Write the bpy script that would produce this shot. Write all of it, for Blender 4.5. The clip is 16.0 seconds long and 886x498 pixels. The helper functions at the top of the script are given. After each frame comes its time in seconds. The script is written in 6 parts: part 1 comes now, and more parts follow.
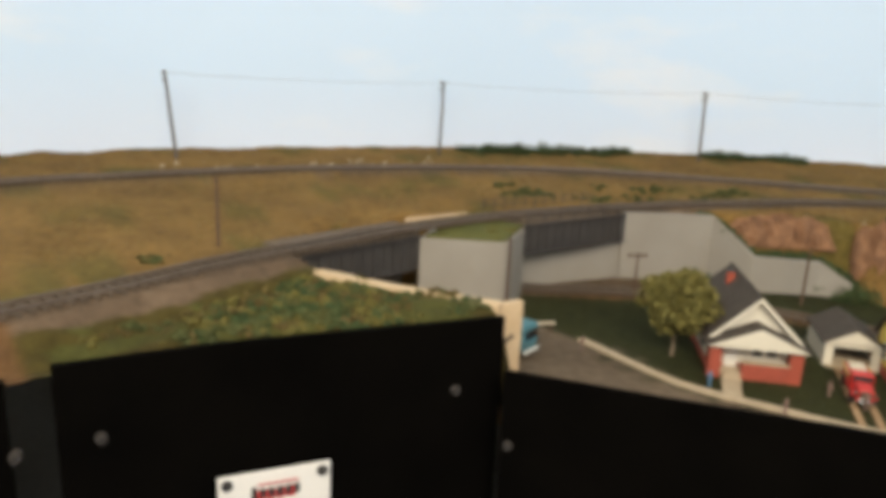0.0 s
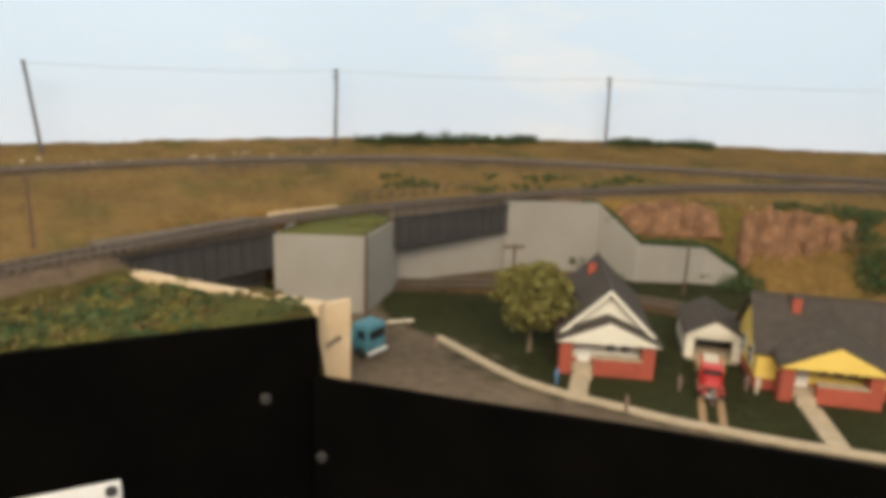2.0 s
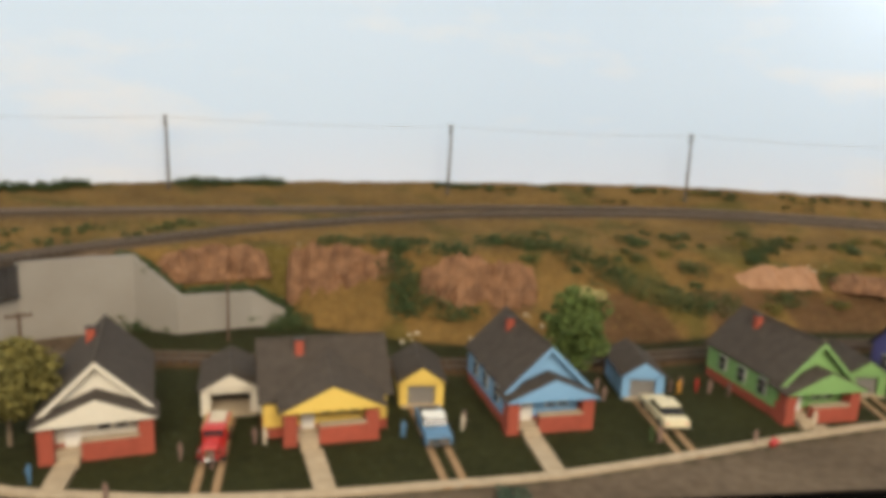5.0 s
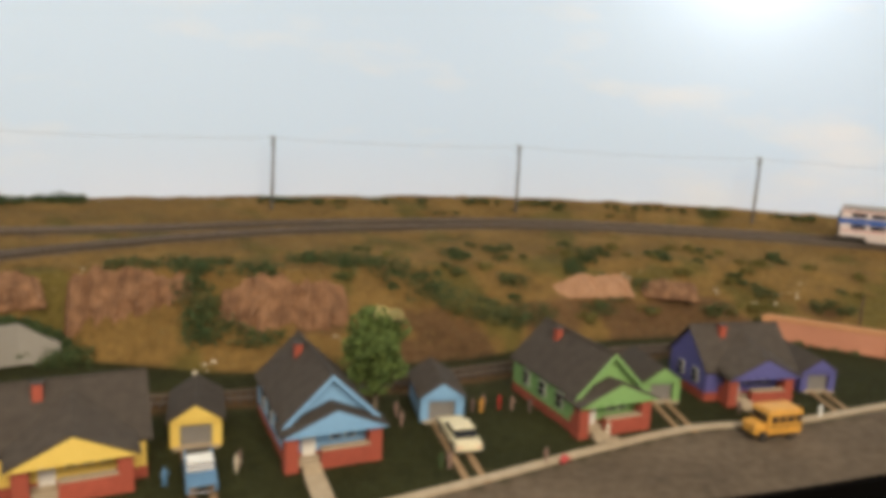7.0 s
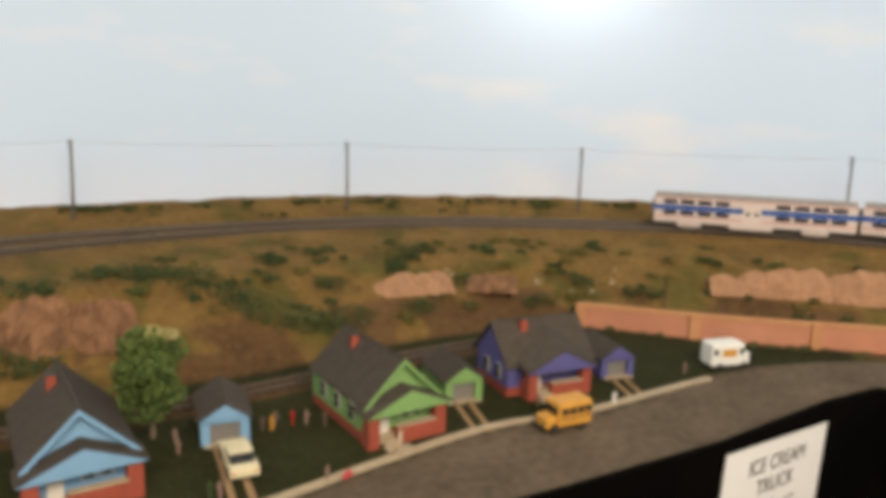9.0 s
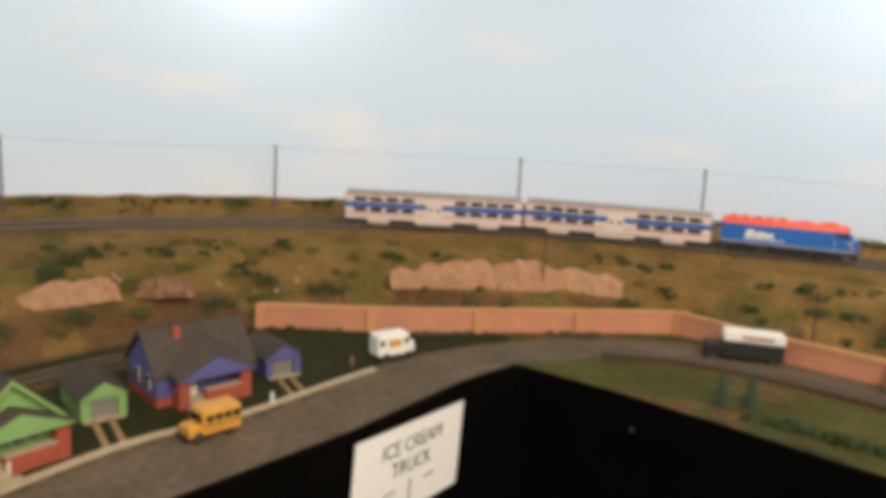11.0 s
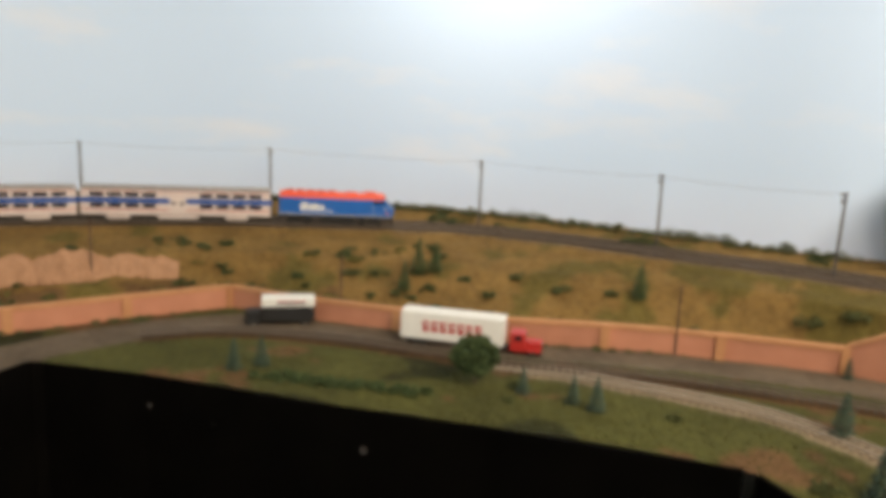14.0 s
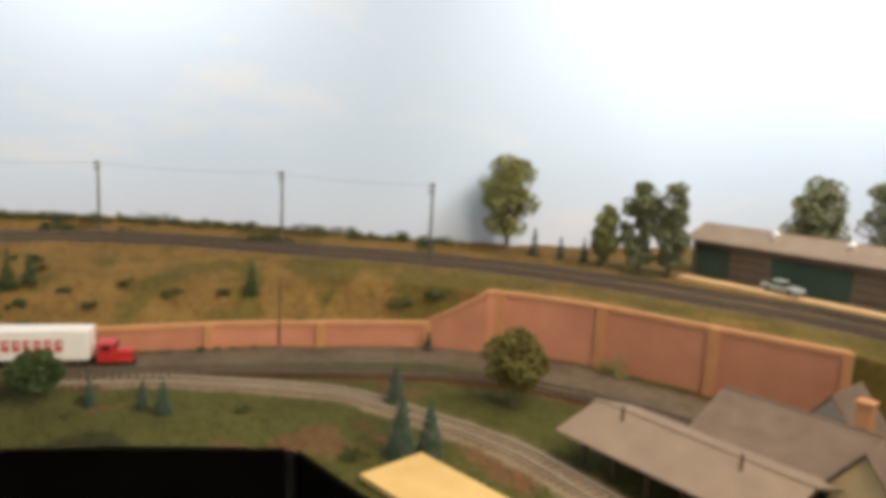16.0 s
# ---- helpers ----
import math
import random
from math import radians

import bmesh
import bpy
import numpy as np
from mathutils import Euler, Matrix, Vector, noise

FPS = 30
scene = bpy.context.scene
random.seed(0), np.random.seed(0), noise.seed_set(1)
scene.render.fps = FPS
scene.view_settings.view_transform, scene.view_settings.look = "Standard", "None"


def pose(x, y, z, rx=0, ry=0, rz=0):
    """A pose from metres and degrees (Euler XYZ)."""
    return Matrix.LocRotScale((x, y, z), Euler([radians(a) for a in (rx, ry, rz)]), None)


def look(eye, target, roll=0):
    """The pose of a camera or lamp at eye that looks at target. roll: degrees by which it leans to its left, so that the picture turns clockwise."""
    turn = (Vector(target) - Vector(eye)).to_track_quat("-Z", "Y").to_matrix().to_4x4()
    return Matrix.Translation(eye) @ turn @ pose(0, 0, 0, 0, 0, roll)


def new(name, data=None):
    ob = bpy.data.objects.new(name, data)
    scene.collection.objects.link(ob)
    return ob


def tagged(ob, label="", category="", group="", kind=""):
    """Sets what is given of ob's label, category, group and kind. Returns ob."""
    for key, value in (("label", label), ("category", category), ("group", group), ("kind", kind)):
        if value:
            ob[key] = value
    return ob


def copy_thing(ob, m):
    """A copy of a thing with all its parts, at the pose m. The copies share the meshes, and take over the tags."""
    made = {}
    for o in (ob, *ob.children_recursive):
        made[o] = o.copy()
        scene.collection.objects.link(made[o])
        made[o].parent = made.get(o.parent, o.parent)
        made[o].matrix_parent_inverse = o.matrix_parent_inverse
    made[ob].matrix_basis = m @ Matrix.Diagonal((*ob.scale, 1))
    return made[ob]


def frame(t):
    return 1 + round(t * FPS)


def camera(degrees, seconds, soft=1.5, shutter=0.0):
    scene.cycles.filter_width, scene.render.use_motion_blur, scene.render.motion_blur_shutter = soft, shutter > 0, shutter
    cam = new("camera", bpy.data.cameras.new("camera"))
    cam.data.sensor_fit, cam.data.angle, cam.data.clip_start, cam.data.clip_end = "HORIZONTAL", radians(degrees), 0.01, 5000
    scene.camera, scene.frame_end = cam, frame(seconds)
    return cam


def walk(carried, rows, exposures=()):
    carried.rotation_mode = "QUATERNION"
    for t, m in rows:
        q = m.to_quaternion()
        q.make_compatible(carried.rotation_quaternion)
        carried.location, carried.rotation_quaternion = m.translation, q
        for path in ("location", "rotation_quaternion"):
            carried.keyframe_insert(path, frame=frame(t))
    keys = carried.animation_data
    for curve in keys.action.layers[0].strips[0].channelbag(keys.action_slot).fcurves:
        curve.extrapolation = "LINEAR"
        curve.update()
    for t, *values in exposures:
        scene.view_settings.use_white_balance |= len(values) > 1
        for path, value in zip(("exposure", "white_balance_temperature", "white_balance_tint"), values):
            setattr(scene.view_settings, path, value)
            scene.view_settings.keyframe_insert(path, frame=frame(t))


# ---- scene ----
cam = camera(63.1, 16.0, soft=6.0)
PATH = [
    (0, (0.6900, -0.3888, 0.2364), (0.8568, 1.9308, -0.3588), 2.6),
    (0.5, (0.7236, -0.3840, 0.2376), (0.9216, 1.9260, -0.3840), 1.9),
    (1, (0.7608, -0.3744, 0.2376), (1.0704, 1.9284, -0.3636), 2.5),
    (1.5, (0.7776, -0.3696, 0.2352), (1.0836, 1.9344, -0.3648), 2.9),
    (2, (0.7956, -0.3624, 0.2340), (1.0656, 1.9404, -0.3840), 2.0),
    (2.5, (0.8268, -0.3504, 0.2376), (1.2276, 1.9356, -0.3756), 1.0),
    (3, (0.8472, -0.3516, 0.2436), (1.5384, 1.8876, -0.2736), 1.9),
    (3.5, (0.8844, -0.3636, 0.2472), (1.8480, 1.7676, -0.2904), 2.4),
    (6, (0.9456, -0.3732, 0.2508), (2.3880, 1.4928, -0.1956), 2.3),
    (6.5, (0.9792, -0.3804, 0.2580), (2.5140, 1.4076, -0.1944), 2.3),
    (7, (0.9984, -0.3828, 0.2520), (2.6460, 1.3080, -0.1764), 2.8),
    (7.5, (1.0260, -0.3876, 0.2532), (2.7396, 1.2384, -0.1704), 2.8),
    (8, (1.0368, -0.4008, 0.2616), (2.7912, 1.1784, -0.1716), 2.1),
    (10.5, (1.1172, -0.4716, 0.2592), (3.3204, 0.3852, -0.1536), 2.9),
    (11, (1.1172, -0.4968, 0.2628), (3.3924, 0.1488, -0.1428), 3.3),
    (11.5, (1.1136, -0.5172, 0.2712), (3.4356, -0.0612, -0.1272), 3.5),
    (12, (1.1088, -0.5412, 0.2748), (3.4620, -0.2856, -0.1176), 3.8),
    (12.5, (1.0968, -0.5676, 0.2808), (3.4656, -0.5160, -0.0996), 3.7),
    (13, (1.0884, -0.5928, 0.2856), (3.4524, -0.7584, -0.0876), 2.9),
    (13.5, (1.0884, -0.6228, 0.2856), (3.4392, -0.8940, -0.1116), 3.6),
    (14, (1.0788, -0.6504, 0.2820), (3.3960, -1.1016, -0.1464), 2.8),
    (14.5, (1.0716, -0.6852, 0.2808), (3.3384, -1.3488, -0.1440), 3.2),
    (15, (1.0572, -0.7188, 0.2772), (3.2508, -1.5948, -0.1452), 3.2),
    (15.5, (1.0380, -0.7524, 0.2760), (3.1368, -1.8552, -0.0984), 2.7),
    (16, (1.0188, -0.7788, 0.2856), (2.9940, -2.0868, -0.0972), 2.8),
]
EXPOSURES = [(0, 0.23, 6300, 9), (3, 0.28, 6480, 10), (6.5, 0.10, 6650, 11), (10.5, 0.08, 6850, 12), (13, -0.06, 6800, 11), (16, -0.05, 6850, 12)]
walk(cam, [(t, look(eye, target, roll)) for t, eye, target, roll in PATH], EXPOSURES)

# ---- light ----
world = bpy.data.worlds.new("room_world")
scene.world = world
world.use_nodes = True
world.node_tree.nodes["Background"].inputs[0].default_value = (0.9, 0.93, 1.0, 1)
world.node_tree.nodes["Background"].inputs[1].default_value = 0.05


def area_lamp(name, eye, target, power, sx, sy, colour):
    d = bpy.data.lights.new(name, "AREA")
    d.shape, d.size, d.size_y, d.energy, d.color = "RECTANGLE", sx, sy, power, colour
    ob = new(name, d)
    ob.matrix_world = look(eye, target)
    return ob


area_lamp("ceiling_lamp", (0.60, -1.02, 0.92), (1.05, 0.5, 0.22), 26.0, 1.2, 0.4, (1.0, 0.89, 0.735))
area_lamp("ceiling_lamp", (0.98, -1.42, 0.98), (1.90, -1.28, 0.18), 7.6, 0.5, 0.8, (1.0, 0.89, 0.735))
# unseen lamp at the right: throws tree shadows leftwards, whitens the sky's corner
area_lamp("unseen_backdrop_lamp", (1.36, -1.70, 0.78), (1.80, -1.95, 0.42), 5.4, 0.16, 0.16, (1.0, 0.945, 0.89))
# two lamps added to imitate reflected glare on the glossy sky
area_lamp("unseen_backdrop_lamp", (2.20, 0.12, 0.64), (2.30, 0.23, 0.48), 0.45, 0.08, 0.08, (1.0, 0.945, 0.89))
area_lamp("unseen_backdrop_lamp", (2.16, -0.90, 0.74), (2.42, -0.98, 0.50), 1.5, 0.2, 0.2, (1.0, 0.945, 0.89))


# ---- materials ----
def mat(name, colour, rough=0.8, second=None, scale=150.0, fine=900.0, bump=0.0, metal=0.0, spread=0.5, random_tint=0.0):
    m = bpy.data.materials.new(name)
    m.use_nodes = True
    nt = m.node_tree
    N, K = nt.nodes, nt.links
    b = N["Principled BSDF"]
    b.inputs["Roughness"].default_value = rough
    if rough > 0.8:
        b.inputs["Specular IOR Level"].default_value = 0.2
    b.inputs["Metallic"].default_value = metal
    second = second or tuple(c * 0.72 for c in colour)
    tc = N.new("ShaderNodeTexCoord")
    n1, n2 = N.new("ShaderNodeTexNoise"), N.new("ShaderNodeTexNoise")
    n1.inputs["Scale"].default_value, n1.inputs["Detail"].default_value = scale, 5
    n2.inputs["Scale"].default_value, n2.inputs["Detail"].default_value = fine, 3
    K.new(tc.outputs["Object"], n1.inputs["Vector"])
    K.new(tc.outputs["Object"], n2.inputs["Vector"])
    add = N.new("ShaderNodeMath")
    add.operation = "MULTIPLY_ADD"
    K.new(n2.outputs["Fac"], add.inputs[0])
    add.inputs[1].default_value = 0.45
    K.new(n1.outputs["Fac"], add.inputs[2])
    mr = N.new("ShaderNodeMapRange")
    mr.inputs["From Min"].default_value, mr.inputs["From Max"].default_value = 0.72 - spread * 0.5, 0.72 + spread * 0.5
    K.new(add.outputs[0], mr.inputs["Value"])
    mix = N.new("ShaderNodeMix")
    mix.data_type = "RGBA"
    mix.inputs["A"].default_value, mix.inputs["B"].default_value = (*colour, 1), (*second, 1)
    K.new(mr.outputs[0], mix.inputs["Factor"])
    out = mix.outputs["Result"]
    if random_tint:
        info, hsv, r = N.new("ShaderNodeObjectInfo"), N.new("ShaderNodeHueSaturation"), N.new("ShaderNodeMapRange")
        K.new(info.outputs["Random"], r.inputs["Value"])
        r.inputs["To Min"].default_value, r.inputs["To Max"].default_value = 1 - random_tint, 1 + random_tint
        K.new(r.outputs[0], hsv.inputs["Value"])
        K.new(out, hsv.inputs["Color"])
        out = hsv.outputs["Color"]
    K.new(out, b.inputs["Base Color"])
    if bump:
        bp = N.new("ShaderNodeBump")
        bp.inputs["Strength"].default_value, bp.inputs["Distance"].default_value = bump, 0.002
        K.new(add.outputs[0], bp.inputs["Height"])
        K.new(bp.outputs[0], b.inputs["Normal"])
    return m


def foliage(name, colour, second):
    m = bpy.data.materials.new(name)
    m.use_nodes = True
    N, K = m.node_tree.nodes, m.node_tree.links
    b = N["Principled BSDF"]
    b.inputs["Roughness"].default_value = 0.85
    g = N.new("ShaderNodeNewGeometry")
    mix = N.new("ShaderNodeMix")
    mix.data_type = "RGBA"
    mix.inputs["A"].default_value, mix.inputs["B"].default_value = (*colour, 1), (*second, 1)
    K.new(g.outputs["Random Per Island"], mix.inputs["Factor"])
    K.new(mix.outputs["Result"], b.inputs["Base Color"])
    return m


def ground_paint():
    """Scenery surface: the colour of turf, dirt, ballast and road per place, with grain at two sizes."""
    m = bpy.data.materials.new("scenery")
    m.use_nodes = True
    N, K = m.node_tree.nodes, m.node_tree.links
    b = N["Principled BSDF"]
    b.inputs["Roughness"].default_value, b.inputs["Specular IOR Level"].default_value = 0.95, 0.15
    at, tc = N.new("ShaderNodeAttribute"), N.new("ShaderNodeTexCoord")
    at.attribute_name = "surface"
    n1, n2, n3 = (N.new("ShaderNodeTexNoise") for _ in range(3))
    for n, s in ((n1, 14.0), (n2, 110.0), (n3, 800.0)):
        n.inputs["Scale"].default_value, n.inputs["Detail"].default_value = s, 6
        K.new(tc.outputs["Object"], n.inputs["Vector"])
    a1, a2, mr = N.new("ShaderNodeMath"), N.new("ShaderNodeMath"), N.new("ShaderNodeMapRange")
    a1.operation = a2.operation = "ADD"
    K.new(n1.outputs["Fac"], a1.inputs[0])
    K.new(n2.outputs["Fac"], a1.inputs[1])
    K.new(a1.outputs[0], a2.inputs[0])
    K.new(n3.outputs["Fac"], a2.inputs[1])
    mr.inputs["From Min"].default_value, mr.inputs["From Max"].default_value = 1.05, 1.95
    mr.inputs["To Min"].default_value, mr.inputs["To Max"].default_value = 0.50, 1.5
    K.new(a2.outputs[0], mr.inputs["Value"])
    mul = N.new("ShaderNodeVectorMath")
    mul.operation = "MULTIPLY"
    K.new(at.outputs["Color"], mul.inputs[0])
    K.new(mr.outputs[0], mul.inputs[1])
    K.new(mul.outputs[0], b.inputs["Base Color"])
    bp = N.new("ShaderNodeBump")
    bp.inputs["Strength"].default_value, bp.inputs["Distance"].default_value = 0.6, 0.002
    K.new(a2.outputs[0], bp.inputs["Height"])
    K.new(bp.outputs[0], b.inputs["Normal"])
    return m


def sky_paint():
    m = bpy.data.materials.new("painted_sky")
    m.use_nodes = True
    N, K = m.node_tree.nodes, m.node_tree.links
    b = N["Principled BSDF"]
    b.inputs["Roughness"].default_value = 0.55
    b.inputs["Specular IOR Level"].default_value = 0.3
    tc, sep = N.new("ShaderNodeTexCoord"), N.new("ShaderNodeSeparateXYZ")
    K.new(tc.outputs["Object"], sep.inputs[0])
    mr = N.new("ShaderNodeMapRange")
    mr.inputs["From Min"].default_value, mr.inputs["From Max"].default_value = 0.10, 0.5
    K.new(sep.outputs["Z"], mr.inputs["Value"])
    ramp = N.new("ShaderNodeValToRGB")
    ramp.color_ramp.elements[0].color = (0.74, 0.815, 0.95, 1)
    ramp.color_ramp.elements[1].color = (0.645, 0.793, 0.97, 1)
    e = ramp.color_ramp.elements.new(0.3)
    e.color = (0.65, 0.793, 0.965, 1)
    K.new(mr.outputs[0], ramp.inputs[0])
    mp, nz = N.new("ShaderNodeMapping"), N.new("ShaderNodeTexNoise")
    mp.inputs["Scale"].default_value = (1.6, 1.6, 5.5)
    mp.inputs["Location"].default_value = (0.35, 0.1, 0.9)
    K.new(tc.outputs["Object"], mp.inputs[0])
    K.new(mp.outputs[0], nz.inputs["Vector"])
    nz.inputs["Scale"].default_value, nz.inputs["Detail"].default_value, nz.inputs["Roughness"].default_value = 1.6, 6, 0.55
    cr = N.new("ShaderNodeMapRange")
    cr.inputs["From Min"].default_value, cr.inputs["From Max"].default_value = 0.54, 0.72
    K.new(nz.outputs["Fac"], cr.inputs["Value"])
    mix = N.new("ShaderNodeMix")
    mix.data_type = "RGBA"
    K.new(cr.outputs[0], mix.inputs["Factor"])
    K.new(ramp.outputs[0], mix.inputs["A"])
    mix.inputs["B"].default_value = (0.80, 0.84, 0.91, 1)
    K.new(mix.outputs["Result"], b.inputs["Base Color"])
    return m


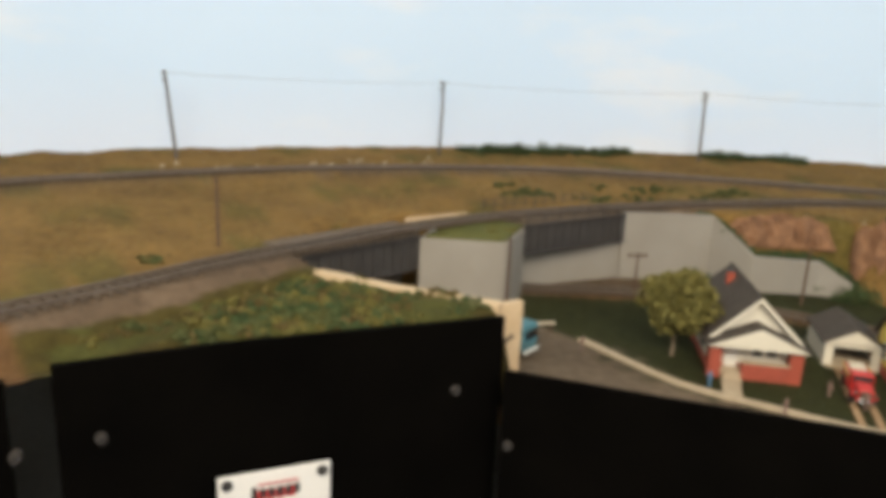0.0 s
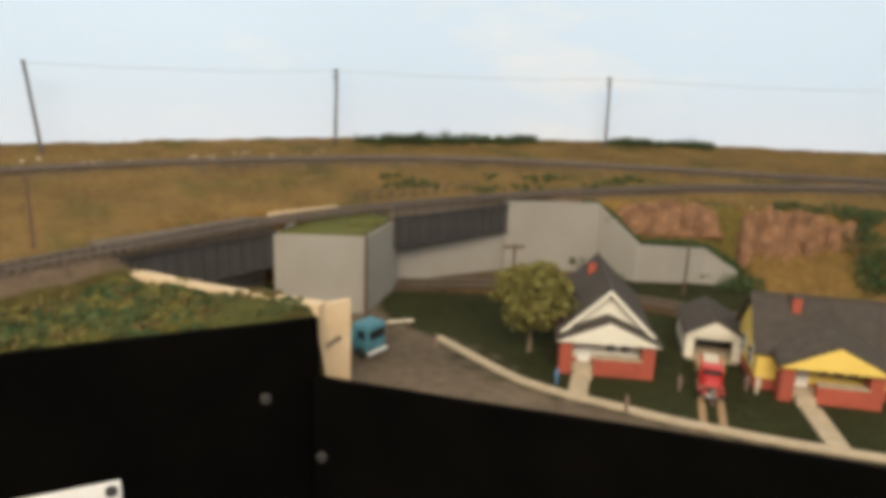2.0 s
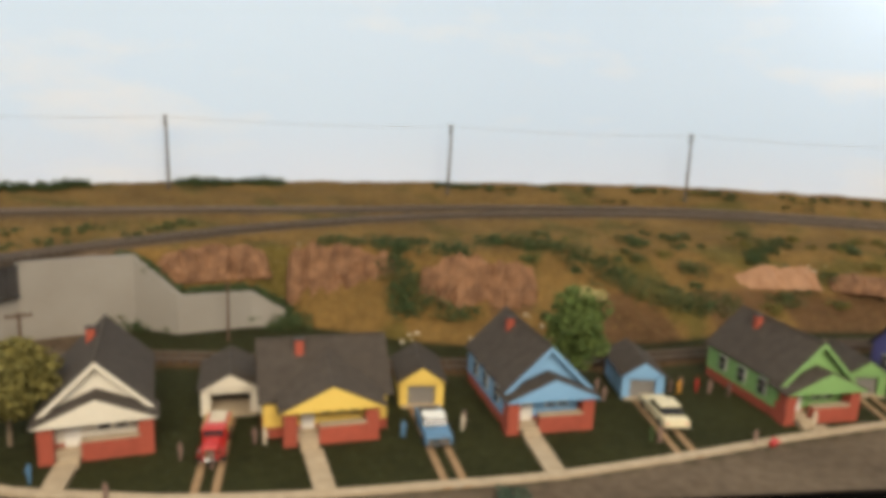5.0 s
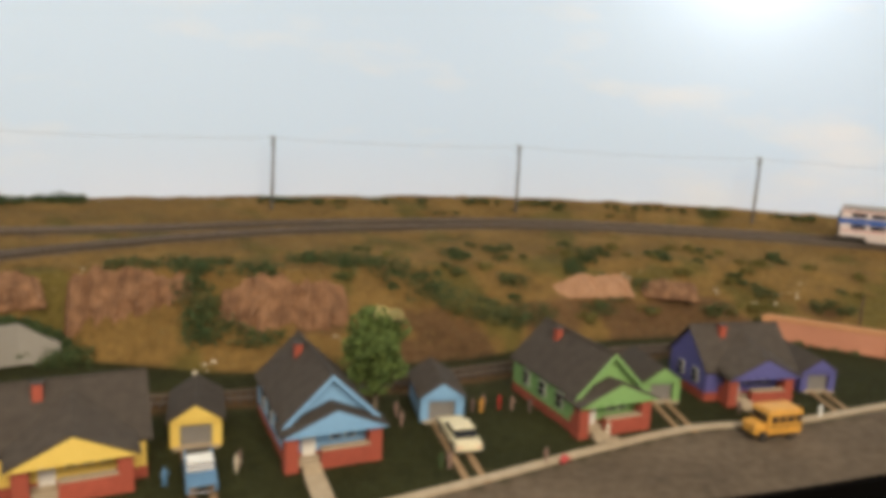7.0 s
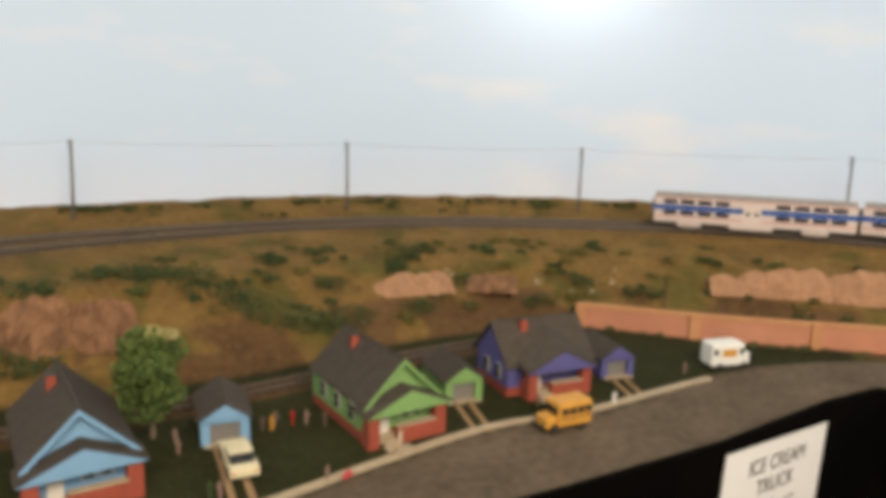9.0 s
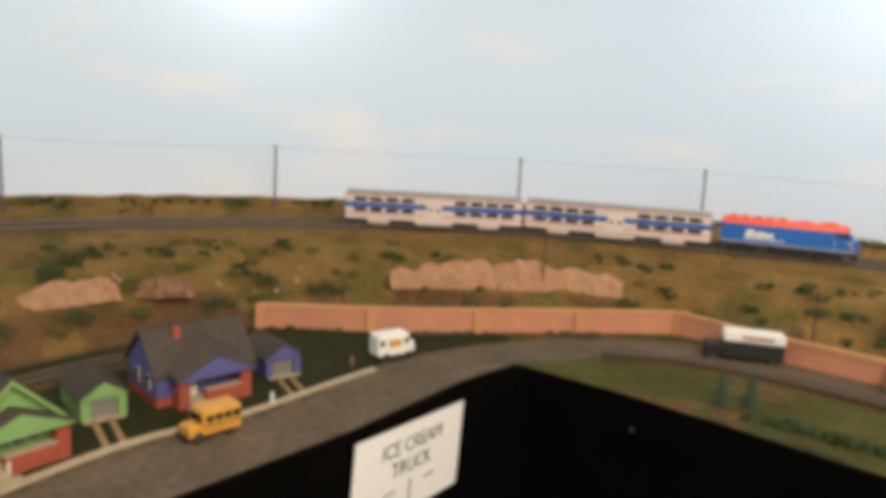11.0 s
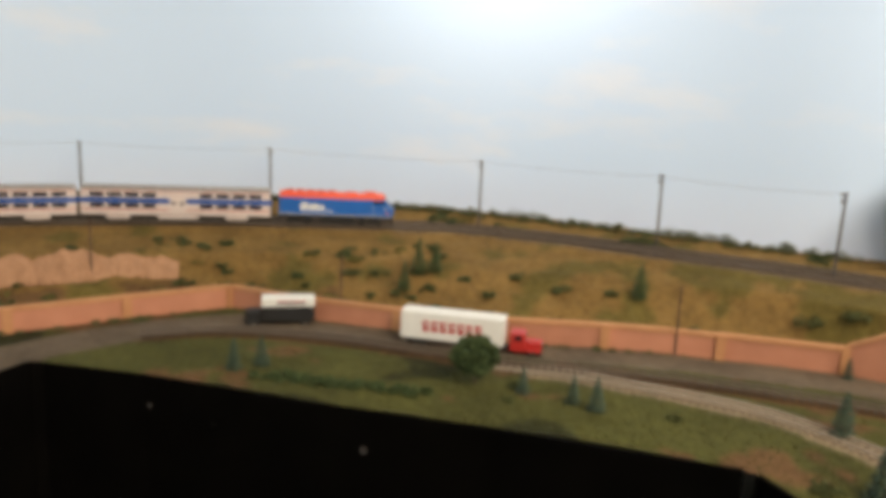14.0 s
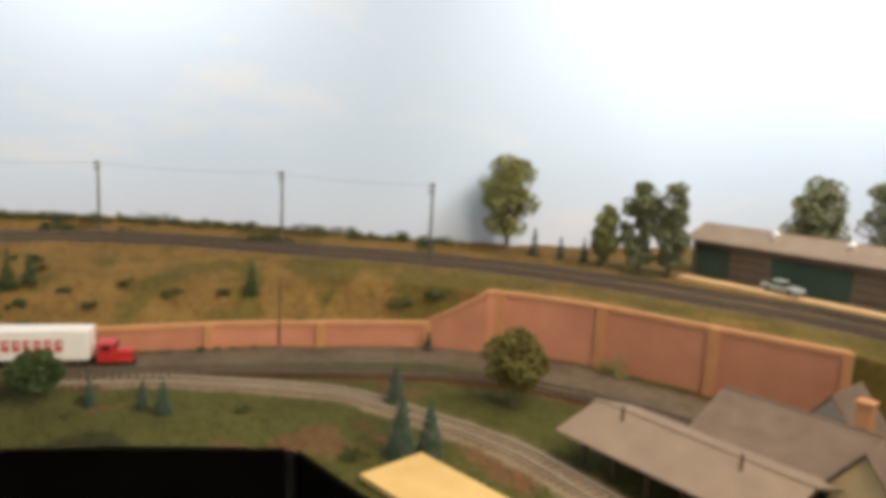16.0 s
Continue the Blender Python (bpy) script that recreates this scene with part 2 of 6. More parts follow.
M = {
    "sky": sky_paint(),
    "ground": ground_paint(),
    "plaster": mat("room_paint", (0.62, 0.60, 0.55), 0.9, None, 3, 40),
    "carpet": mat("carpet", (0.12, 0.11, 0.10), 0.95, None, 60, 600),
    "fascia": mat("black_hardboard", (0.0016, 0.0014, 0.0012), 0.95, (0.003, 0.0025, 0.002), 20, 300),
    "green": mat("green_turf", (0.12, 0.115, 0.030), 0.95, (0.065, 0.068, 0.020), 30, 700, 0.7),
    "ballast": mat("ballast", (0.20, 0.15, 0.105), 0.95, (0.10, 0.075, 0.055), 300, 1400, 0.9),
    "asphalt": mat("road_asphalt", (0.12, 0.095, 0.072), 0.85, (0.09, 0.07, 0.052), 25, 900, 0.15),
    "rock": mat("brown_rock", (0.30, 0.155, 0.080), 0.9, (0.12, 0.062, 0.034), 75, 380, 1.0),
    "palerock": mat("pale_rock", (0.46, 0.255, 0.145), 0.9, (0.31, 0.165, 0.09), 60, 320, 1.0),
    "stone": mat("white_stone", (0.75, 0.68, 0.56), 0.85, None, 200, 900),
    "concrete": mat("grey_concrete", (0.30, 0.27, 0.225), 0.8, (0.25, 0.22, 0.18), 18, 500, 0.15),
    "kerb": mat("pale_kerb", (0.46, 0.36, 0.24), 0.8, (0.34, 0.265, 0.175), 120, 900),
    "beige": mat("beige_plaster", (0.62, 0.46, 0.28), 0.8, (0.50, 0.35, 0.20), 50, 500, 0.2),
    "pink": mat("pink_wall_panel", (0.56, 0.24, 0.14), 0.8, (0.45, 0.185, 0.105), 30, 600, 0.1, random_tint=0.07),
    "pinkcap": mat("orange_wall_cap", (0.56, 0.27, 0.12), 0.8, (0.46, 0.21, 0.09), 40, 600),
    "girder": mat("dark_girder", (0.055, 0.048, 0.042), 0.6, (0.035, 0.03, 0.027), 50, 500),
    "rail": mat("rail_steel", (0.20, 0.155, 0.12), 0.5, None, 100, 900, 0, 0.5),
    "tie": mat("wooden_tie", (0.115, 0.083, 0.058), 0.9, (0.08, 0.06, 0.042), 200, 900),
    "paletie": mat("dusty_tie", (0.25, 0.19, 0.13), 0.9, (0.19, 0.145, 0.10), 200, 900),
    "palerail": mat("bright_rail", (0.52, 0.43, 0.33), 0.5, None, 100, 900, 0, 0.3),
    "polewood": mat("pole_wood", (0.125, 0.11, 0.10), 0.9, None, 200, 900),
    "brownpole": mat("brown_pole_wood", (0.12, 0.075, 0.05), 0.9, None, 200, 900),
    "roof": mat("grey_shingle", (0.076, 0.062, 0.050), 0.9, (0.052, 0.042, 0.034), 120, 1300, 0.5, random_tint=0.1),
    "brick": mat("red_brick", (0.36, 0.072, 0.038), 0.8, (0.26, 0.052, 0.028), 150, 1200, 0.2, random_tint=0.1),
    "white": mat("cream_paint", (0.66, 0.60, 0.48), 0.6, (0.57, 0.515, 0.405), 30, 400),
    "yellow": mat("yellow_paint", (0.74, 0.52, 0.12), 0.6, (0.64, 0.44, 0.09), 30, 400),
    "blue": mat("pale_blue_paint", (0.20, 0.37, 0.55), 0.6, (0.16, 0.31, 0.47), 30, 400),
    "lime": mat("lime_green_paint", (0.21, 0.37, 0.12), 0.6, (0.17, 0.30, 0.10), 30, 400),
    "purple": mat("purple_blue_paint", (0.105, 0.10, 0.27), 0.6, (0.08, 0.075, 0.21), 30, 400),
    "trimw": mat("white_trim", (0.72, 0.68, 0.60), 0.6, None, 60, 500),
    "glass": mat("dark_window_glass", (0.02, 0.022, 0.025), 0.15, None, 60, 500),
    "doorgrey": mat("grey_garage_door", (0.22, 0.20, 0.175), 0.7, None, 60, 500),
    "dark": mat("dark_interior", (0.05, 0.045, 0.04), 0.8, None, 60, 500),
    "tyre": mat("rubber", (0.015, 0.015, 0.015), 0.8, None, 60, 500),
    "chrome": mat("chrome", (0.6, 0.6, 0.6), 0.25, None, 60, 500, 0, 1.0),
    "red": mat("red_enamel", (0.50, 0.03, 0.025), 0.4, (0.42, 0.025, 0.02), 60, 500),
    "locoblue": mat("blue_enamel", (0.012, 0.135, 0.47), 0.4, (0.010, 0.115, 0.41), 30, 400),
    "locoorange": mat("orange_red_enamel", (0.80, 0.105, 0.045), 0.45, (0.70, 0.09, 0.04), 30, 400),
    "silver": mat("silver_coach", (0.74, 0.62, 0.55), 0.5, (0.66, 0.55, 0.49), 40, 300),
    "coachroof": mat("coach_roof", (0.33, 0.30, 0.27), 0.6, None, 40, 300),
    "coachblue": mat("coach_blue_stripe", (0.02, 0.10, 0.38), 0.5, None, 40, 300),
    "coachred": mat("coach_red_stripe", (0.62, 0.16, 0.10), 0.5, None, 40, 300),
    "underframe": mat("black_underframe", (0.02, 0.018, 0.016), 0.7, None, 60, 400),
    "plainwhite": mat("white_enamel", (0.80, 0.78, 0.72), 0.5, (0.72, 0.70, 0.64), 60, 300),
    "busyellow": mat("bus_orange_yellow", (0.66, 0.32, 0.05), 0.5, None, 60, 300),
    "truckblue": mat("turquoise_enamel", (0.07, 0.20, 0.24), 0.45, None, 60, 300),
    "carblue": mat("car_blue_enamel", (0.10, 0.22, 0.36), 0.4, None, 60, 300),
    "carcream": mat("car_cream_enamel", (0.76, 0.66, 0.42), 0.4, None, 60, 300),
    "black": mat("black_paint", (0.012, 0.011, 0.01), 0.6, None, 60, 300),
    "paper": mat("white_card", (0.78, 0.75, 0.70), 0.8, (0.73, 0.70, 0.65), 12, 200),
    "ink": mat("black_ink", (0.03, 0.03, 0.03), 0.8, None, 60, 300),
    "redink": mat("red_ink", (0.50, 0.03, 0.03), 0.7, None, 60, 300),
    "bark": mat("tree_bark", (0.20, 0.15, 0.10), 0.9, (0.12, 0.09, 0.06), 200, 900, 0.4),
    "leaf": foliage("green_leaf", (0.050, 0.085, 0.016), (0.115, 0.155, 0.032)),
    "leafolive": foliage("olive_leaf", (0.10, 0.09, 0.018), (0.17, 0.14, 0.03)),
    "leafdark": foliage("dark_green_leaf", (0.025, 0.048, 0.012), (0.06, 0.085, 0.022)),
    "leafrust": foliage("rusty_turf", (0.12, 0.075, 0.018), (0.09, 0.075, 0.02)),
    # grey-green, with the haze over the far trees lightened into the colour
    "leafgrey": foliage("hazed_grey_green_leaf", (0.13, 0.15, 0.075), (0.23, 0.24, 0.13)),
    "leafpale": foliage("pale_green_leaf", (0.16, 0.19, 0.06), (0.30, 0.28, 0.11)),
    "spruce": foliage("blue_spruce_needles", (0.024, 0.044, 0.026), (0.052, 0.082, 0.050)),
    "scrub": foliage("scrub_leaf", (0.040, 0.058, 0.014), (0.10, 0.10, 0.028)),
    "drygrass": foliage("dry_grass_blades", (0.23, 0.155, 0.050), (0.16, 0.120, 0.038)),
    "vergeblade": foliage("verge_blades", (0.070, 0.074, 0.017), (0.11, 0.10, 0.028)),
    "lawnblade": foliage("lawn_blades", (0.045, 0.055, 0.014), (0.028, 0.036, 0.010)),
    "creamflower": foliage("cream_blossom", (0.50, 0.42, 0.18), (0.34, 0.30, 0.12)),
    "shed": mat("grey_tan_sheet", (0.19, 0.14, 0.10), 0.7, None, 30, 300),
    "shedgreen": mat("dark_green_sheet", (0.045, 0.085, 0.06), 0.7, None, 30, 300),
    "canopyroof": mat("grey_tan_roofing", (0.25, 0.18, 0.125), 0.8, (0.19, 0.135, 0.095), 40, 500, 0.2),
    "stationroof": mat("brown_grey_shingle", (0.19, 0.14, 0.105), 0.85, (0.14, 0.10, 0.075), 60, 900, 0.4),
    "stationtan": mat("brown_boarding", (0.20, 0.115, 0.06), 0.85, None, 60, 500, 0.2),
    "cream": mat("cream_plaster", (0.70, 0.52, 0.28), 0.8, (0.60, 0.43, 0.22), 40, 400, 0.1),
    "carpale": mat("pale_car_enamel", (0.42, 0.46, 0.42), 0.4, None, 60, 300),
    "sand": mat("pale_sand", (0.62, 0.42, 0.22), 0.95, (0.52, 0.34, 0.17), 100, 900, 0.3),
    "wood": mat("raw_yellow_wood", (0.62, 0.42, 0.16), 0.7, (0.52, 0.34, 0.12), 40, 300),
    "skin": mat("figurine_paint", (0.26, 0.17, 0.12), 0.7, (0.16, 0.09, 0.08), 300, 900, random_tint=0.4),
    "drive": mat("driveway_sand", (0.34, 0.22, 0.12), 0.95, (0.24, 0.15, 0.08), 100, 900, 0.3),
    "litter": mat("pale_litter", (0.66, 0.56, 0.42), 0.9, None, 200, 900),
}
M["fascia"].node_tree.nodes["Principled BSDF"].inputs["Specular IOR Level"].default_value = 0.02


# ---- mesh helpers ----
def box(bm, c, s, rz=0.0, taper=1.0):
    """A box with centre c and size s; its top may be tapered."""
    co, si = math.cos(rz), math.sin(rz)
    vs = []
    for dz in (-0.5, 0.5):
        k = taper if dz > 0 else 1.0
        for dx, dy in ((-0.5, -0.5), (0.5, -0.5), (0.5, 0.5), (-0.5, 0.5)):
            x, y = dx * s[0] * k, dy * s[1] * k
            vs.append(bm.verts.new((c[0] + x * co - y * si, c[1] + x * si + y * co, c[2] + dz * s[2])))
    for f in ((3, 2, 1, 0), (4, 5, 6, 7), (0, 1, 5, 4), (1, 2, 6, 5), (2, 3, 7, 6), (3, 0, 4, 7)):
        bm.faces.new([vs[i] for i in f])


def prism(bm, outline, y0, y1, axis="y"):
    """An outline in x and z, drawn out from y0 to y1 (or an outline in y and z along x)."""
    def put(a, b, d):
        return (a, d, b) if axis == "y" else (d, a, b)
    A = [bm.verts.new(put(a, b, y0)) for a, b in outline]
    B = [bm.verts.new(put(a, b, y1)) for a, b in outline]
    n = len(outline)
    bm.faces.new(A)
    bm.faces.new(B[::-1])
    for i in range(n):
        bm.faces.new((A[i], B[i], B[(i + 1) % n], A[(i + 1) % n]))


def rod(bm, a, b, ra, rb=None, n=8):
    rb = ra if rb is None else rb
    a, b = Vector(a), Vector(b)
    d = (b - a).normalized()
    u = d.orthogonal().normalized()
    v = d.cross(u)
    A, B = [], []
    for i in range(n):
        w = u * math.cos(2 * math.pi * i / n) + v * math.sin(2 * math.pi * i / n)
        A.append(bm.verts.new(a + w * ra))
        B.append(bm.verts.new(b + w * rb))
    bm.faces.new(A[::-1])
    bm.faces.new(B)
    for i in range(n):
        bm.faces.new((A[i], A[(i + 1) % n], B[(i + 1) % n], B[i]))


def finish(name, bm, material, bevel=0.0, smooth=False):
    bmesh.ops.recalc_face_normals(bm, faces=bm.faces)
    if bevel:
        bmesh.ops.bevel(bm, geom=list(bm.edges), offset=bevel, segments=1, affect="EDGES", clamp_overlap=True)
    me = bpy.data.meshes.new(name)
    bm.to_mesh(me)
    bm.free()
    me.materials.append(M[material])
    if smooth:
        me.shade_smooth()
    return new(name, me)


def part(name, bm, material, parent, label="", bevel=0.0):
    ob = finish(name, bm, material, bevel)
    ob.parent = parent
    if label:
        ob["label"] = label
    return ob


def bpart(name, c, s, material, parent, label="", bevel=0.0, rz=0.0, taper=1.0):
    bm = bmesh.new()
    box(bm, c, s, rz, taper)
    return part(name, bm, material, parent, label, bevel)


def rpart(name, a, b, r, material, parent, label="", r2=None, n=8):
    bm = bmesh.new()
    rod(bm, a, b, r, r2, n)
    return part(name, bm, material, parent, label)


def thing(name, m, label, category, group="", kind=""):
    ob = new(name)
    ob.empty_display_size = 0.01
    ob.matrix_basis = m
    return tagged(ob, label, category, group, kind)


def wheel(parent, c, r, w, axis="y"):
    d = Vector((0, w / 2, 0)) if axis == "y" else Vector((w / 2, 0, 0))
    c = Vector(c)
    wh = rpart("wheel", c - d, c + d, r, "tyre", parent, n=14)
    rpart("rim", c - d * 1.06, c + d * 1.06, r * 0.5, "chrome", wh, n=10)


def smooth_line(pts, step):
    """A smooth line through plan points, resampled at even steps."""
    P = [Vector(p) for p in pts]
    P = [P[0] * 2 - P[1]] + P + [P[-1] * 2 - P[-2]]
    fine = []
    for i in range(1, len(P) - 2):
        a, b, c, d = P[i - 1], P[i], P[i + 1], P[i + 2]
        for k in range(24):
            t = k / 24
            fine.append(0.5 * ((2 * b) + (c - a) * t + (2 * a - 5 * b + 4 * c - d) * t * t + (3 * b - a - 3 * c + d) * t ** 3))
    fine.append(P[-2])
    out, left = [fine[0]], step
    for a, b in zip(fine, fine[1:]):
        L, pos = (b - a).length, 0.0
        while L - pos >= left:
            pos += left
            out.append(a + (b - a) * (pos / L))
            left = step
        left -= L - pos
    return out


def inside(x, y, poly):
    r = False
    for (x0, y0), (x1, y1) in zip(poly, poly[1:] + poly[:1]):
        if (y0 > y) != (y1 > y) and x < (x1 - x0) * (y - y0) / (y1 - y0) + x0:
            r = not r
    return r


def near_line(X, Y, line):
    """Distance of many places to a line, and the height there."""
    best, hz = np.full(X.shape, 9.0), np.zeros(X.shape)
    for a in line:
        d = np.hypot(X - a[0], Y - a[1])
        k = d < best
        best[k], hz[k] = d[k], a[2]
    return best, hz


# ---- plan: lines on the layout ----
CX, CY = 0.95, -0.60
RAIL1 = smooth_line([(0.22, -0.28, .086), (0.36, -0.10, .086), (0.46, 0.03, .086), (0.508, 0.083, .086), (0.563, 0.152, .086), (0.625, 0.212, .086), (0.70, 0.284, .086), (0.813, 0.362, .086), (1.0, 0.44, .087), (1.216, 0.492, .088), (1.395, 0.503, .088), (1.56, 0.487, .088), (1.70, 0.447, .088), (1.868, 0.378, .088), (2.03, 0.248, .089), (2.17, 0.07, .09), (2.275, -0.12, .091), (2.325, -0.35, .092), (2.33, -0.60, .093), (2.295, -0.86, .095), (2.20, -1.03, .097), (2.05, -1.18, .099), (1.89, -1.34, .10), (1.73, -1.45, .10), (1.53, -1.535, .10), (1.38, -1.575, .10), (1.0, -1.62, .10)], 0.004)
RAIL2 = smooth_line([(-0.05, 0.08, .10), (0.286, 0.385, .10), (0.372, 0.444, .10), (0.481, 0.512, .10), (0.691, 0.597, .10), (0.942, 0.635, .099), (1.2, 0.60, .096), (1.4, 0.565, .092), (1.58, 0.54, .090), (1.73, 0.495, .089), (1.90, 0.42, .089), (2.07, 0.28, .09), (2.215, 0.095, .091), (2.325, -0.10, .092), (2.377, -0.35, .093), (2.382, -0.60, .094), (2.345, -0.88, .096), (2.24, -1.06, .098), (2.085, -1.215, .10), (1.92, -1.38, .101), (1.75, -1.50, .101), (1.54, -1.588, .101), (1.39, -1.628, .101), (1.0, -1.67, .101)], 0.004)
SIDING = smooth_line([(1.93, -0.60, .014), (1.86, -0.74, .016), (1.775, -0.92, .019), (1.735, -0.975, .02), (1.68, -1.04, .02), (1.628, -1.085, .02), (1.55, -1.115, .02), (1.45, -1.145, .02), (1.36, -1.15, .02), (1.2, -1.15, .02)], 0.004)
LOWTRACK = smooth_line([(0.74, 0.37, .002), (0.85, 0.362, .002), (0.96, 0.352, .002), (1.08, 0.30, .002), (1.19, 0.225, .002), (1.30, 0.165, .002), (1.42, 0.115, .002), (1.55, 0.075, .002), (1.70, 0.03, .002), (1.82, -0.03, .002)], 0.004)
ROADTRACK = smooth_line([(1.955, -0.46, .008), (1.965, -0.56, .010), (1.915, -0.70, .014), (1.83, -0.84, .016), (1.76, -1.0, .018), (1.68, -1.135, .020), (1.62, -1.22, .02), (1.5, -1.30, .02), (1.3, -1.36, .02)], 0.004)
KERB = smooth_line([(0.858, 0.212, 0), (0.876, 0.182, 0), (0.908, 0.130, 0), (0.935, 0.104, 0), (0.972, 0.079, 0), (1.008, 0.055, 0), (1.078, 0.020, 0), (1.156, -0.011, 0), (1.243, -0.043, 0), (1.362, -0.073, 0), (1.46, -0.094, 0), (1.565, -0.124, 0), (1.644, -0.170, 0), (1.757, -0.213, 0), (1.83, -0.242, 0)], 0.006)
FASCIA = [(0.25, -0.25, .056), (0.40, -0.085, .060), (0.487, -0.025, .063), (0.507, -0.015, .064), (0.592, 0.023, .064), (0.767, 0.082, .063), (0.768, 0.0825, .0), (0.7685, 0.057, .0), (0.86, 0.013, .0), (0.945, -0.028, .0), (1.043, -0.076, .0), (1.154, -0.129, .0), (1.30, -0.20, .0), (1.44, -0.253, .0), (1.578, -0.305, .0), (1.73, -0.348, .0), (1.835, -0.378, .008), (1.842, -0.392, .012), (1.80, -0.50, .017), (1.712, -0.661, .02), (1.638, -0.806, .024), (1.535, -0.98, .03), (1.525, -0.988, .03), (1.44, -0.998, .032), (1.28, -1.04, .032), (1.05, -1.10, .032)]
RIM = [.061, .064, .066, .0705, .0705, .0695, .0, .040, .043, .047, .050, .053, .055, .046, .040, .034, .022, .018]
TOE = [(0.25, -0.15, .06), (0.42, 0.02, .062), (0.52, 0.08, .069), (0.575, 0.15, .072), (0.598, 0.195, .073), (0.625, 0.285, .0), (0.70, 0.36, .0), (0.83, 0.39, .0), (0.89, 0.417, .0), (0.955, 0.438, .0), (1.01, 0.434, .0), (1.065, 0.424, .0), (1.10, 0.385, .0), (1.15, 0.38, .0), (1.20, 0.37, .0), (1.30, 0.25, .0), (1.38, 0.185, .0), (1.54, 0.125, .0), (1.70, 0.085, .0), (1.85, 0.01, .0), (1.90, -0.037, .0), (1.960, -0.20, .0), (2.045, -0.378, .0), (2.124, -0.548, .0), (2.03, -0.68, .006), (1.93, -0.87, .010), (1.872, -1.045, .013), (1.768, -1.257, .017), (1.716, -1.310, .018), (1.711, -1.328, .02), (1.620, -1.391, .02), (1.505, -1.434, .02), (1.365, -1.487, .02), (1.25, -1.525, .02)]
TOP = [(0.23, -0.20, .074), (0.40, -0.02, .076), (0.51, 0.10, .077), (0.57, 0.172, .077), (0.59, 0.21, .077), (0.61, 0.29, .077), (0.695, 0.37, .077), (0.83, 0.398, .077), (0.89, 0.425, .077), (0.95, 0.446, .077), (1.01, 0.442, .077), (1.065, 0.432, .077), (1.15, 0.425, .077), (1.24, 0.418, .076), (1.33, 0.365, .076), (1.43, 0.30, .074), (1.6, 0.27, .068), (1.8, 0.20, .066), (2.0, 0.08, .064), (2.11, -0.10, .064), (2.17, -0.30, .064), (2.20, -0.52, .066), (2.16, -0.75, .062), (2.07, -0.93, .066), (1.985, -1.10, .075), (1.86, -1.25, .083), (1.735, -1.32, .088), (1.722, -1.335, .089), (1.628, -1.400, .089), (1.511, -1.443, .089), (1.371, -1.495, .089), (1.25, -1.537, .09)]
BACK = [(0.0, -0.3, .1), (-0.05, 0.2, .105), (0.30, 0.58, .108), (0.75, 0.76, .108), (1.18, 0.80, .108), (1.62, 0.68, .111), (2.01, 0.49, .114), (2.31, 0.17, .115), (2.53, -0.24, .115), (2.55, -0.60, .114), (2.42, -0.99, .108), (2.22, -1.27, .101), (2.04, -1.48, .099), (1.90, -1.75, .098), (1.75, -2.1, .10), (1.3, -2.3, .10)]
UNDERPASS = [(0.588, 0.192), (0.690, 0.148), (0.772, 0.108), (0.79, 0.10), (0.92, 0.10), (1.06, 0.420), (1.01, 0.432), (0.957, 0.436), (0.83, 0.392), (0.70, 0.355), (0.598, 0.262)]

WEST_LAWN = [(0.818, 0.345), (0.812, 0.29), (0.825, 0.255), (0.858, 0.215), (0.87, 0.20), (0.87, 0.345)]


def polar(keys):
    rows = sorted((math.degrees(math.atan2(y - CY, x - CX)) if not (x < CX and y < CY) else 180 + math.degrees(math.atan2(CY - y, CX - x)), math.hypot(x - CX, y - CY), z) for x, y, z in keys)
    return np.array(rows)


CURVES = [polar(k) for k in (FASCIA[:6] + [(0.7795, 0.0522, .0)] + FASCIA[8:], TOE, TOP, [tuple(p) for p in RAIL1[::6]], [tuple(p) for p in RAIL2[::6]], BACK)]
A0, A1 = -72.0, 158.0


def profile(th):
    """The radial line of the ground at an angle: distances and heights."""
    r = np.array([np.interp(th, c[:, 0], c[:, 1]) for c in CURVES])
    z = np.array([np.interp(th, c[:, 0], c[:, 2]) for c in CURVES])
    z[3] -= 0.006
    z[4] -= 0.006
    r[2] = max(r[2], r[1] + 0.003)
    r[3] = max(r[3], r[2] + 0.02)
    r[4] = max(r[4], r[3] + 0.02)
    r[5] = max(r[5], r[4] + 0.06)
    return r, z


def hill_height(x, y):
    """The grassy hill between the front edge and the wall of the underpass."""
    u = min(1.0, max(0.0, (y - 0.02 - 0.33 * (x - 0.592)) / 0.06))
    return 0.0635 + 0.0045 * u + 0.003 * math.sin(u * math.pi)


def ground(x, y):
    """The ground's height at a place."""
    th = math.degrees(math.atan2(y - CY, x - CX))
    if x < CX and y < CY:
        th = 180 + math.degrees(math.atan2(CY - y, CX - x))
    r, z = profile(th)
    d = math.hypot(x - CX, y - CY)
    if inside(x, y, UNDERPASS):
        return 0.0
    if 104.95 < th < 128 and d < r[1] + 0.01:
        return hill_height(x, y)
    return float(np.interp(d, r, z))


# ---- structure: ground ----
def build_ground():
    ths = np.arange(A0, A1 + 0.01, 0.27)
    extra = np.array([t for t in CURVES[0][:, 0] if A0 < t < A1])
    ths = np.unique(np.concatenate([ths, extra]))
    fr = np.concatenate([np.linspace(0, 1, 64)[:-1], 1 + np.linspace(0, 1, 22)[:-1], 2 + np.linspace(0, 1, 22)[:-1], 3 + np.linspace(0, 1, 10)[:-1], 4 + np.linspace(0, 1, 16)])
    n, k = len(ths), len(fr)
    V = np.zeros((n, k, 3))
    for i, th in enumerate(ths):
        r, z = profile(th)
        rr, zz = np.interp(fr, np.arange(6), r), np.interp(fr, np.arange(6), z)
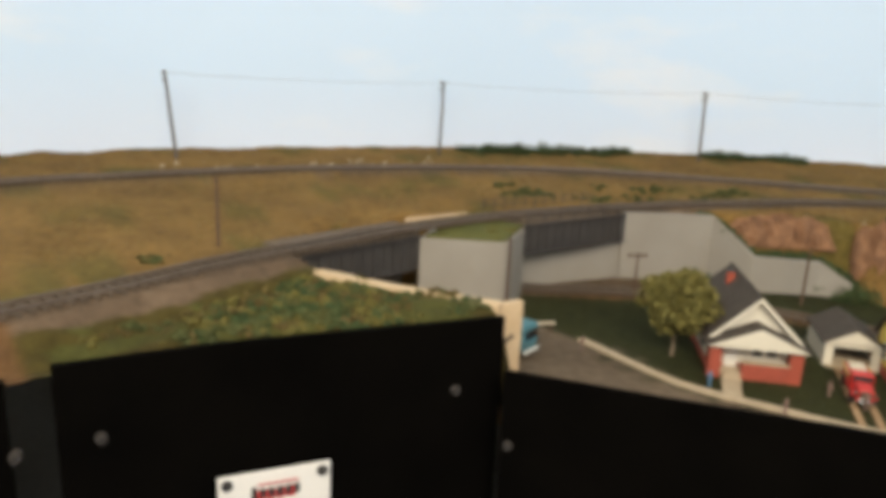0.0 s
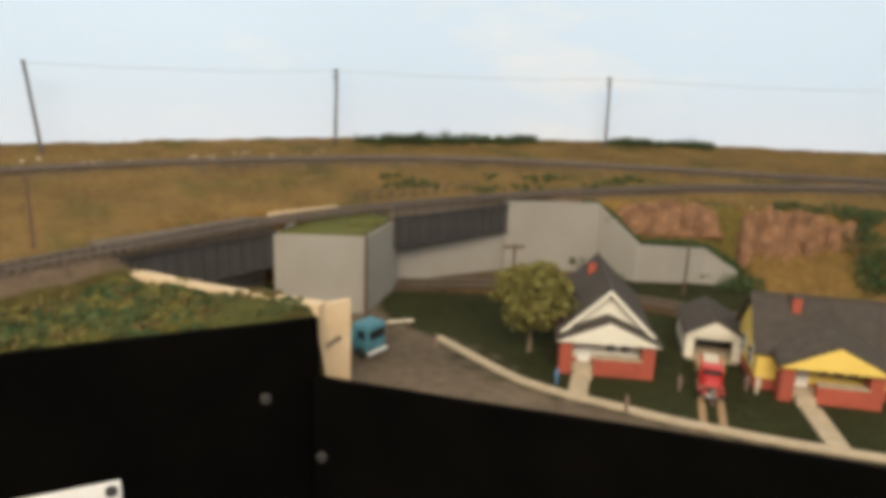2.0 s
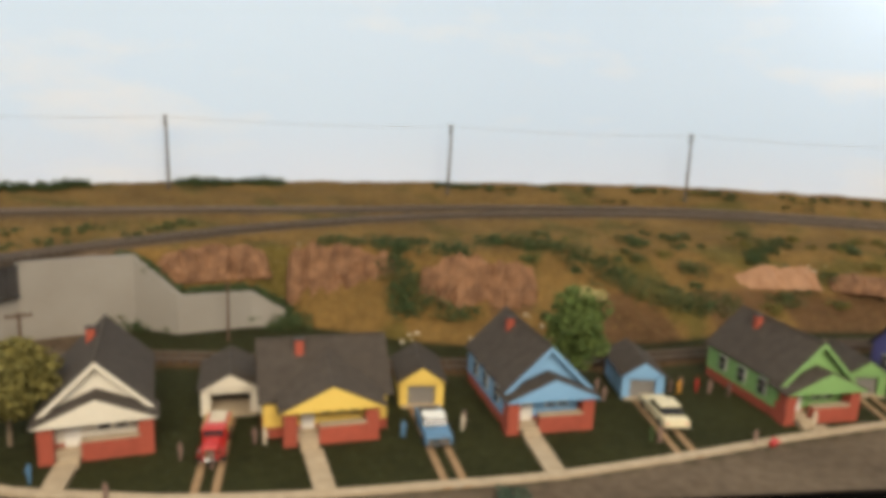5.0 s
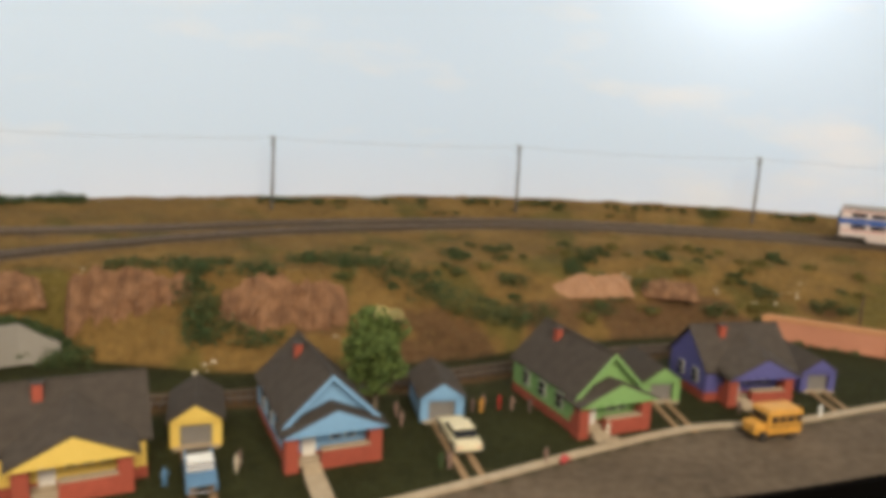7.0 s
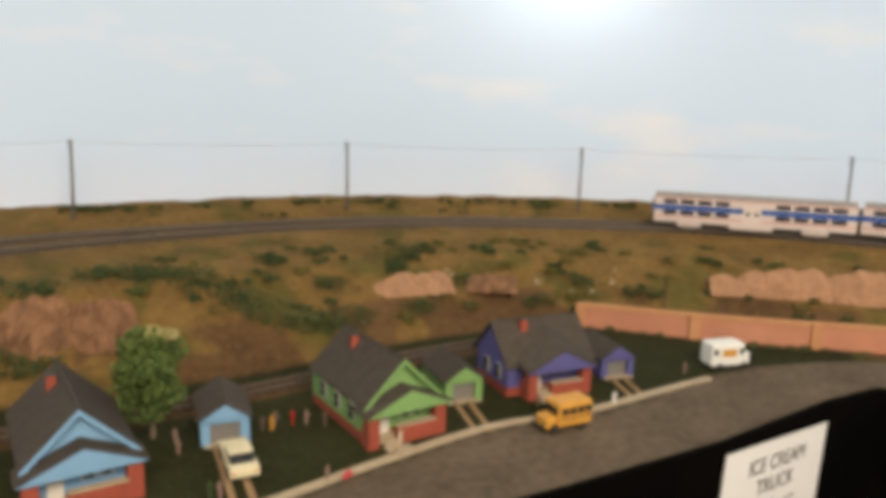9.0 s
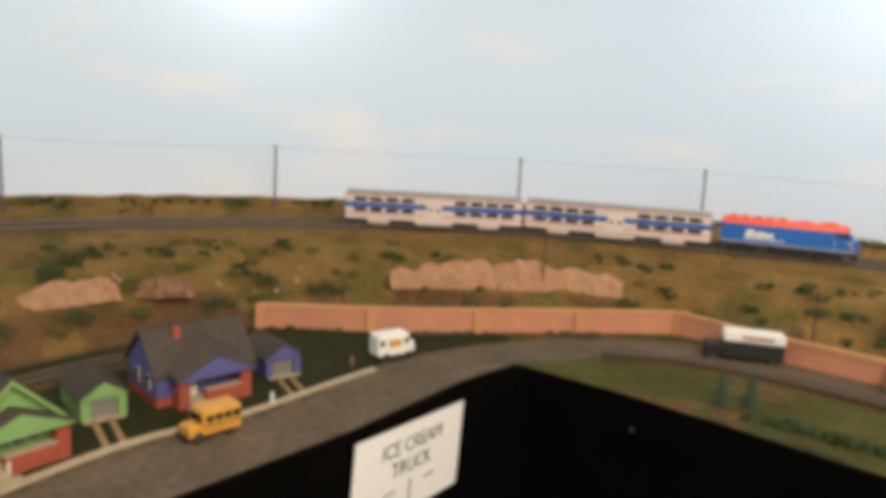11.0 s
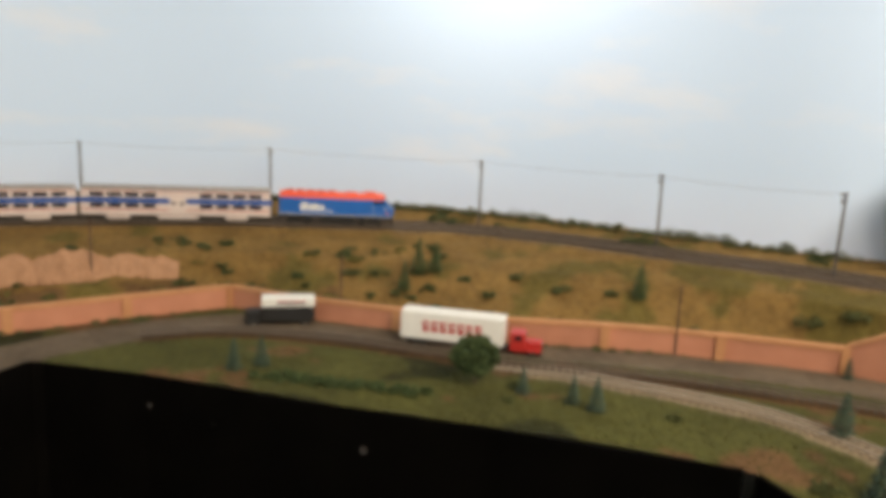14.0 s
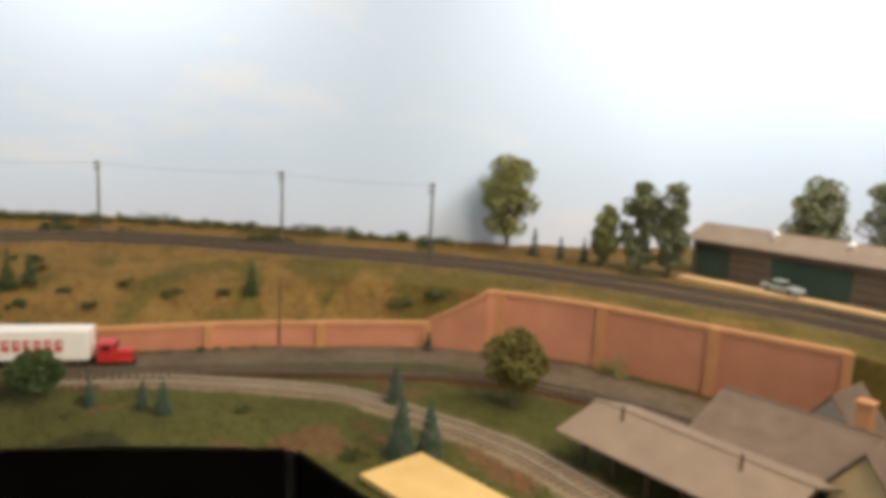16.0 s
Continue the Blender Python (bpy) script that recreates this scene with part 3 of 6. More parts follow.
        V[i, :, 0] = CX + rr * math.cos(radians(th))
        V[i, :, 1] = CY + rr * math.sin(radians(th))
        V[i, :, 2] = zz
    X, Y = V[:, :, 0], V[:, :, 1]
    F = np.broadcast_to(fr, (n, k))
    d1, z1 = near_line(X, Y, RAIL1[::2])
    d2, z2 = near_line(X, Y, RAIL2[::2])
    dk, _ = near_line(X, Y, KERB)
    dl, _ = near_line(X, Y, LOWTRACK[::2])
    ds, zs = near_line(X, Y, SIDING[::2])
    dr, zr = near_line(X, Y, ROADTRACK[::2])
    TH = np.degrees(np.arctan2(Y - CY, X - CX))
    wild = (F > 1.05) | (TH > 103) | (TH < -150)
    for i in range(n):
        for j in range(k):
            x, y = X[i, j], Y[i, j]
            if wild[i, j] or TH[i, j] < 2:
                a = 0.0035 if wild[i, j] else 0.0012
                far = min(1.0, max(0.0, (min(d1[i, j], d2[i, j]) - 0.015) / 0.03))
                V[i, j, 2] += far * (a * noise.noise((x * 22, y * 22, 1.0)) + a * 0.5 * noise.noise((x * 70, y * 70, 3.0)))
                if 1.0 < F[i, j] < 2.2:
                    V[i, j, 2] += 0.004 * noise.noise((x * 45, y * 45, 7.0)) * math.sin(min(1, (F[i, j] - 1) / 1.2) * math.pi)
    for i in range(n):
        if 104.95 < TH[i, 0] < 128:
            for j in range(k):
                if F[i, j] < 1.2 and not inside(X[i, j], Y[i, j], UNDERPASS):
                    V[i, j, 2] = hill_height(X[i, j], Y[i, j]) + 0.0022 * noise.noise((X[i, j] * 60, Y[i, j] * 60, 1.0)) * min(1, F[i, j] * 8)
    # track beds
    for d, z, w in ((d1, z1, 0.020), (d2, z2, 0.020)):
        t = np.clip((d - w) / 0.022, 0, 1)
        m = t < 1
        V[:, :, 2][m] = ((z - 0.0045) * (1 - t) + V[:, :, 2] * t)[m]
    for i in range(n):
        for j in range(k):
            if 0.55 < X[i, j] < 1.07 and 0.09 < Y[i, j] < 0.44 and inside(X[i, j], Y[i, j], UNDERPASS):
                V[i, j, 2] = 0.0
    COL = ((0.185, 0.108, 0.033), (0.026, 0.027, 0.008), (0.115, 0.085, 0.022), (0.115, 0.062, 0.026), (0.120, 0.082, 0.052), (0.124, 0.092, 0.062), (0.105, 0.053, 0.021), (0.25, 0.185, 0.12), (0.066, 0.064, 0.016), (0.060, 0.046, 0.012))
    faces = []
    idx = np.arange(n * k).reshape(n, k)
    mats = []
    for i in range(n):
        for j in range(k):
            if i < n - 1 and j < k - 1:
                faces.append((idx[i, j], idx[i, j + 1], idx[i + 1, j + 1], idx[i + 1, j]))
            x, y, f, th = X[i, j], Y[i, j], F[i, j], TH[i, j]
            w = noise.noise((x * 40, y * 40, 5.0))
            b = noise.noise((x * 12, y * 12, 9.0))
            m = 0
            if f >= 1.0:
                m = 2 if b + 0.4 * w > 0.28 else 0
                if th < -25 and f < 3:
                    m = 2 if b + 0.4 * w > -0.05 else 0
                if f < 1.5 and th < 62 and th > -5 and b < 0.1:
                    m = 3
                if min(d1[i, j], d2[i, j]) < 0.024 + 0.004 * w:
                    m = 4
            else:
                if 104 < th < 128:
                    m = (8 if b + w > 0 else 9) if d1[i, j] > 0.032 + 0.008 * w else 4
                elif th >= 128 or th < -150:
                    m = 3
                elif inside(x, y, UNDERPASS) and y > 0.345 + 0.1 * (x - 0.85):
                    m = 4
                elif th > 14:
                    # the town: street before the kerb, lawn behind it
                    kk = KERB[int(np.argmin([(p[0] - x) ** 2 + (p[1] - y) ** 2 for p in KERB[::4]])) * 4]
                    front = math.hypot(x - CX, y - CY) < math.hypot(kk[0] - CX, kk[1] - CY)
                    if x < 0.865:
                        front = not inside(x, y, WEST_LAWN)
                    m = 5 if front or near_road(x, y) else 1
                    if dl[i, j] < 0.022 + 0.005 * w and not front:
                        m = 3
                    if front and f < 0.05 + 0.03 * w:
                        m = 6
                else:
                    road = near_road(x, y)
                    m = 5 if road else 8
                    if dr[i, j] < 0.020 + 0.003 * w and not road:
                        m = 3
                    if ds[i, j] < 0.021 + 0.003 * w and y < -0.88:
                        m = 7
                    if m == 8 and b + 0.5 * w < -0.35:
                        m = 3
                    if m == 8 and f < 0.75 and y > -0.9:
                        m = 1 if b > 0.25 else 8
            mats.append(m)
    me = bpy.data.meshes.new("ground")
    me.from_pydata(V.reshape(-1, 3).tolist(), [], faces)
    me.materials.append(M["ground"])
    C = np.array([COL[m] for m in mats]).reshape(n, k, 3)
    soft = C.copy()
    soft[1:-1, 1:-1] = (2 * C[1:-1, 1:-1] + C[:-2, 1:-1] + C[2:, 1:-1] + C[1:-1, :-2] + C[1:-1, 2:]) / 6
    attr = me.color_attributes.new("surface", "FLOAT_COLOR", "POINT")
    attr.data.foreach_set("color", np.concatenate([soft, np.ones((n, k, 1))], 2).ravel())
    me.shade_smooth()
    me.update()
    return tagged(new("ground", me), "model railway scenery of turf, dirt, ballast and road", "ground", kind="structure")


ROADMID = smooth_line([(1.74, -0.25, 0), (1.86, -0.30, 0), (1.945, -0.385, 0), (2.005, -0.48, 0), (2.025, -0.58, .003), (1.985, -0.71, .008), (1.91, -0.86, .01), (1.845, -1.03, .014), (1.78, -1.16, .016), (1.72, -1.255, .018), (1.63, -1.315, .02), (1.5, -1.36, .02), (1.35, -1.40, .02)], 0.01)


def near_road(x, y):
    return min((p[0] - x) ** 2 + (p[1] - y) ** 2 for p in ROADMID) < 0.047 ** 2


build_ground()
for low_line in (SIDING, ROADTRACK):
    for p in low_line:
        p.z = ground(p.x, p.y) + 0.0048


def ribbon(bm, pts, low, high, thick, out=1.0):
    """An upright slab along a plan line, from low to high (numbers or lists), thick to its outer side."""
    n = len(pts)
    low = low if isinstance(low, (list, tuple)) else [low] * n
    high = high if isinstance(high, (list, tuple)) else [high] * n
    rows = []
    for i, p in enumerate(pts):
        a, b = pts[max(0, i - 1)], pts[min(n - 1, i + 1)]
        d = Vector((b[0] - a[0], b[1] - a[1])).normalized()
        nx, ny = -d.y * thick * out, d.x * thick * out
        rows.append([bm.verts.new(v) for v in ((p[0], p[1], low[i]), (p[0] + nx, p[1] + ny, low[i]), (p[0] + nx, p[1] + ny, high[i]), (p[0], p[1], high[i]))])
    for a, b in zip(rows, rows[1:]):
        for q in range(4):
            bm.faces.new((a[q], a[(q + 1) % 4], b[(q + 1) % 4], b[q]))
    bm.faces.new(rows[0])
    bm.faces.new(rows[-1][::-1])


# backdrop: a curved painted wall behind the whole layout
back = smooth_line([(-0.25, -1.4, 0), (-0.30, -0.5, 0)] + [(x, y, 0) for x, y, z in BACK[1:]] + [(0.6, -2.45, 0)], 0.02)
vs, fs = [], []
for side in (0.0, 0.01):
    o = len(vs)
    for i, p in enumerate(back):
        q = (back[min(len(back) - 1, i + 1)] - back[max(0, i - 1)]).normalized()
        for z in (0.02, 0.3, 0.7, 1.30):
            vs.append((p.x - q.y * side, p.y + q.x * side, z))
    for i in range(len(back) - 1):
        for k in range(3):
            fs.append((o + i * 4 + k, o + i * 4 + 4 + k, o + i * 4 + 5 + k, o + i * 4 + 1 + k))
me = bpy.data.meshes.new("backdrop")
me.from_pydata(vs, [], fs)
me.materials.append(M["sky"])
me.shade_smooth()
tagged(new("backdrop", me), "curved backdrop painted as pale blue sky with soft clouds", "backdrop", kind="structure")
bm = bmesh.new()
box(bm, (1.0, -0.8, -1.11), (4.6, 4.6, 0.02))
tagged(finish("floor", bm, "carpet"), "dark carpet of the layout room", "floor", kind="structure")
bm = bmesh.new()
box(bm, (1.0, -0.8, 1.32), (4.6, 4.6, 0.04))
tagged(finish("ceiling", bm, "plaster"), "pale painted ceiling", "ceiling", kind="structure")
for nm, c, s in (("wall_west", (-1.25, -0.8, 0.1), (0.06, 4.6, 2.4)), ("wall_east", (3.25, -0.8, 0.1), (0.06, 4.6, 2.4)), ("wall_south", (1.0, -3.05, 0.1), (4.44, 0.06, 2.4)), ("wall_north", (1.0, 1.45, 0.1), (4.44, 0.06, 2.4))):
    bm = bmesh.new()
    box(bm, c, s)
    tagged(finish(nm, bm, "plaster"), "plain painted room wall", "wall", kind="structure")

# the black fascia in panels
for a, b in ((0, 3), (3, 6), (7, 17), (17, 22), (22, 26)):
    run = FASCIA[a:b]
    tops = [RIM[a + k] if a + k < len(RIM) else p[2] + 0.0015 for k, p in enumerate(run)]
    bm = bmesh.new()
    ribbon(bm, run, -0.45, tops, 0.005, -1.0)
    tagged(finish("fascia", bm, "fascia"), "matt black hardboard fascia along the layout's front edge", "fascia", kind="structure")
bm = bmesh.new()
ribbon(bm, [FASCIA[16], FASCIA[17]], -0.45, [0.022, 0.018], 0.005, -1.0)
tagged(finish("fascia", bm, "fascia"), "black rounded corner of the fascia", "fascia", kind="structure")


def screw_on_fascia(x, y, z, yaw):
    t = thing("screw", pose(x, y, z, 0, 0, yaw), "round chrome screw head in the black fascia", "screw", "fascia screws")
    rpart("head", (0, 0.003, 0), (0, -0.0022, 0), 0.0040, "girder", t, r2=0.003, n=14)
    bpart("slot", (0, -0.0024, 0), (0.004, 0.0006, 0.0009), "black", t)


for x, y, z, yaw in ((0.734, 0.0705, 0.020, 18.6), (0.774, 0.0545, -0.013, -25.7), (0.527, -0.006, 0.024, 24), (0.489, -0.024, 0.022, 24), (1.80, -0.505, -0.012, -117), (1.765, -0.57, -0.018, -117), (1.689, -0.707, -0.015, -117)):
    screw_on_fascia(x + 0.0055 * math.sin(radians(yaw)), y - 0.0055 * math.cos(radians(yaw)), z, yaw)


# ---- tracks ----
def track(name, line, gauge, label, spacing, steel="rail", wood="tie"):
    t = thing(name, pose(0, 0, 0), label, "track", kind="structure")
    for side in (-1, 1):
        pts = []
        for i, p in enumerate(line[::4]):
            a, b = line[max(0, i * 4 - 2)], line[min(len(line) - 1, i * 4 + 2)]
            d = (b - a).normalized()
            pts.append((p[0] - d.y * side * gauge / 2, p[1] + d.x * side * gauge / 2, p[2]))
        bm = bmesh.new()
        ribbon(bm, pts, [p[2] - 0.0022 for p in pts], [p[2] for p in pts], 0.0011)
        part("rail", bm, steel, t)
    bm = bmesh.new()
    for i in range(1, len(line) - 1, spacing):
        d = line[i + 1] - line[i - 1]
        box(bm, (line[i][0], line[i][1], line[i][2] - 0.0032), (0.0028, gauge * 1.75, 0.002), math.atan2(d.y, d.x))
    ob = part("ties", bm, wood, t, "weathered wooden ties")
    ob["kind"] = "stuff"


track("railway_track", RAIL1, 0.0165, "main line track with steel rails on brown ballast", 2)
track("railway_track", RAIL2, 0.0165, "second main line track at the back of the field", 2)
track("railway_track", SIDING[60:], 0.0165, "siding curving through the lawn on pale ballast", 2, "palerail", "paletie")
track("railway_track", [p + Vector((0, 0, 0.003)) for p in LOWTRACK], 0.0165, "low track in the cutting behind the houses", 2)
track("railway_track", [p + Vector((0, 0, 0.003)) for p in ROADTRACK], 0.0165, "track beside the road on dark dirt", 2)


# ---- kerb and paths ----
kerb = thing("kerb", pose(0, 0, 0), "pale concrete kerb along the street", "kerb", kind="structure")
step = 9
for i in range(0, len(KERB) - step, step):
    bm = bmesh.new()
    pts = [tuple(p) for p in KERB[i:i + step + 1:3]]
    ribbon(bm, pts, -0.002, 0.0022, 0.0075)
    part("kerb_stone", bm, "kerb", kerb)


# ---- concrete walls, bridges ----
def solid(name, outline, z0, z1, material, label, category="wall", tops=None):
    """An upright block on a plan outline."""
    bm = bmesh.new()
    tops = tops or [z1] * len(outline)
    A = [bm.verts.new((x, y, z0)) for x, y in outline]
    B = [bm.verts.new((x, y, z)) for (x, y), z in zip(outline, tops)]
    bm.faces.new(A[::-1])
    bm.faces.new(B)
    for i in range(len(A)):
        j = (i + 1) % len(A)
        bm.faces.new((A[i], A[j], B[j], B[i]))
    return tagged(finish(name, bm, material), label, category, kind="structure")


solid("bridge_pier", [(0.716, 0.288), (0.800, 0.276), (0.829, 0.346), (0.835, 0.385), (0.74, 0.37)], -0.002, 0.073, "concrete", "grey concrete bridge pier with grass on its top", "pier")
solid("grass_top", [(0.722, 0.291), (0.798, 0.281), (0.825, 0.345), (0.80, 0.350), (0.76, 0.325)], 0.0725, 0.078, "green", "tuft of turf on the bridge pier", "turf", [0.076, 0.075, 0.077, 0.080, 0.081])
solid("abutment_wall", [(0.828, 0.372), (0.957, 0.421), (0.955, 0.445), (0.822, 0.40)], -0.002, 0.0785, "concrete", "grey concrete wall under the girder bridge")
bm = bmesh.new()
ribbon(bm, [(0.957, 0.418), (1.062, 0.413), (1.096, 0.374)], -0.002, [0.080, 0.079, 0.041], 0.008)
tagged(finish("retaining_wall", bm, "concrete"), "smooth grey concrete abutment wall with a sloping wing", "wall", kind="structure")
bm = bmesh.new()
ribbon(bm, [(1.096, 0.374), (1.172, 0.366), (1.203, 0.352)], -0.002, [0.041, 0.039, 0.018], 0.008)
tagged(finish("retaining_wall", bm, "concrete"), "low grey concrete wing wall", "wall", kind="structure")
solid("underpass_wall", [(0.598, 0.262), (0.70, 0.352), (0.692, 0.362), (0.590, 0.272)], -0.002, 0.070, "concrete", "grey concrete wall of the underpass")
# beige stone-topped wall that holds the grassy hill
bm = bmesh.new()
ribbon(bm, [(0.590, 0.190), (0.643, 0.171), (0.688, 0.149), (0.730, 0.130), (0.772, 0.110)], -0.002, [0.074, 0.072, 0.070, 0.0695, 0.0700], 0.011, -1)
tagged(finish("retaining_wall", bm, "beige"), "beige plaster retaining wall of the underpass", "wall", kind="structure")
solid("wall_end", [(0.762, 0.1025), (0.7885, 0.1185), (0.7865, 0.1225), (0.760, 0.109)], -0.03, 0.068, "beige", "beige plaster end face of the retaining wall")
g = thing("wall_sign", pose(0.7765, 0.1112, 0.040, 0, 0, 31), "small dark lettering strip on the beige wall end", "sign")
for k in range(4):
    bpart("bar", (-0.0045 + k * 0.003, -0.0006, 0.0012 * k - 0.002), (0.0018, 0.0008, 0.0035), "ink", g)


def girder(a, b, top, deep, label):
    a, b = Vector((*a, 0)), Vector((*b, 0))
    L, ang = (b - a).length, math.degrees(math.atan2(b.y - a.y, b.x - a.x))
    t = thing("girder_bridge", pose(a.x, a.y, 0, 0, 0, ang), label, "bridge", "girder bridges")
    for y in (0.0, 0.042):
        bpart("web", (L / 2, y, top - deep / 2), (L, 0.002, deep), "girder", t)
        bpart("flange", (L / 2, y, top), (L, 0.006, 0.0014), "girder", t)
        bpart("flange", (L / 2, y, top - deep), (L, 0.006, 0.0014), "girder", t)
        for k in range(int(L / 0.012)):
            bpart("stiffener", (0.006 + k * 0.012, y - 0.0018, top - deep / 2), (0.001, 0.002, deep - 0.002), "girder", t)
    bpart("deck", (L / 2, 0.022, 0.0775), (L, 0.039, 0.0085), "ballast", t, "ballasted deck", taper=0.97)
    for k in range(int(L / 0.022) + 1):
        bpart("post", (0.003 + k * 0.022, -0.001, top + 0.006), (0.0008, 0.0008, 0.012), "girder", t)
    bpart("handrail", (L / 2, -0.001, top + 0.012), (L, 0.0006, 0.0006), "girder", t)
    bpart("handrail", (L / 2, -0.001, top + 0.007), (L, 0.0005, 0.0005), "girder", t)


girder((0.604, 0.192), (0.718, 0.293), 0.0735, 0.031, "dark plate girder bridge over the sunken road")
girder((0.828, 0.343), (0.958, 0.417), 0.0765, 0.030, "dark plate girder bridge between concrete walls")


# ---- pink retaining wall in panels ----
def panel_wall(line, low, high, spacing, label):
    w = thing("panel_wall", pose(0, 0, 0), label, "wall", kind="structure")
    n = max(1, round(sum((Vector(b) - Vector(a)).length for a, b in zip(line, line[1:])) / spacing))
    pts = smooth_line([(x, y, 0) for x, y in line], 0.002)
    idx = [round(i * (len(pts) - 1) / n) for i in range(n + 1)]
    for k, (i, j) in enumerate(zip(idx, idx[1:])):
        a, b = pts[i], pts[j]
        f0, f1 = i / (len(pts) - 1), j / (len(pts) - 1)
        l0, l1 = (low[0] + (low[1] - low[0]) * f for f in (f0, f1))
        h0, h1 = (high[0] + (high[1] - high[0]) * f for f in (f0, f1))
        mid = [tuple(p) for p in pts[i:j:max(1, (j - i) // 4)]] + [tuple(b)]
        q = len(mid) - 1
        lo = [l0 + (l1 - l0) * s / q for s in range(q + 1)]
        hi = [h0 + (h1 - h0) * s / q for s in range(q + 1)]
        bm = bmesh.new()
        ribbon(bm, mid, [v - 0.004 for v in lo], [v - 0.0052 for v in hi], 0.006)
        part("panel", bm, "pink", w)
        bm = bmesh.new()
        mid2 = [(p[0], p[1]) for p in mid]
        ribbon(bm, [(p[0] - (b - a).normalized().y * -0.0015, p[1] - (b - a).normalized().x * 0.0015) for p in mid2], [v - 0.0052 for v in hi], [v for v in hi], 0.009)
        part("cap", bm, "pinkcap", w)
        d = math.atan2(b.y - a.y, b.x - a.x)
        bpart("pilaster", (a.x, a.y, (l0 + h0) / 2 - 0.002), (0.011, 0.009, h0 - l0 + 0.003), "pinkcap", w, rz=d)
    bpart("pilaster", (pts[-1][0], pts[-1][1], (l1 + h1) / 2 - 0.002), (0.009, 0.007, h1 - l1 + 0.003), "pinkcap", w, rz=d)


panel_wall([(1.897, -0.043), (1.956, -0.203), (2.041, -0.378), (2.119, -0.546)], (0.0, 0.0), (0.031, 0.033), 0.125, "low salmon-pink panelled retaining wall with an orange cap")
panel_wall([(2.119, -0.546), (2.025, -0.678), (1.925, -0.868), (1.867, -1.043), (1.762, -1.253)], (0.0, 0.016), (0.033, 0.050), 0.125, "low salmon-pink panelled retaining wall beside the road")
bm = bmesh.new()
ribbon(bm, [(1.762, -1.253), (1.742, -1.272), (1.722, -1.291), (1.708, -1.305), (1.704, -1.322)], 0.010, [0.048, 0.063, 0.079, 0.092, 0.092], 0.007)
wing = tagged(finish("retaining_wall", bm, "pink"), "pink wing wall rising in a slope", "wall", kind="structure")
bm = bmesh.new()
ribbon(bm, [(1.7605, -1.2515), (1.7405, -1.2705), (1.7205, -1.2895), (1.7065, -1.3035), (1.7025, -1.3215)], [0.0485, 0.0635, 0.0795, 0.0925, 0.0925], [0.0525, 0.0675, 0.0835, 0.0965, 0.0965], 0.010)
part("cap", bm, "pinkcap", wing, "orange sloping cap")
panel_wall([(1.704, -1.322), (1.662, -1.353), (1.614, -1.383), (1.560, -1.405), (1.50, -1.426), (1.36, -1.478)], (0.018, 0.02), (0.095, 0.096), 0.12, "tall salmon-pink panelled retaining wall below the main line")


# ---- rock faces ----
def rock_face(line, low, high, material, label, seed, ends=0.22, jag=0.18, relief=1.0):
    pts = smooth_line([(x, y, 0) for x, y in line], 0.0035)
    rows, n = 14, len(pts)
    vs, fs = [], []
    for i, p in enumerate(pts):
        a, b = pts[max(0, i - 1)], pts[min(n - 1, i + 1)]
        d = (b - a).normalized()
        e = max(0.0, math.sin(math.pi * i / (n - 1))) ** ends
        for k in range(rows + 1):
            f = k / rows
            z = low + (high - low) * f * (0.45 + 0.55 * e) * (1 + jag * noise.noise((p.x * 38, p.y * 38, seed)) + 0.12 * noise.noise((p.x * 120, p.y * 120, seed)))
            bulge = 0.004 * math.sin(f * math.pi * 0.85) * e + relief * (0.006 * noise.noise((p.x * 60, p.y * 60 + seed, z * 16)) + 0.0065 * noise.noise((p.x * 170, p.y * 170, z * 45))) + 0.003 * noise.noise((p.x * 420, p.y * 420, z * 200))
            lean = 0.024 * f
            vs.append((p.x + d.y * (bulge - lean), p.y - d.x * (bulge - lean), z))
        vs.append((p.x - d.y * 0.05, p.y + d.x * 0.05, low - 0.01))
    w = rows + 2
    for i in range(n - 1):
        for k in range(w - 1):
            fs.append((i * w + k, (i + 1) * w + k, (i + 1) * w + k + 1, i * w + k + 1))
    me = bpy.data.meshes.new("rock_face")
    me.from_pydata(vs, [], fs)
    me.materials.append(M[material])
    return tagged(new("rock_face", me), label, "rock", "rock faces")


rock_face([(1.085, 0.405), (1.14, 0.403), (1.205, 0.392)], 0.046, 0.081, "rock", "brown plaster rock face above the wing wall", 1.0)
rock_face([(1.212, 0.372), (1.26, 0.352), (1.318, 0.312)], 0.012, 0.083, "rock", "large brown plaster rock face with vertical cracks", 2.0)
rock_face([(1.328, 0.288), (1.37, 0.250), (1.41, 0.225), (1.455, 0.212)], 0.012, 0.076, "rock", "brown plaster rock face beside ivy", 3.0)
rock_face([(1.725, 0.150), (1.77, 0.130), (1.82, 0.095)], 0.034, 0.060, "palerock", "low weathered rock outcrop in the slope", 4.0, 0.55, 0.5, 0.9)
rock_face([(1.83, 0.09), (1.855, 0.062), (1.875, 0.035)], 0.034, 0.055, "rock", "low weathered rock outcrop in the slope", 5.0, 0.55, 0.5, 0.9)
rock_face([(2.035, -0.165), (2.08, -0.25), (2.115, -0.34), (2.14, -0.41), (2.145, -0.475)], 0.036, 0.074, "palerock", "long pale sandy rock ledge above the pink wall", 6.0, 0.75, 0.30, 0.35)


# ---- houses ----
def gable_roof(bm, w, d0, d1, eave, apex, over, thick):
    """Two roof slabs with the ridge along y."""
    s = (apex - eave) / (w / 2)
    for k in (-1, 1):
        x0, z0 = k * (w / 2 + over), eave - over * s
        prism(bm, [(0, apex), (x0, z0), (x0, z0 + thick), (0, apex + thick)], d0, d1)


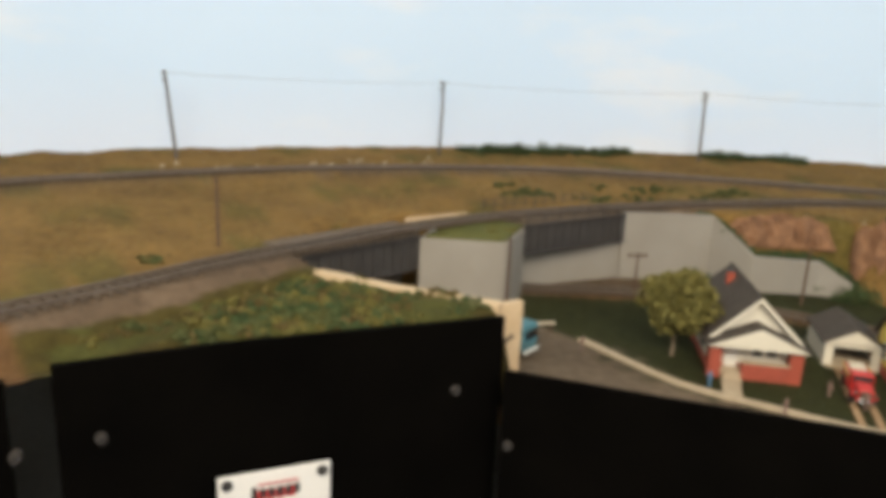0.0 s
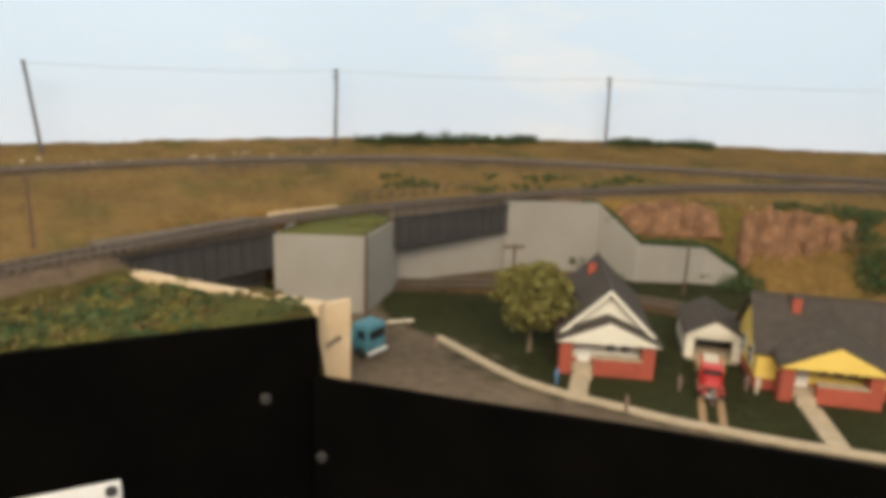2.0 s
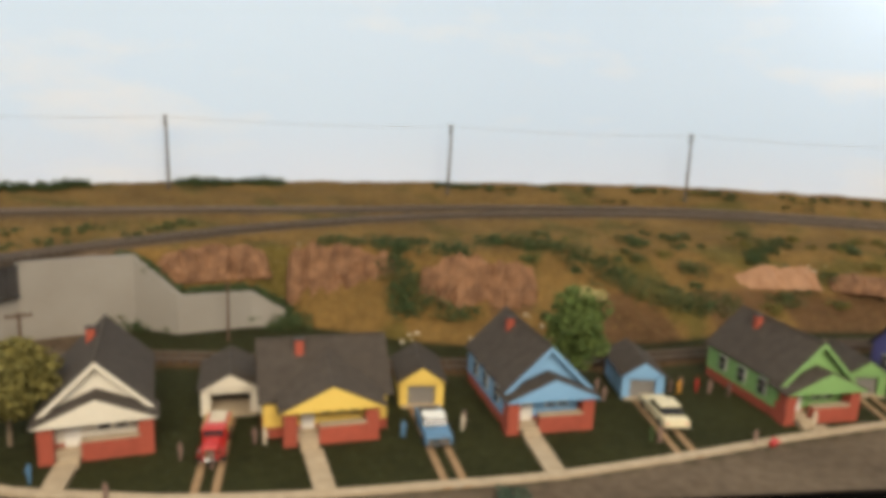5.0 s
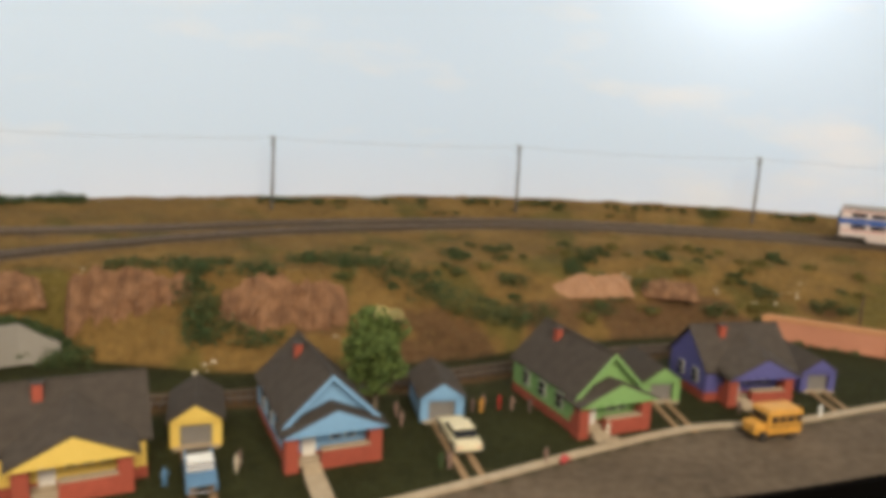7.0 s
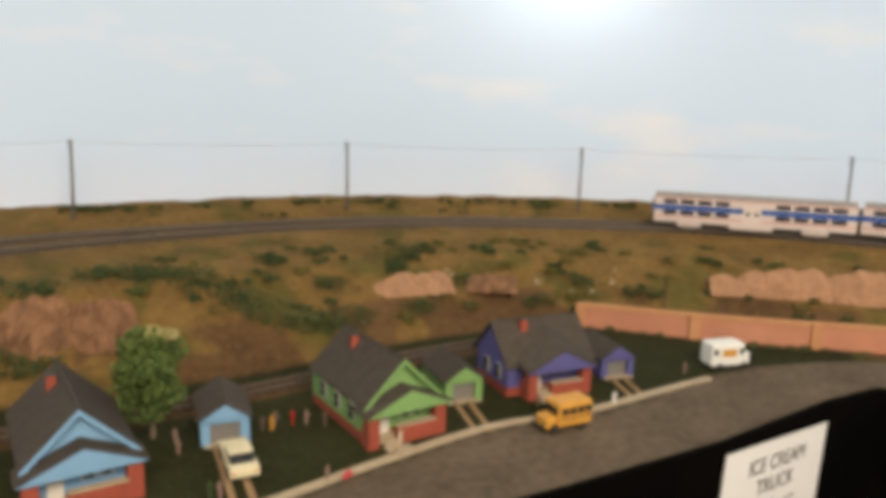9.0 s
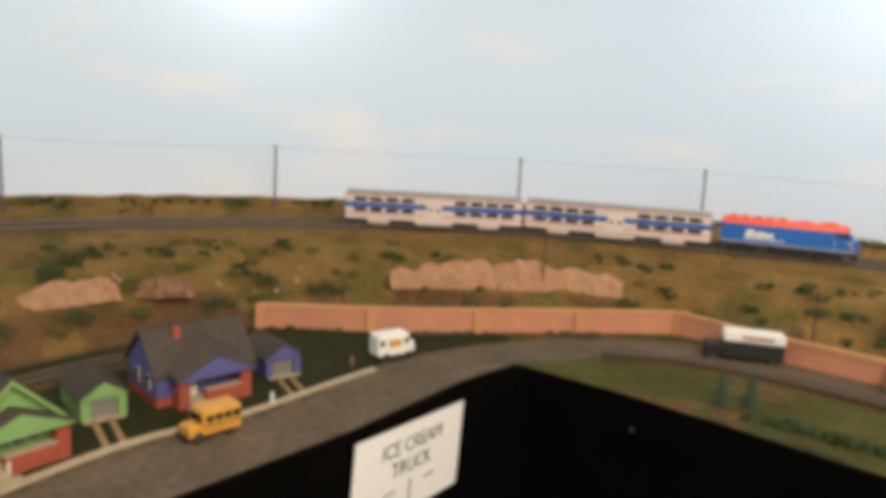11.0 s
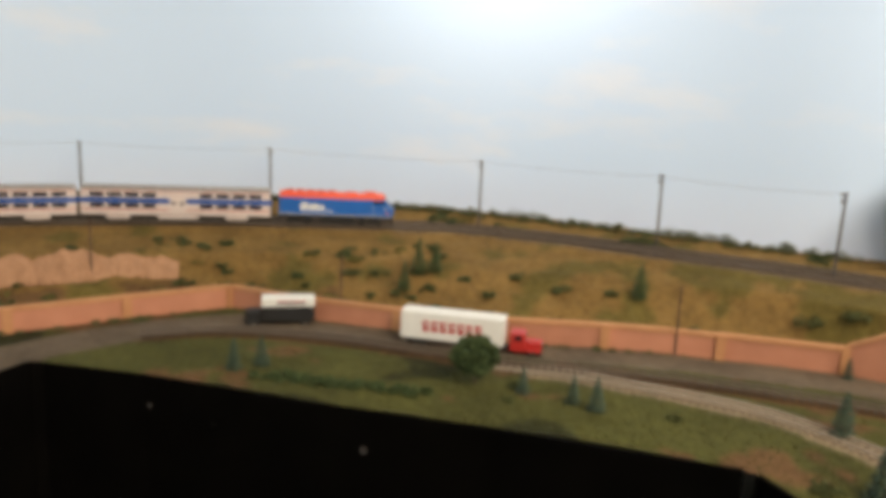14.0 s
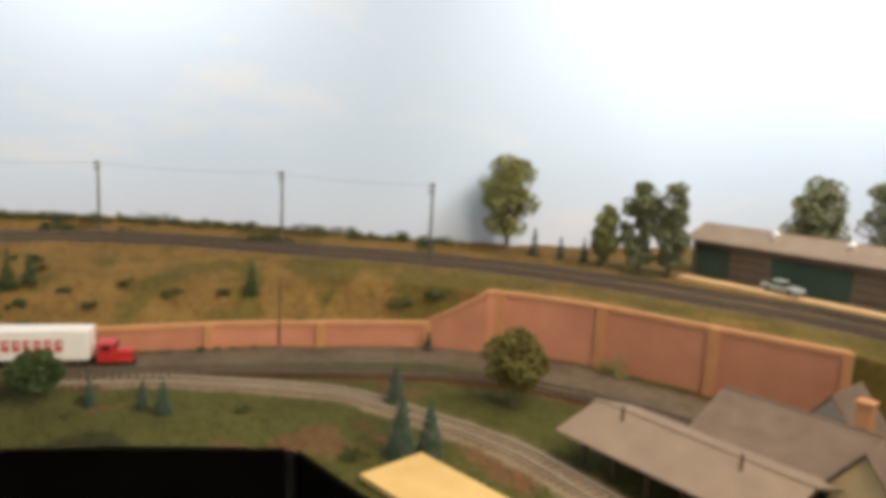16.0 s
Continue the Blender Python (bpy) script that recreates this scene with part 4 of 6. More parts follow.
def window(parent, x, y, z, w, h, across="x"):
    s = (w + 0.0016, 0.001, h + 0.0016) if across == "x" else (0.001, w + 0.0016, h + 0.0016)
    f = bpart("window", (x, y, z), s, "trimw", parent)
    o = 0.0005
    c = (x, y - o, z) if across == "x" else (x - o, y, z)
    s = (w, 0.001, h) if across == "x" else (0.001, w, h)
    bpart("pane", c, s, "glass", f)
    bpart("glazing_bar", (c[0] - (o if across != "x" else 0), c[1] - (o if across == "x" else 0), z), (w, 0.0006, 0.0005) if across == "x" else (0.0006, w, 0.0005), "trimw", f)


def porch(t, w, deep, colour, roof_eave, roof_apex, x0=0.0):
    """Brick porch with corner piers, steps and a gable roof; its front at y = 0."""
    floor_z = 0.006
    bpart("porch_floor", (x0, deep / 2 + 0.003, floor_z / 2), (w - 0.004, deep - 0.006, floor_z), "kerb", t)
    for k in (-1, 1):
        bpart("porch_pier", (x0 + k * (w / 2 - 0.005), 0.005, 0.0135), (0.010, 0.010, 0.028), "brick", t, bevel=0.0004)
        bpart("porch_side", (x0 + k * (w / 2 - 0.003), deep / 2 + 0.003, 0.008), (0.004, deep - 0.008, 0.016), "brick", t)
    stair_x = x0 - w * 0.24
    left = stair_x + 0.0075
    right = x0 + w / 2 - 0.009
    bpart("porch_rail_wall", ((left + right) / 2, 0.003, 0.007), (right - left, 0.005, 0.014), "brick", t)
    bpart("coping", ((left + right) / 2, 0.003, 0.0146), (right - left, 0.0062, 0.0012), "kerb", t)
    for k in range(3):
        bpart("step", (stair_x, -0.0015 - 0.003 * (2 - k), 0.001 + 0.001 * k), (0.013, 0.0032, 0.002 + 0.002 * k), "kerb", t)
    bm = bmesh.new()
    prism(bm, [(x0 - w / 2 - 0.003, roof_eave - 0.002), (x0 + w / 2 + 0.003, roof_eave - 0.002), (x0, roof_apex)], -0.0045, 0.001)
    part("porch_gable", bm, colour, t)
    bpart("beam", (x0, 0.001, roof_eave - 0.0012), (w, 0.004, 0.0028), colour, t)
    bm = bmesh.new()
    s = (roof_apex - roof_eave) / (w / 2)
    for k in (-1, 1):
        a = (x0 + k * (w / 2 + 0.004), roof_eave - 0.004 * s)
        prism(bm, [(x0, roof_apex), a, (a[0], a[1] + 0.0012), (x0, roof_apex + 0.0012)], -0.0048, deep + 0.006)
    part("porch_roof", bm, "roof", t)


def front_house(m, colour, label):
    """A bungalow with its gable to the street."""
    t = thing("house", m, label, "house", "bungalows in the street")
    w, d, p = 0.066, 0.115, 0.014
    eave, apex = 0.034, 0.066
    bpart("foundation", (0, (p + d) / 2, 0.004), (w + 0.001, d - p + 0.001, 0.009), "brick", t)
    bm = bmesh.new()
    prism(bm, [(-w / 2, 0.007), (w / 2, 0.007), (w / 2, eave), (0, apex - 0.001), (-w / 2, eave)], p, d)
    part("wall", bm, colour, t)
    for k in range(7):
        for x in (-w / 2 - 0.0003, w / 2 + 0.0003):
            bpart("siding_board", (x, (p + d) / 2, 0.010 + k * 0.0033), (0.0008, d - p, 0.0026), colour, t)
    bm = bmesh.new()
    gable_roof(bm, w, p - 0.006, d + 0.004, eave, apex, 0.0035, 0.0014)
    part("roof", bm, "roof", t)
    for k in (-1, 1):
        bm = bmesh.new()
        s = (apex - eave) / (w / 2)
        prism(bm, [(0, apex + 0.0014), (k * (w / 2 + 0.0035), eave - 0.0035 * s + 0.0014), (k * (w / 2 + 0.0035), eave - 0.0035 * s - 0.0025), (0, apex - 0.0025)], p - 0.0072, p - 0.006)
        part("bargeboard", bm, colour, t)
    bpart("ridge_cap", (0, (p + d) / 2, apex + 0.0016), (0.0022, d - p + 0.009, 0.001), "roof", t)
    porch(t, w + 0.006, p + 0.002, colour, 0.0300, 0.0455)
    ch = bpart("chimney", (-0.008, d * 0.72, apex - 0.006), (0.0065, 0.006, 0.017), "brick", t, "red brick chimney", 0.0004)
    bpart("chimney_cap", (-0.008, d * 0.72, apex + 0.0030), (0.0075, 0.007, 0.001), "dark", ch)
    bpart("door", (-0.016, p - 0.0006, 0.0155), (0.010, 0.001, 0.019), "trimw", t)
    for k in range(2):
        window(t, 0.004 + k * 0.011, p - 0.0008, 0.020, 0.007, 0.006)
    for k in range(3):
        window(t, -w / 2 - 0.0012, p + 0.020 + k * 0.028, 0.021, 0.009, 0.012, "y")
        window(t, w / 2 + 0.0012, p + 0.020 + k * 0.028, 0.021, 0.009, 0.012, "y")
    return t


def side_house(m, colour, label):
    """A bungalow with its ridge along the street and a gabled porch."""
    t = thing("house", m, label, "house", "bungalows in the street")
    w, d, p = 0.092, 0.080, 0.018
    eave, apex = 0.034, 0.065
    bpart("foundation", (-0.002, (p + d) / 2, 0.004), (w + 0.001, d - p + 0.001, 0.009), "brick", t)
    bm = bmesh.new()
    mid = (p + d) / 2
    prism(bm, [(p, 0.007), (d, 0.007), (d, eave), (mid, apex - 0.001), (p, eave)], -w / 2 - 0.002, w / 2 - 0.002, "x")
    part("wall", bm, colour, t)
    for k in range(7):
        bpart("siding_board", (-0.002, p - 0.0003, 0.010 + k * 0.0033), (w, 0.0008, 0.0026), colour, t)
    bm = bmesh.new()
    s = (apex - eave) / ((d - p) / 2)
    for k in (-1, 1):
        y0 = mid + k * ((d - p) / 2 + 0.005)
        z0 = eave - 0.005 * s
        prism(bm, [(mid, apex), (y0, z0), (y0, z0 + 0.0014), (mid, apex + 0.0014)], -w / 2 - 0.006, w / 2 + 0.002, "x")
    part("roof", bm, "roof", t)
    bpart("ridge_cap", (-0.002, mid, apex + 0.0016), (w + 0.007, 0.0022, 0.001), "roof", t)
    # the porch roof rises back to the main roof
    bm = bmesh.new()
    for k in (-1, 1):
        edge = [(k * 0.039, -0.0052, 0.0285), (0, -0.0052, 0.0462), (0, mid - 0.007, 0.0592), (k * 0.039, p + 0.001, 0.0335)]
        lower = [bm.verts.new(v) for v in edge]
        upper = [bm.verts.new((x, y, z + 0.0016)) for x, y, z in edge]
        bm.faces.new(lower)
        bm.faces.new(upper[::-1])
        for i in range(4):
            bm.faces.new((lower[i], lower[(i + 1) % 4], upper[(i + 1) % 4], upper[i]))
    bmesh.ops.recalc_face_normals(bm, faces=bm.faces)
    part("cross_roof", bm, "roof", t)
    porch(t, 0.070, p + 0.002, colour, 0.0295, 0.046)
    ch = bpart("chimney", (-0.020, mid - 0.008, apex - 0.006), (0.0065, 0.006, 0.017), "brick", t, "red brick chimney", 0.0004)
    bpart("chimney_cap", (-0.020, mid - 0.008, apex + 0.0030), (0.0075, 0.007, 0.001), "dark", ch)
    bpart("door", (-0.016, p - 0.0008, 0.0155), (0.010, 0.001, 0.019), "trimw", t)
    for k in range(3):
        window(t, -0.002 + k * 0.0105, p - 0.0012, 0.020, 0.0065, 0.006)
    for k in range(2):
        window(t, -w / 2 - 0.0032, p + 0.016 + k * 0.024, 0.021, 0.008, 0.012, "y")
    return t


def garage(m, colour, label, w=0.037, d=0.058, half_open=False):
    t = thing("garage", m, label, "garage", "garages in the street")
    eave, apex = 0.022, 0.034
    bm = bmesh.new()
    for k in (-1, 1):
        box(bm, (k * (w / 2 - 0.001), d / 2, eave / 2), (0.002, d, eave))
    box(bm, (0, d - 0.001, eave / 2), (w - 0.004, 0.002, eave))
    part("wall", bm, colour, t)
    for k in (-1, 1):
        bpart("door_post", (k * (w / 2 - 0.0035), -0.0002, 0.0095), (0.007, 0.003, 0.019), colour, t)
    bpart("lintel", (0, -0.0002, 0.0195), (w, 0.003, 0.003), colour, t)
    bm = bmesh.new()
    prism(bm, [(-w / 2, eave), (w / 2, eave), (0, apex)], -0.003, 0.001)
    part("gable", bm, colour, t)
    bm = bmesh.new()
    prism(bm, [(-w / 2, eave), (w / 2, eave), (0, apex)], d - 0.002, d)
    part("gable", bm, colour, t)
    bm = bmesh.new()
    gable_roof(bm, w, -0.004, d + 0.003, eave, apex, 0.003, 0.0013)
    part("roof", bm, "roof", t)
    door = bpart("door", (0, 0.003 if not half_open else 0.030, 0.009), (w - 0.014, 0.001, 0.018), "doorgrey", t, "grey overhead garage door")
    for k in range(4):
        bpart("door_panel", (0, 0.0022 if not half_open else 0.0292, 0.0025 + k * 0.0043), (w - 0.016, 0.0008, 0.0036), "doorgrey", door)
    bpart("slab", (0, d / 2 - 0.004, 0.0005), (w - 0.004, d + 0.004, 0.0012), "kerb", t)
    return t


def at(ax, ay, bx, by):
    """A pose at the middle of a front line from a to b, with y pointing away from the street."""
    return pose((ax + bx) / 2, (ay + by) / 2, 0, 0, 0, math.degrees(math.atan2(by - ay, bx - ax)))


front_house(at(0.949, 0.1395, 1.016, 0.1245), "white", "cream bungalow with grey shingle roof and red brick porch")
side_house(at(1.099, 0.0875, 1.163, 0.068), "yellow", "yellow bungalow with wide grey roof and red brick porch")
front_house(at(1.254, 0.0245, 1.318, 0.002), "blue", "pale blue bungalow with grey shingle roof and red brick porch")
front_house(at(1.470, -0.0725, 1.529, -0.0945), "lime", "lime green bungalow with grey shingle roof and red brick porch")
side_house(at(1.638, -0.118, 1.694, -0.150), "purple", "purple-blue bungalow with brown-grey roof and red brick porch")
garage(at(1.062, 0.169, 1.104, 0.155), "white", "cream one-car garage with its door raised", 0.044, 0.06, True)
garage(at(1.208, 0.113, 1.241, 0.097), "yellow", "yellow one-car garage with a grey door")
garage(at(1.389, 0.036, 1.420, 0.016), "blue", "pale blue one-car garage with a grey door")
garage(at(1.582, -0.059, 1.614, -0.079), "lime", "lime green one-car garage with a grey door")
garage(at(1.741, -0.144, 1.767, -0.163), "purple", "purple one-car garage with a grey door")


def path_strip(name, a, b, w, label):
    a, b = Vector((*a, 0)), Vector((*b, 0))
    d = b - a
    bm = bmesh.new()
    n = max(2, round(d.length / 0.011))
    t = thing(name, pose(a.x, a.y, 0, 0, 0, math.degrees(math.atan2(d.y, d.x))), label, "path", kind="structure")
    for k in range(n):
        L = d.length / n
        bpart("slab", (L * (k + 0.5), 0, 0.0012), (L - 0.0006, w, 0.0030), "kerb", t)


for a, b in (((0.951, 0.100), (0.964, 0.133)), ((1.098, 0.017), (1.113, 0.072)), ((1.243, -0.044), (1.266, 0.010)), ((1.483, -0.099), (1.487, -0.086)), ((1.640, -0.165), (1.650, -0.135))):
    path_strip("front_walk", a, b, 0.014, "pale concrete front walk from kerb to porch")
for a, b in (((1.030, 0.043), (1.078, 0.155)), ((1.178, -0.020), (1.222, 0.100)), ((1.352, -0.070), (1.402, 0.020)), ((1.556, -0.122), (1.596, -0.072)), ((1.715, -0.195), (1.752, -0.158))):
    d = (Vector(b) - Vector(a)).normalized()
    for k in (-1, 1):
        o = Vector((-d.y, d.x)) * 0.0065 * k
        t0, t1 = Vector(a) + o, Vector(b) + o
        bm = bmesh.new()
        ribbon(bm, [tuple(t0), tuple((t0 + t1) / 2), tuple(t1)], -0.001, 0.0014, 0.005)
        tagged(finish("driveway_strip", bm, "drive"), "worn sandy wheel strip of a driveway", "driveway", "driveway strips", kind="structure")


# ---- vehicles: x forward, wheels on z = 0 ----
def wheels(t, xs, y, r, w=0.003):
    for x in xs:
        for k in (-1, 1):
            wheel(t, (x, k * y, r), r, w)


def sedan(m, colour, label, roof=None):
    t = thing("car", m, label, "car")
    L, w = 0.056, 0.021
    bm = bmesh.new()
    prism(bm, [(-L / 2, 0.003), (L / 2, 0.003), (L / 2 + 0.0005, 0.008), (L / 2 - 0.002, 0.0095), (0.008, 0.0105), (-0.016, 0.0105), (-L / 2, 0.0098)], -w / 2, w / 2)
    part("body", bm, colour, t, bevel=0.0006)
    bm = bmesh.new()
    prism(bm, [(-0.019, 0.0103), (0.010, 0.0103), (0.004, 0.0152), (-0.013, 0.0152)], -w / 2 + 0.0016, w / 2 - 0.0016)
    part("cabin_glass", bm, "glass", t)
    bpart("cabin_roof", (-0.0045, 0, 0.0155), (0.017, w - 0.0034, 0.0012), roof or colour, t, bevel=0.0003)
    for k in (-1, 1):
        rpart("headlight", (L / 2 - 0.0005, k * 0.0075, 0.0075), (L / 2 + 0.0009, k * 0.0075, 0.0075), 0.0012, "chrome", t)
        bpart("tail_light", (-L / 2 - 0.0002, k * 0.008, 0.0075), (0.0008, 0.002, 0.0012), "red", t)
    bpart("bumper", (L / 2 + 0.001, 0, 0.0042), (0.0014, w, 0.0016), "chrome", t)
    bpart("bumper", (-L / 2 - 0.001, 0, 0.0042), (0.0014, w, 0.0016), "chrome", t)
    wheels(t, (-0.017, 0.017), w / 2 - 0.001, 0.0037)
    return t


def pickup(m, colour, label):
    t = thing("pickup_truck", m, label, "truck")
    w = 0.022
    bm = bmesh.new()
    prism(bm, [(-0.029, 0.004), (0.029, 0.004), (0.029, 0.0115), (0.010, 0.0125), (-0.029, 0.0125)], -w / 2, w / 2)
    part("body", bm, colour, t, bevel=0.0005)
    bm = bmesh.new()
    prism(bm, [(-0.006, 0.0123), (0.011, 0.0123), (0.007, 0.018), (-0.005, 0.018)], -w / 2 + 0.0014, w / 2 - 0.0014)
    part("cab_glass", bm, "glass", t)
    bpart("cab_roof", (0.001, 0, 0.0184), (0.013, w - 0.003, 0.0012), "plainwhite", t, "white cab roof")
    bpart("bed", (-0.0175, 0, 0.0122), (0.020, w - 0.004, 0.0012), "dark", t)
    bpart("grille", (0.0293, 0, 0.008), (0.0008, w - 0.004, 0.004), "chrome", t)
    bpart("bumper", (0.0300, 0, 0.0045), (0.0014, w, 0.002), "chrome", t)
    wheels(t, (-0.018, 0.018), w / 2 - 0.001, 0.0042)
    return t


def fire_truck(m):
    t = thing("fire_truck", m, "old red fire truck with ladders on its bed", "truck")
    bpart("hood", (0.021, 0, 0.0115), (0.022, 0.013, 0.012), "red", t, bevel=0.001)
    bpart("grille", (0.0325, 0, 0.011), (0.001, 0.009, 0.010), "chrome", t)
    bpart("cab", (0.004, 0, 0.015), (0.013, 0.019, 0.018), "red", t, bevel=0.001)
    bpart("windscreen", (0.0108, 0, 0.0195), (0.0008, 0.016, 0.006), "glass", t)
    bpart("bed", (-0.018, 0, 0.012), (0.032, 0.020, 0.013), "red", t, bevel=0.0006)
    for k in (-1, 1):
        bpart("fender", (0.023, k * 0.0085, 0.0095), (0.014, 0.005, 0.003), "red", t, bevel=0.0008)
        rpart("headlight", (0.030, k * 0.0075, 0.013), (0.033, k * 0.0075, 0.013), 0.0018, "chrome", t)
        ladder = bpart("ladder", (-0.016, k * 0.0106, 0.020), (0.034, 0.0008, 0.0012), "wood", t)
        bpart("ladder_rail", (-0.016, k * 0.0106, 0.0165), (0.034, 0.0008, 0.0012), "wood", ladder)
    bpart("hose_bed", (-0.018, 0, 0.0195), (0.028, 0.014, 0.003), "litter", t)
    bpart("bumper", (0.0345, 0, 0.006), (0.0014, 0.019, 0.002), "chrome", t)
    wheels(t, (-0.020, 0.022), 0.0095, 0.0055)


def school_bus(m):
    t = thing("bus", m, "short orange-yellow school bus on the street", "bus")
    bpart("body", (-0.005, 0, 0.018), (0.042, 0.026, 0.024), "busyellow", t, bevel=0.0015)
    bpart("hood", (0.022, 0, 0.011), (0.014, 0.020, 0.012), "busyellow", t, bevel=0.0015)
    bpart("roof", (-0.005, 0, 0.0305), (0.040, 0.023, 0.002), "busyellow", t, bevel=0.0008)
    for k in (-1, 1):
        for i in range(4):
            bpart("window", (-0.020 + i * 0.0095, k * 0.0131, 0.0225), (0.0075, 0.0006, 0.007), "glass", t)
        bpart("rub_rail", (-0.005, k * 0.0132, 0.0155), (0.041, 0.0006, 0.001), "black", t)
        rpart("headlight", (0.0285, k * 0.007, 0.011), (0.0297, k * 0.007, 0.011), 0.0016, "chrome", t)
    bpart("windscreen", (0.0163, 0, 0.0225), (0.0006, 0.021, 0.008), "glass", t)
    bpart("bumper", (0.0297, 0, 0.006), (0.0015, 0.024, 0.0025), "black", t)
    wheels(t, (-0.014, 0.019), 0.011, 0.0052)


def ice_cream_van(m):
    t = thing("ice_cream_van", m, "white ice cream van with a yellow side sign", "van")
    bpart("body", (-0.004, 0, 0.0185), (0.044, 0.024, 0.027), "plainwhite", t, bevel=0.002)
    bpart("nose", (0.0215, 0, 0.013), (0.010, 0.022, 0.015), "plainwhite", t, bevel=0.002)
    for k in (-1, 1):
        bpart("sign_panel", (-0.003, k * 0.0122, 0.021), (0.018, 0.0006, 0.009), "busyellow", t, "yellow side sign")
        bpart("side_window", (0.0135, k * 0.0122, 0.0225), (0.006, 0.0006, 0.007), "glass", t)
        bpart("side_window", (-0.021, k * 0.0122, 0.0225), (0.006, 0.0006, 0.006), "glass", t)
        rpart("headlight", (0.0262, k * 0.008, 0.011), (0.0272, k * 0.008, 0.011), 0.0016, "chrome", t)
    bpart("windscreen", (0.0183, 0, 0.0235), (0.0006, 0.019, 0.007), "glass", t)
    bpart("bumper", (0.027, 0, 0.006), (0.0014, 0.022, 0.002), "dark", t)
    wheels(t, (-0.015, 0.017), 0.0105, 0.0048)


def cabover(m):
    t = thing("cabover_truck", m, "turquoise cabover truck parked by the underpass", "truck")
    bpart("cab", (0.008, 0, 0.019), (0.020, 0.026, 0.025), "truckblue", t, bevel=0.0012)
    bpart("roof", (0.008, 0, 0.032), (0.018, 0.023, 0.002), "truckblue", t)
    bpart("windscreen", (0.0183, 0, 0.0235), (0.0006, 0.021, 0.009), "glass", t)
    for k in (-1, 1):
        bpart("side_window", (0.010, k * 0.0131, 0.0235), (0.009, 0.0006, 0.008), "glass", t)
        rpart("headlight", (0.018, k * 0.009, 0.011), (0.0192, k * 0.009, 0.011), 0.0017, "chrome", t)
    bpart("bumper", (0.019, 0, 0.0065), (0.0016, 0.026, 0.003), "plainwhite", t)
    bpart("frame", (-0.016, 0, 0.009), (0.034, 0.009, 0.003), "underframe", t)
    bpart("bed", (-0.017, 0, 0.0125), (0.030, 0.024, 0.004), "truckblue", t)
    wheels(t, (-0.020, 0.009), 0.0115, 0.0056)


def box_truck(m):
    t = thing("box_truck", m, "dark delivery truck with a white-topped box body", "truck")
    bpart("body", (-0.008, 0, 0.018), (0.068, 0.026, 0.020), "black", t, bevel=0.0008)
    bpart("body_top", (-0.008, 0, 0.0335), (0.068, 0.026, 0.0115), "plainwhite", t, "white upper band", 0.0008)
    for k in (-1, 1):
        for i in range(2):
            bpart("lettering_bar", (-0.012, k * 0.0132, 0.035 - i * 0.003), (0.036, 0.0005, 0.0016), "redink" if i == 0 else "ink", t)
    bpart("cab", (0.036, 0, 0.0135), (0.020, 0.023, 0.017), "black", t, bevel=0.0015)
    bpart("windscreen", (0.0425, 0, 0.0185), (0.0060, 0.019, 0.005), "glass", t)
    wheels(t, (-0.030, 0.036), 0.011, 0.0055)


def semi_truck(m):
    """A red tractor with a white van trailer; x forward."""
    t = thing("trailer", m, "white van trailer with red lettering on its side", "trailer", "articulated truck")
    L, w = 0.124, 0.028
    bpart("box", (-L / 2, 0, 0.0285), (L, w, 0.033), "plainwhite", t, bevel=0.0008)
    for k in (-1, 1):
        for i in range(14):
            bpart("side_rib", (-0.006 - i * (L - 0.012) / 13, k * w / 2, 0.0285), (0.0008, 0.0006, 0.031), "plainwhite", t)
        for i in range(7):
            bpart("letter_block", (-0.030 - i * 0.0105, k * (w / 2 + 0.0004), 0.0285), (0.0072, 0.0007, 0.0125), "red", t, "red letter block")
            bpart("letter_gap", (-0.0292 - i * 0.0105, k * (w / 2 + 0.0007), 0.030), (0.0026, 0.0006, 0.0042), "plainwhite", t)
    bpart("frame", (-L / 2, 0, 0.0105), (L * 0.9, 0.010, 0.003), "underframe", t)
    for k in (-1, 1):
        bpart("landing_leg", (-0.034, k * 0.009, 0.006), (0.002, 0.002, 0.010), "underframe", t)
    wheels(t, (-L + 0.012, -L + 0.025), 0.0115, 0.0056)
    c = thing("tractor", m @ pose(0.004, 0, 0), "red conventional truck tractor with chrome grille", "truck", "articulated truck")
    bpart("cab", (0.012, 0, 0.019), (0.018, 0.025, 0.022), "red", c, bevel=0.0012)
    bpart("hood", (0.030, 0, 0.0145), (0.020, 0.018, 0.013), "red", c, bevel=0.0012)
    bpart("windscreen", (0.0213, 0, 0.0245), (0.0006, 0.021, 0.007), "glass", c)
    bpart("grille", (0.0403, 0, 0.0135), (0.0008, 0.013, 0.009), "chrome", c)
    for k in (-1, 1):
        bpart("fender", (0.031, k * 0.0105, 0.010), (0.014, 0.005, 0.003), "red", c, bevel=0.0008)
        bpart("side_window", (0.013, k * 0.0126, 0.0245), (0.008, 0.0006, 0.006), "glass", c)
    bpart("bumper", (0.041, 0, 0.006), (0.0014, 0.025, 0.003), "chrome", c)
    bpart("frame", (0.008, 0, 0.0085), (0.052, 0.009, 0.003), "underframe", c)
    wheels(c, (-0.012, 0.031), 0.0115, 0.0056)


def yaw_of(a, b):
    return math.degrees(math.atan2(b[1] - a[1], b[0] - a[0]))


cabover(pose(0.797, 0.186, 0, 0, 0, -42) @ Matrix.Diagonal((0.85, 0.85, 0.85, 1)))
fire_truck(pose(1.055, 0.108, 0.001, 0, 0, -114) @ Matrix.Diagonal((0.82, 0.82, 0.82, 1)))
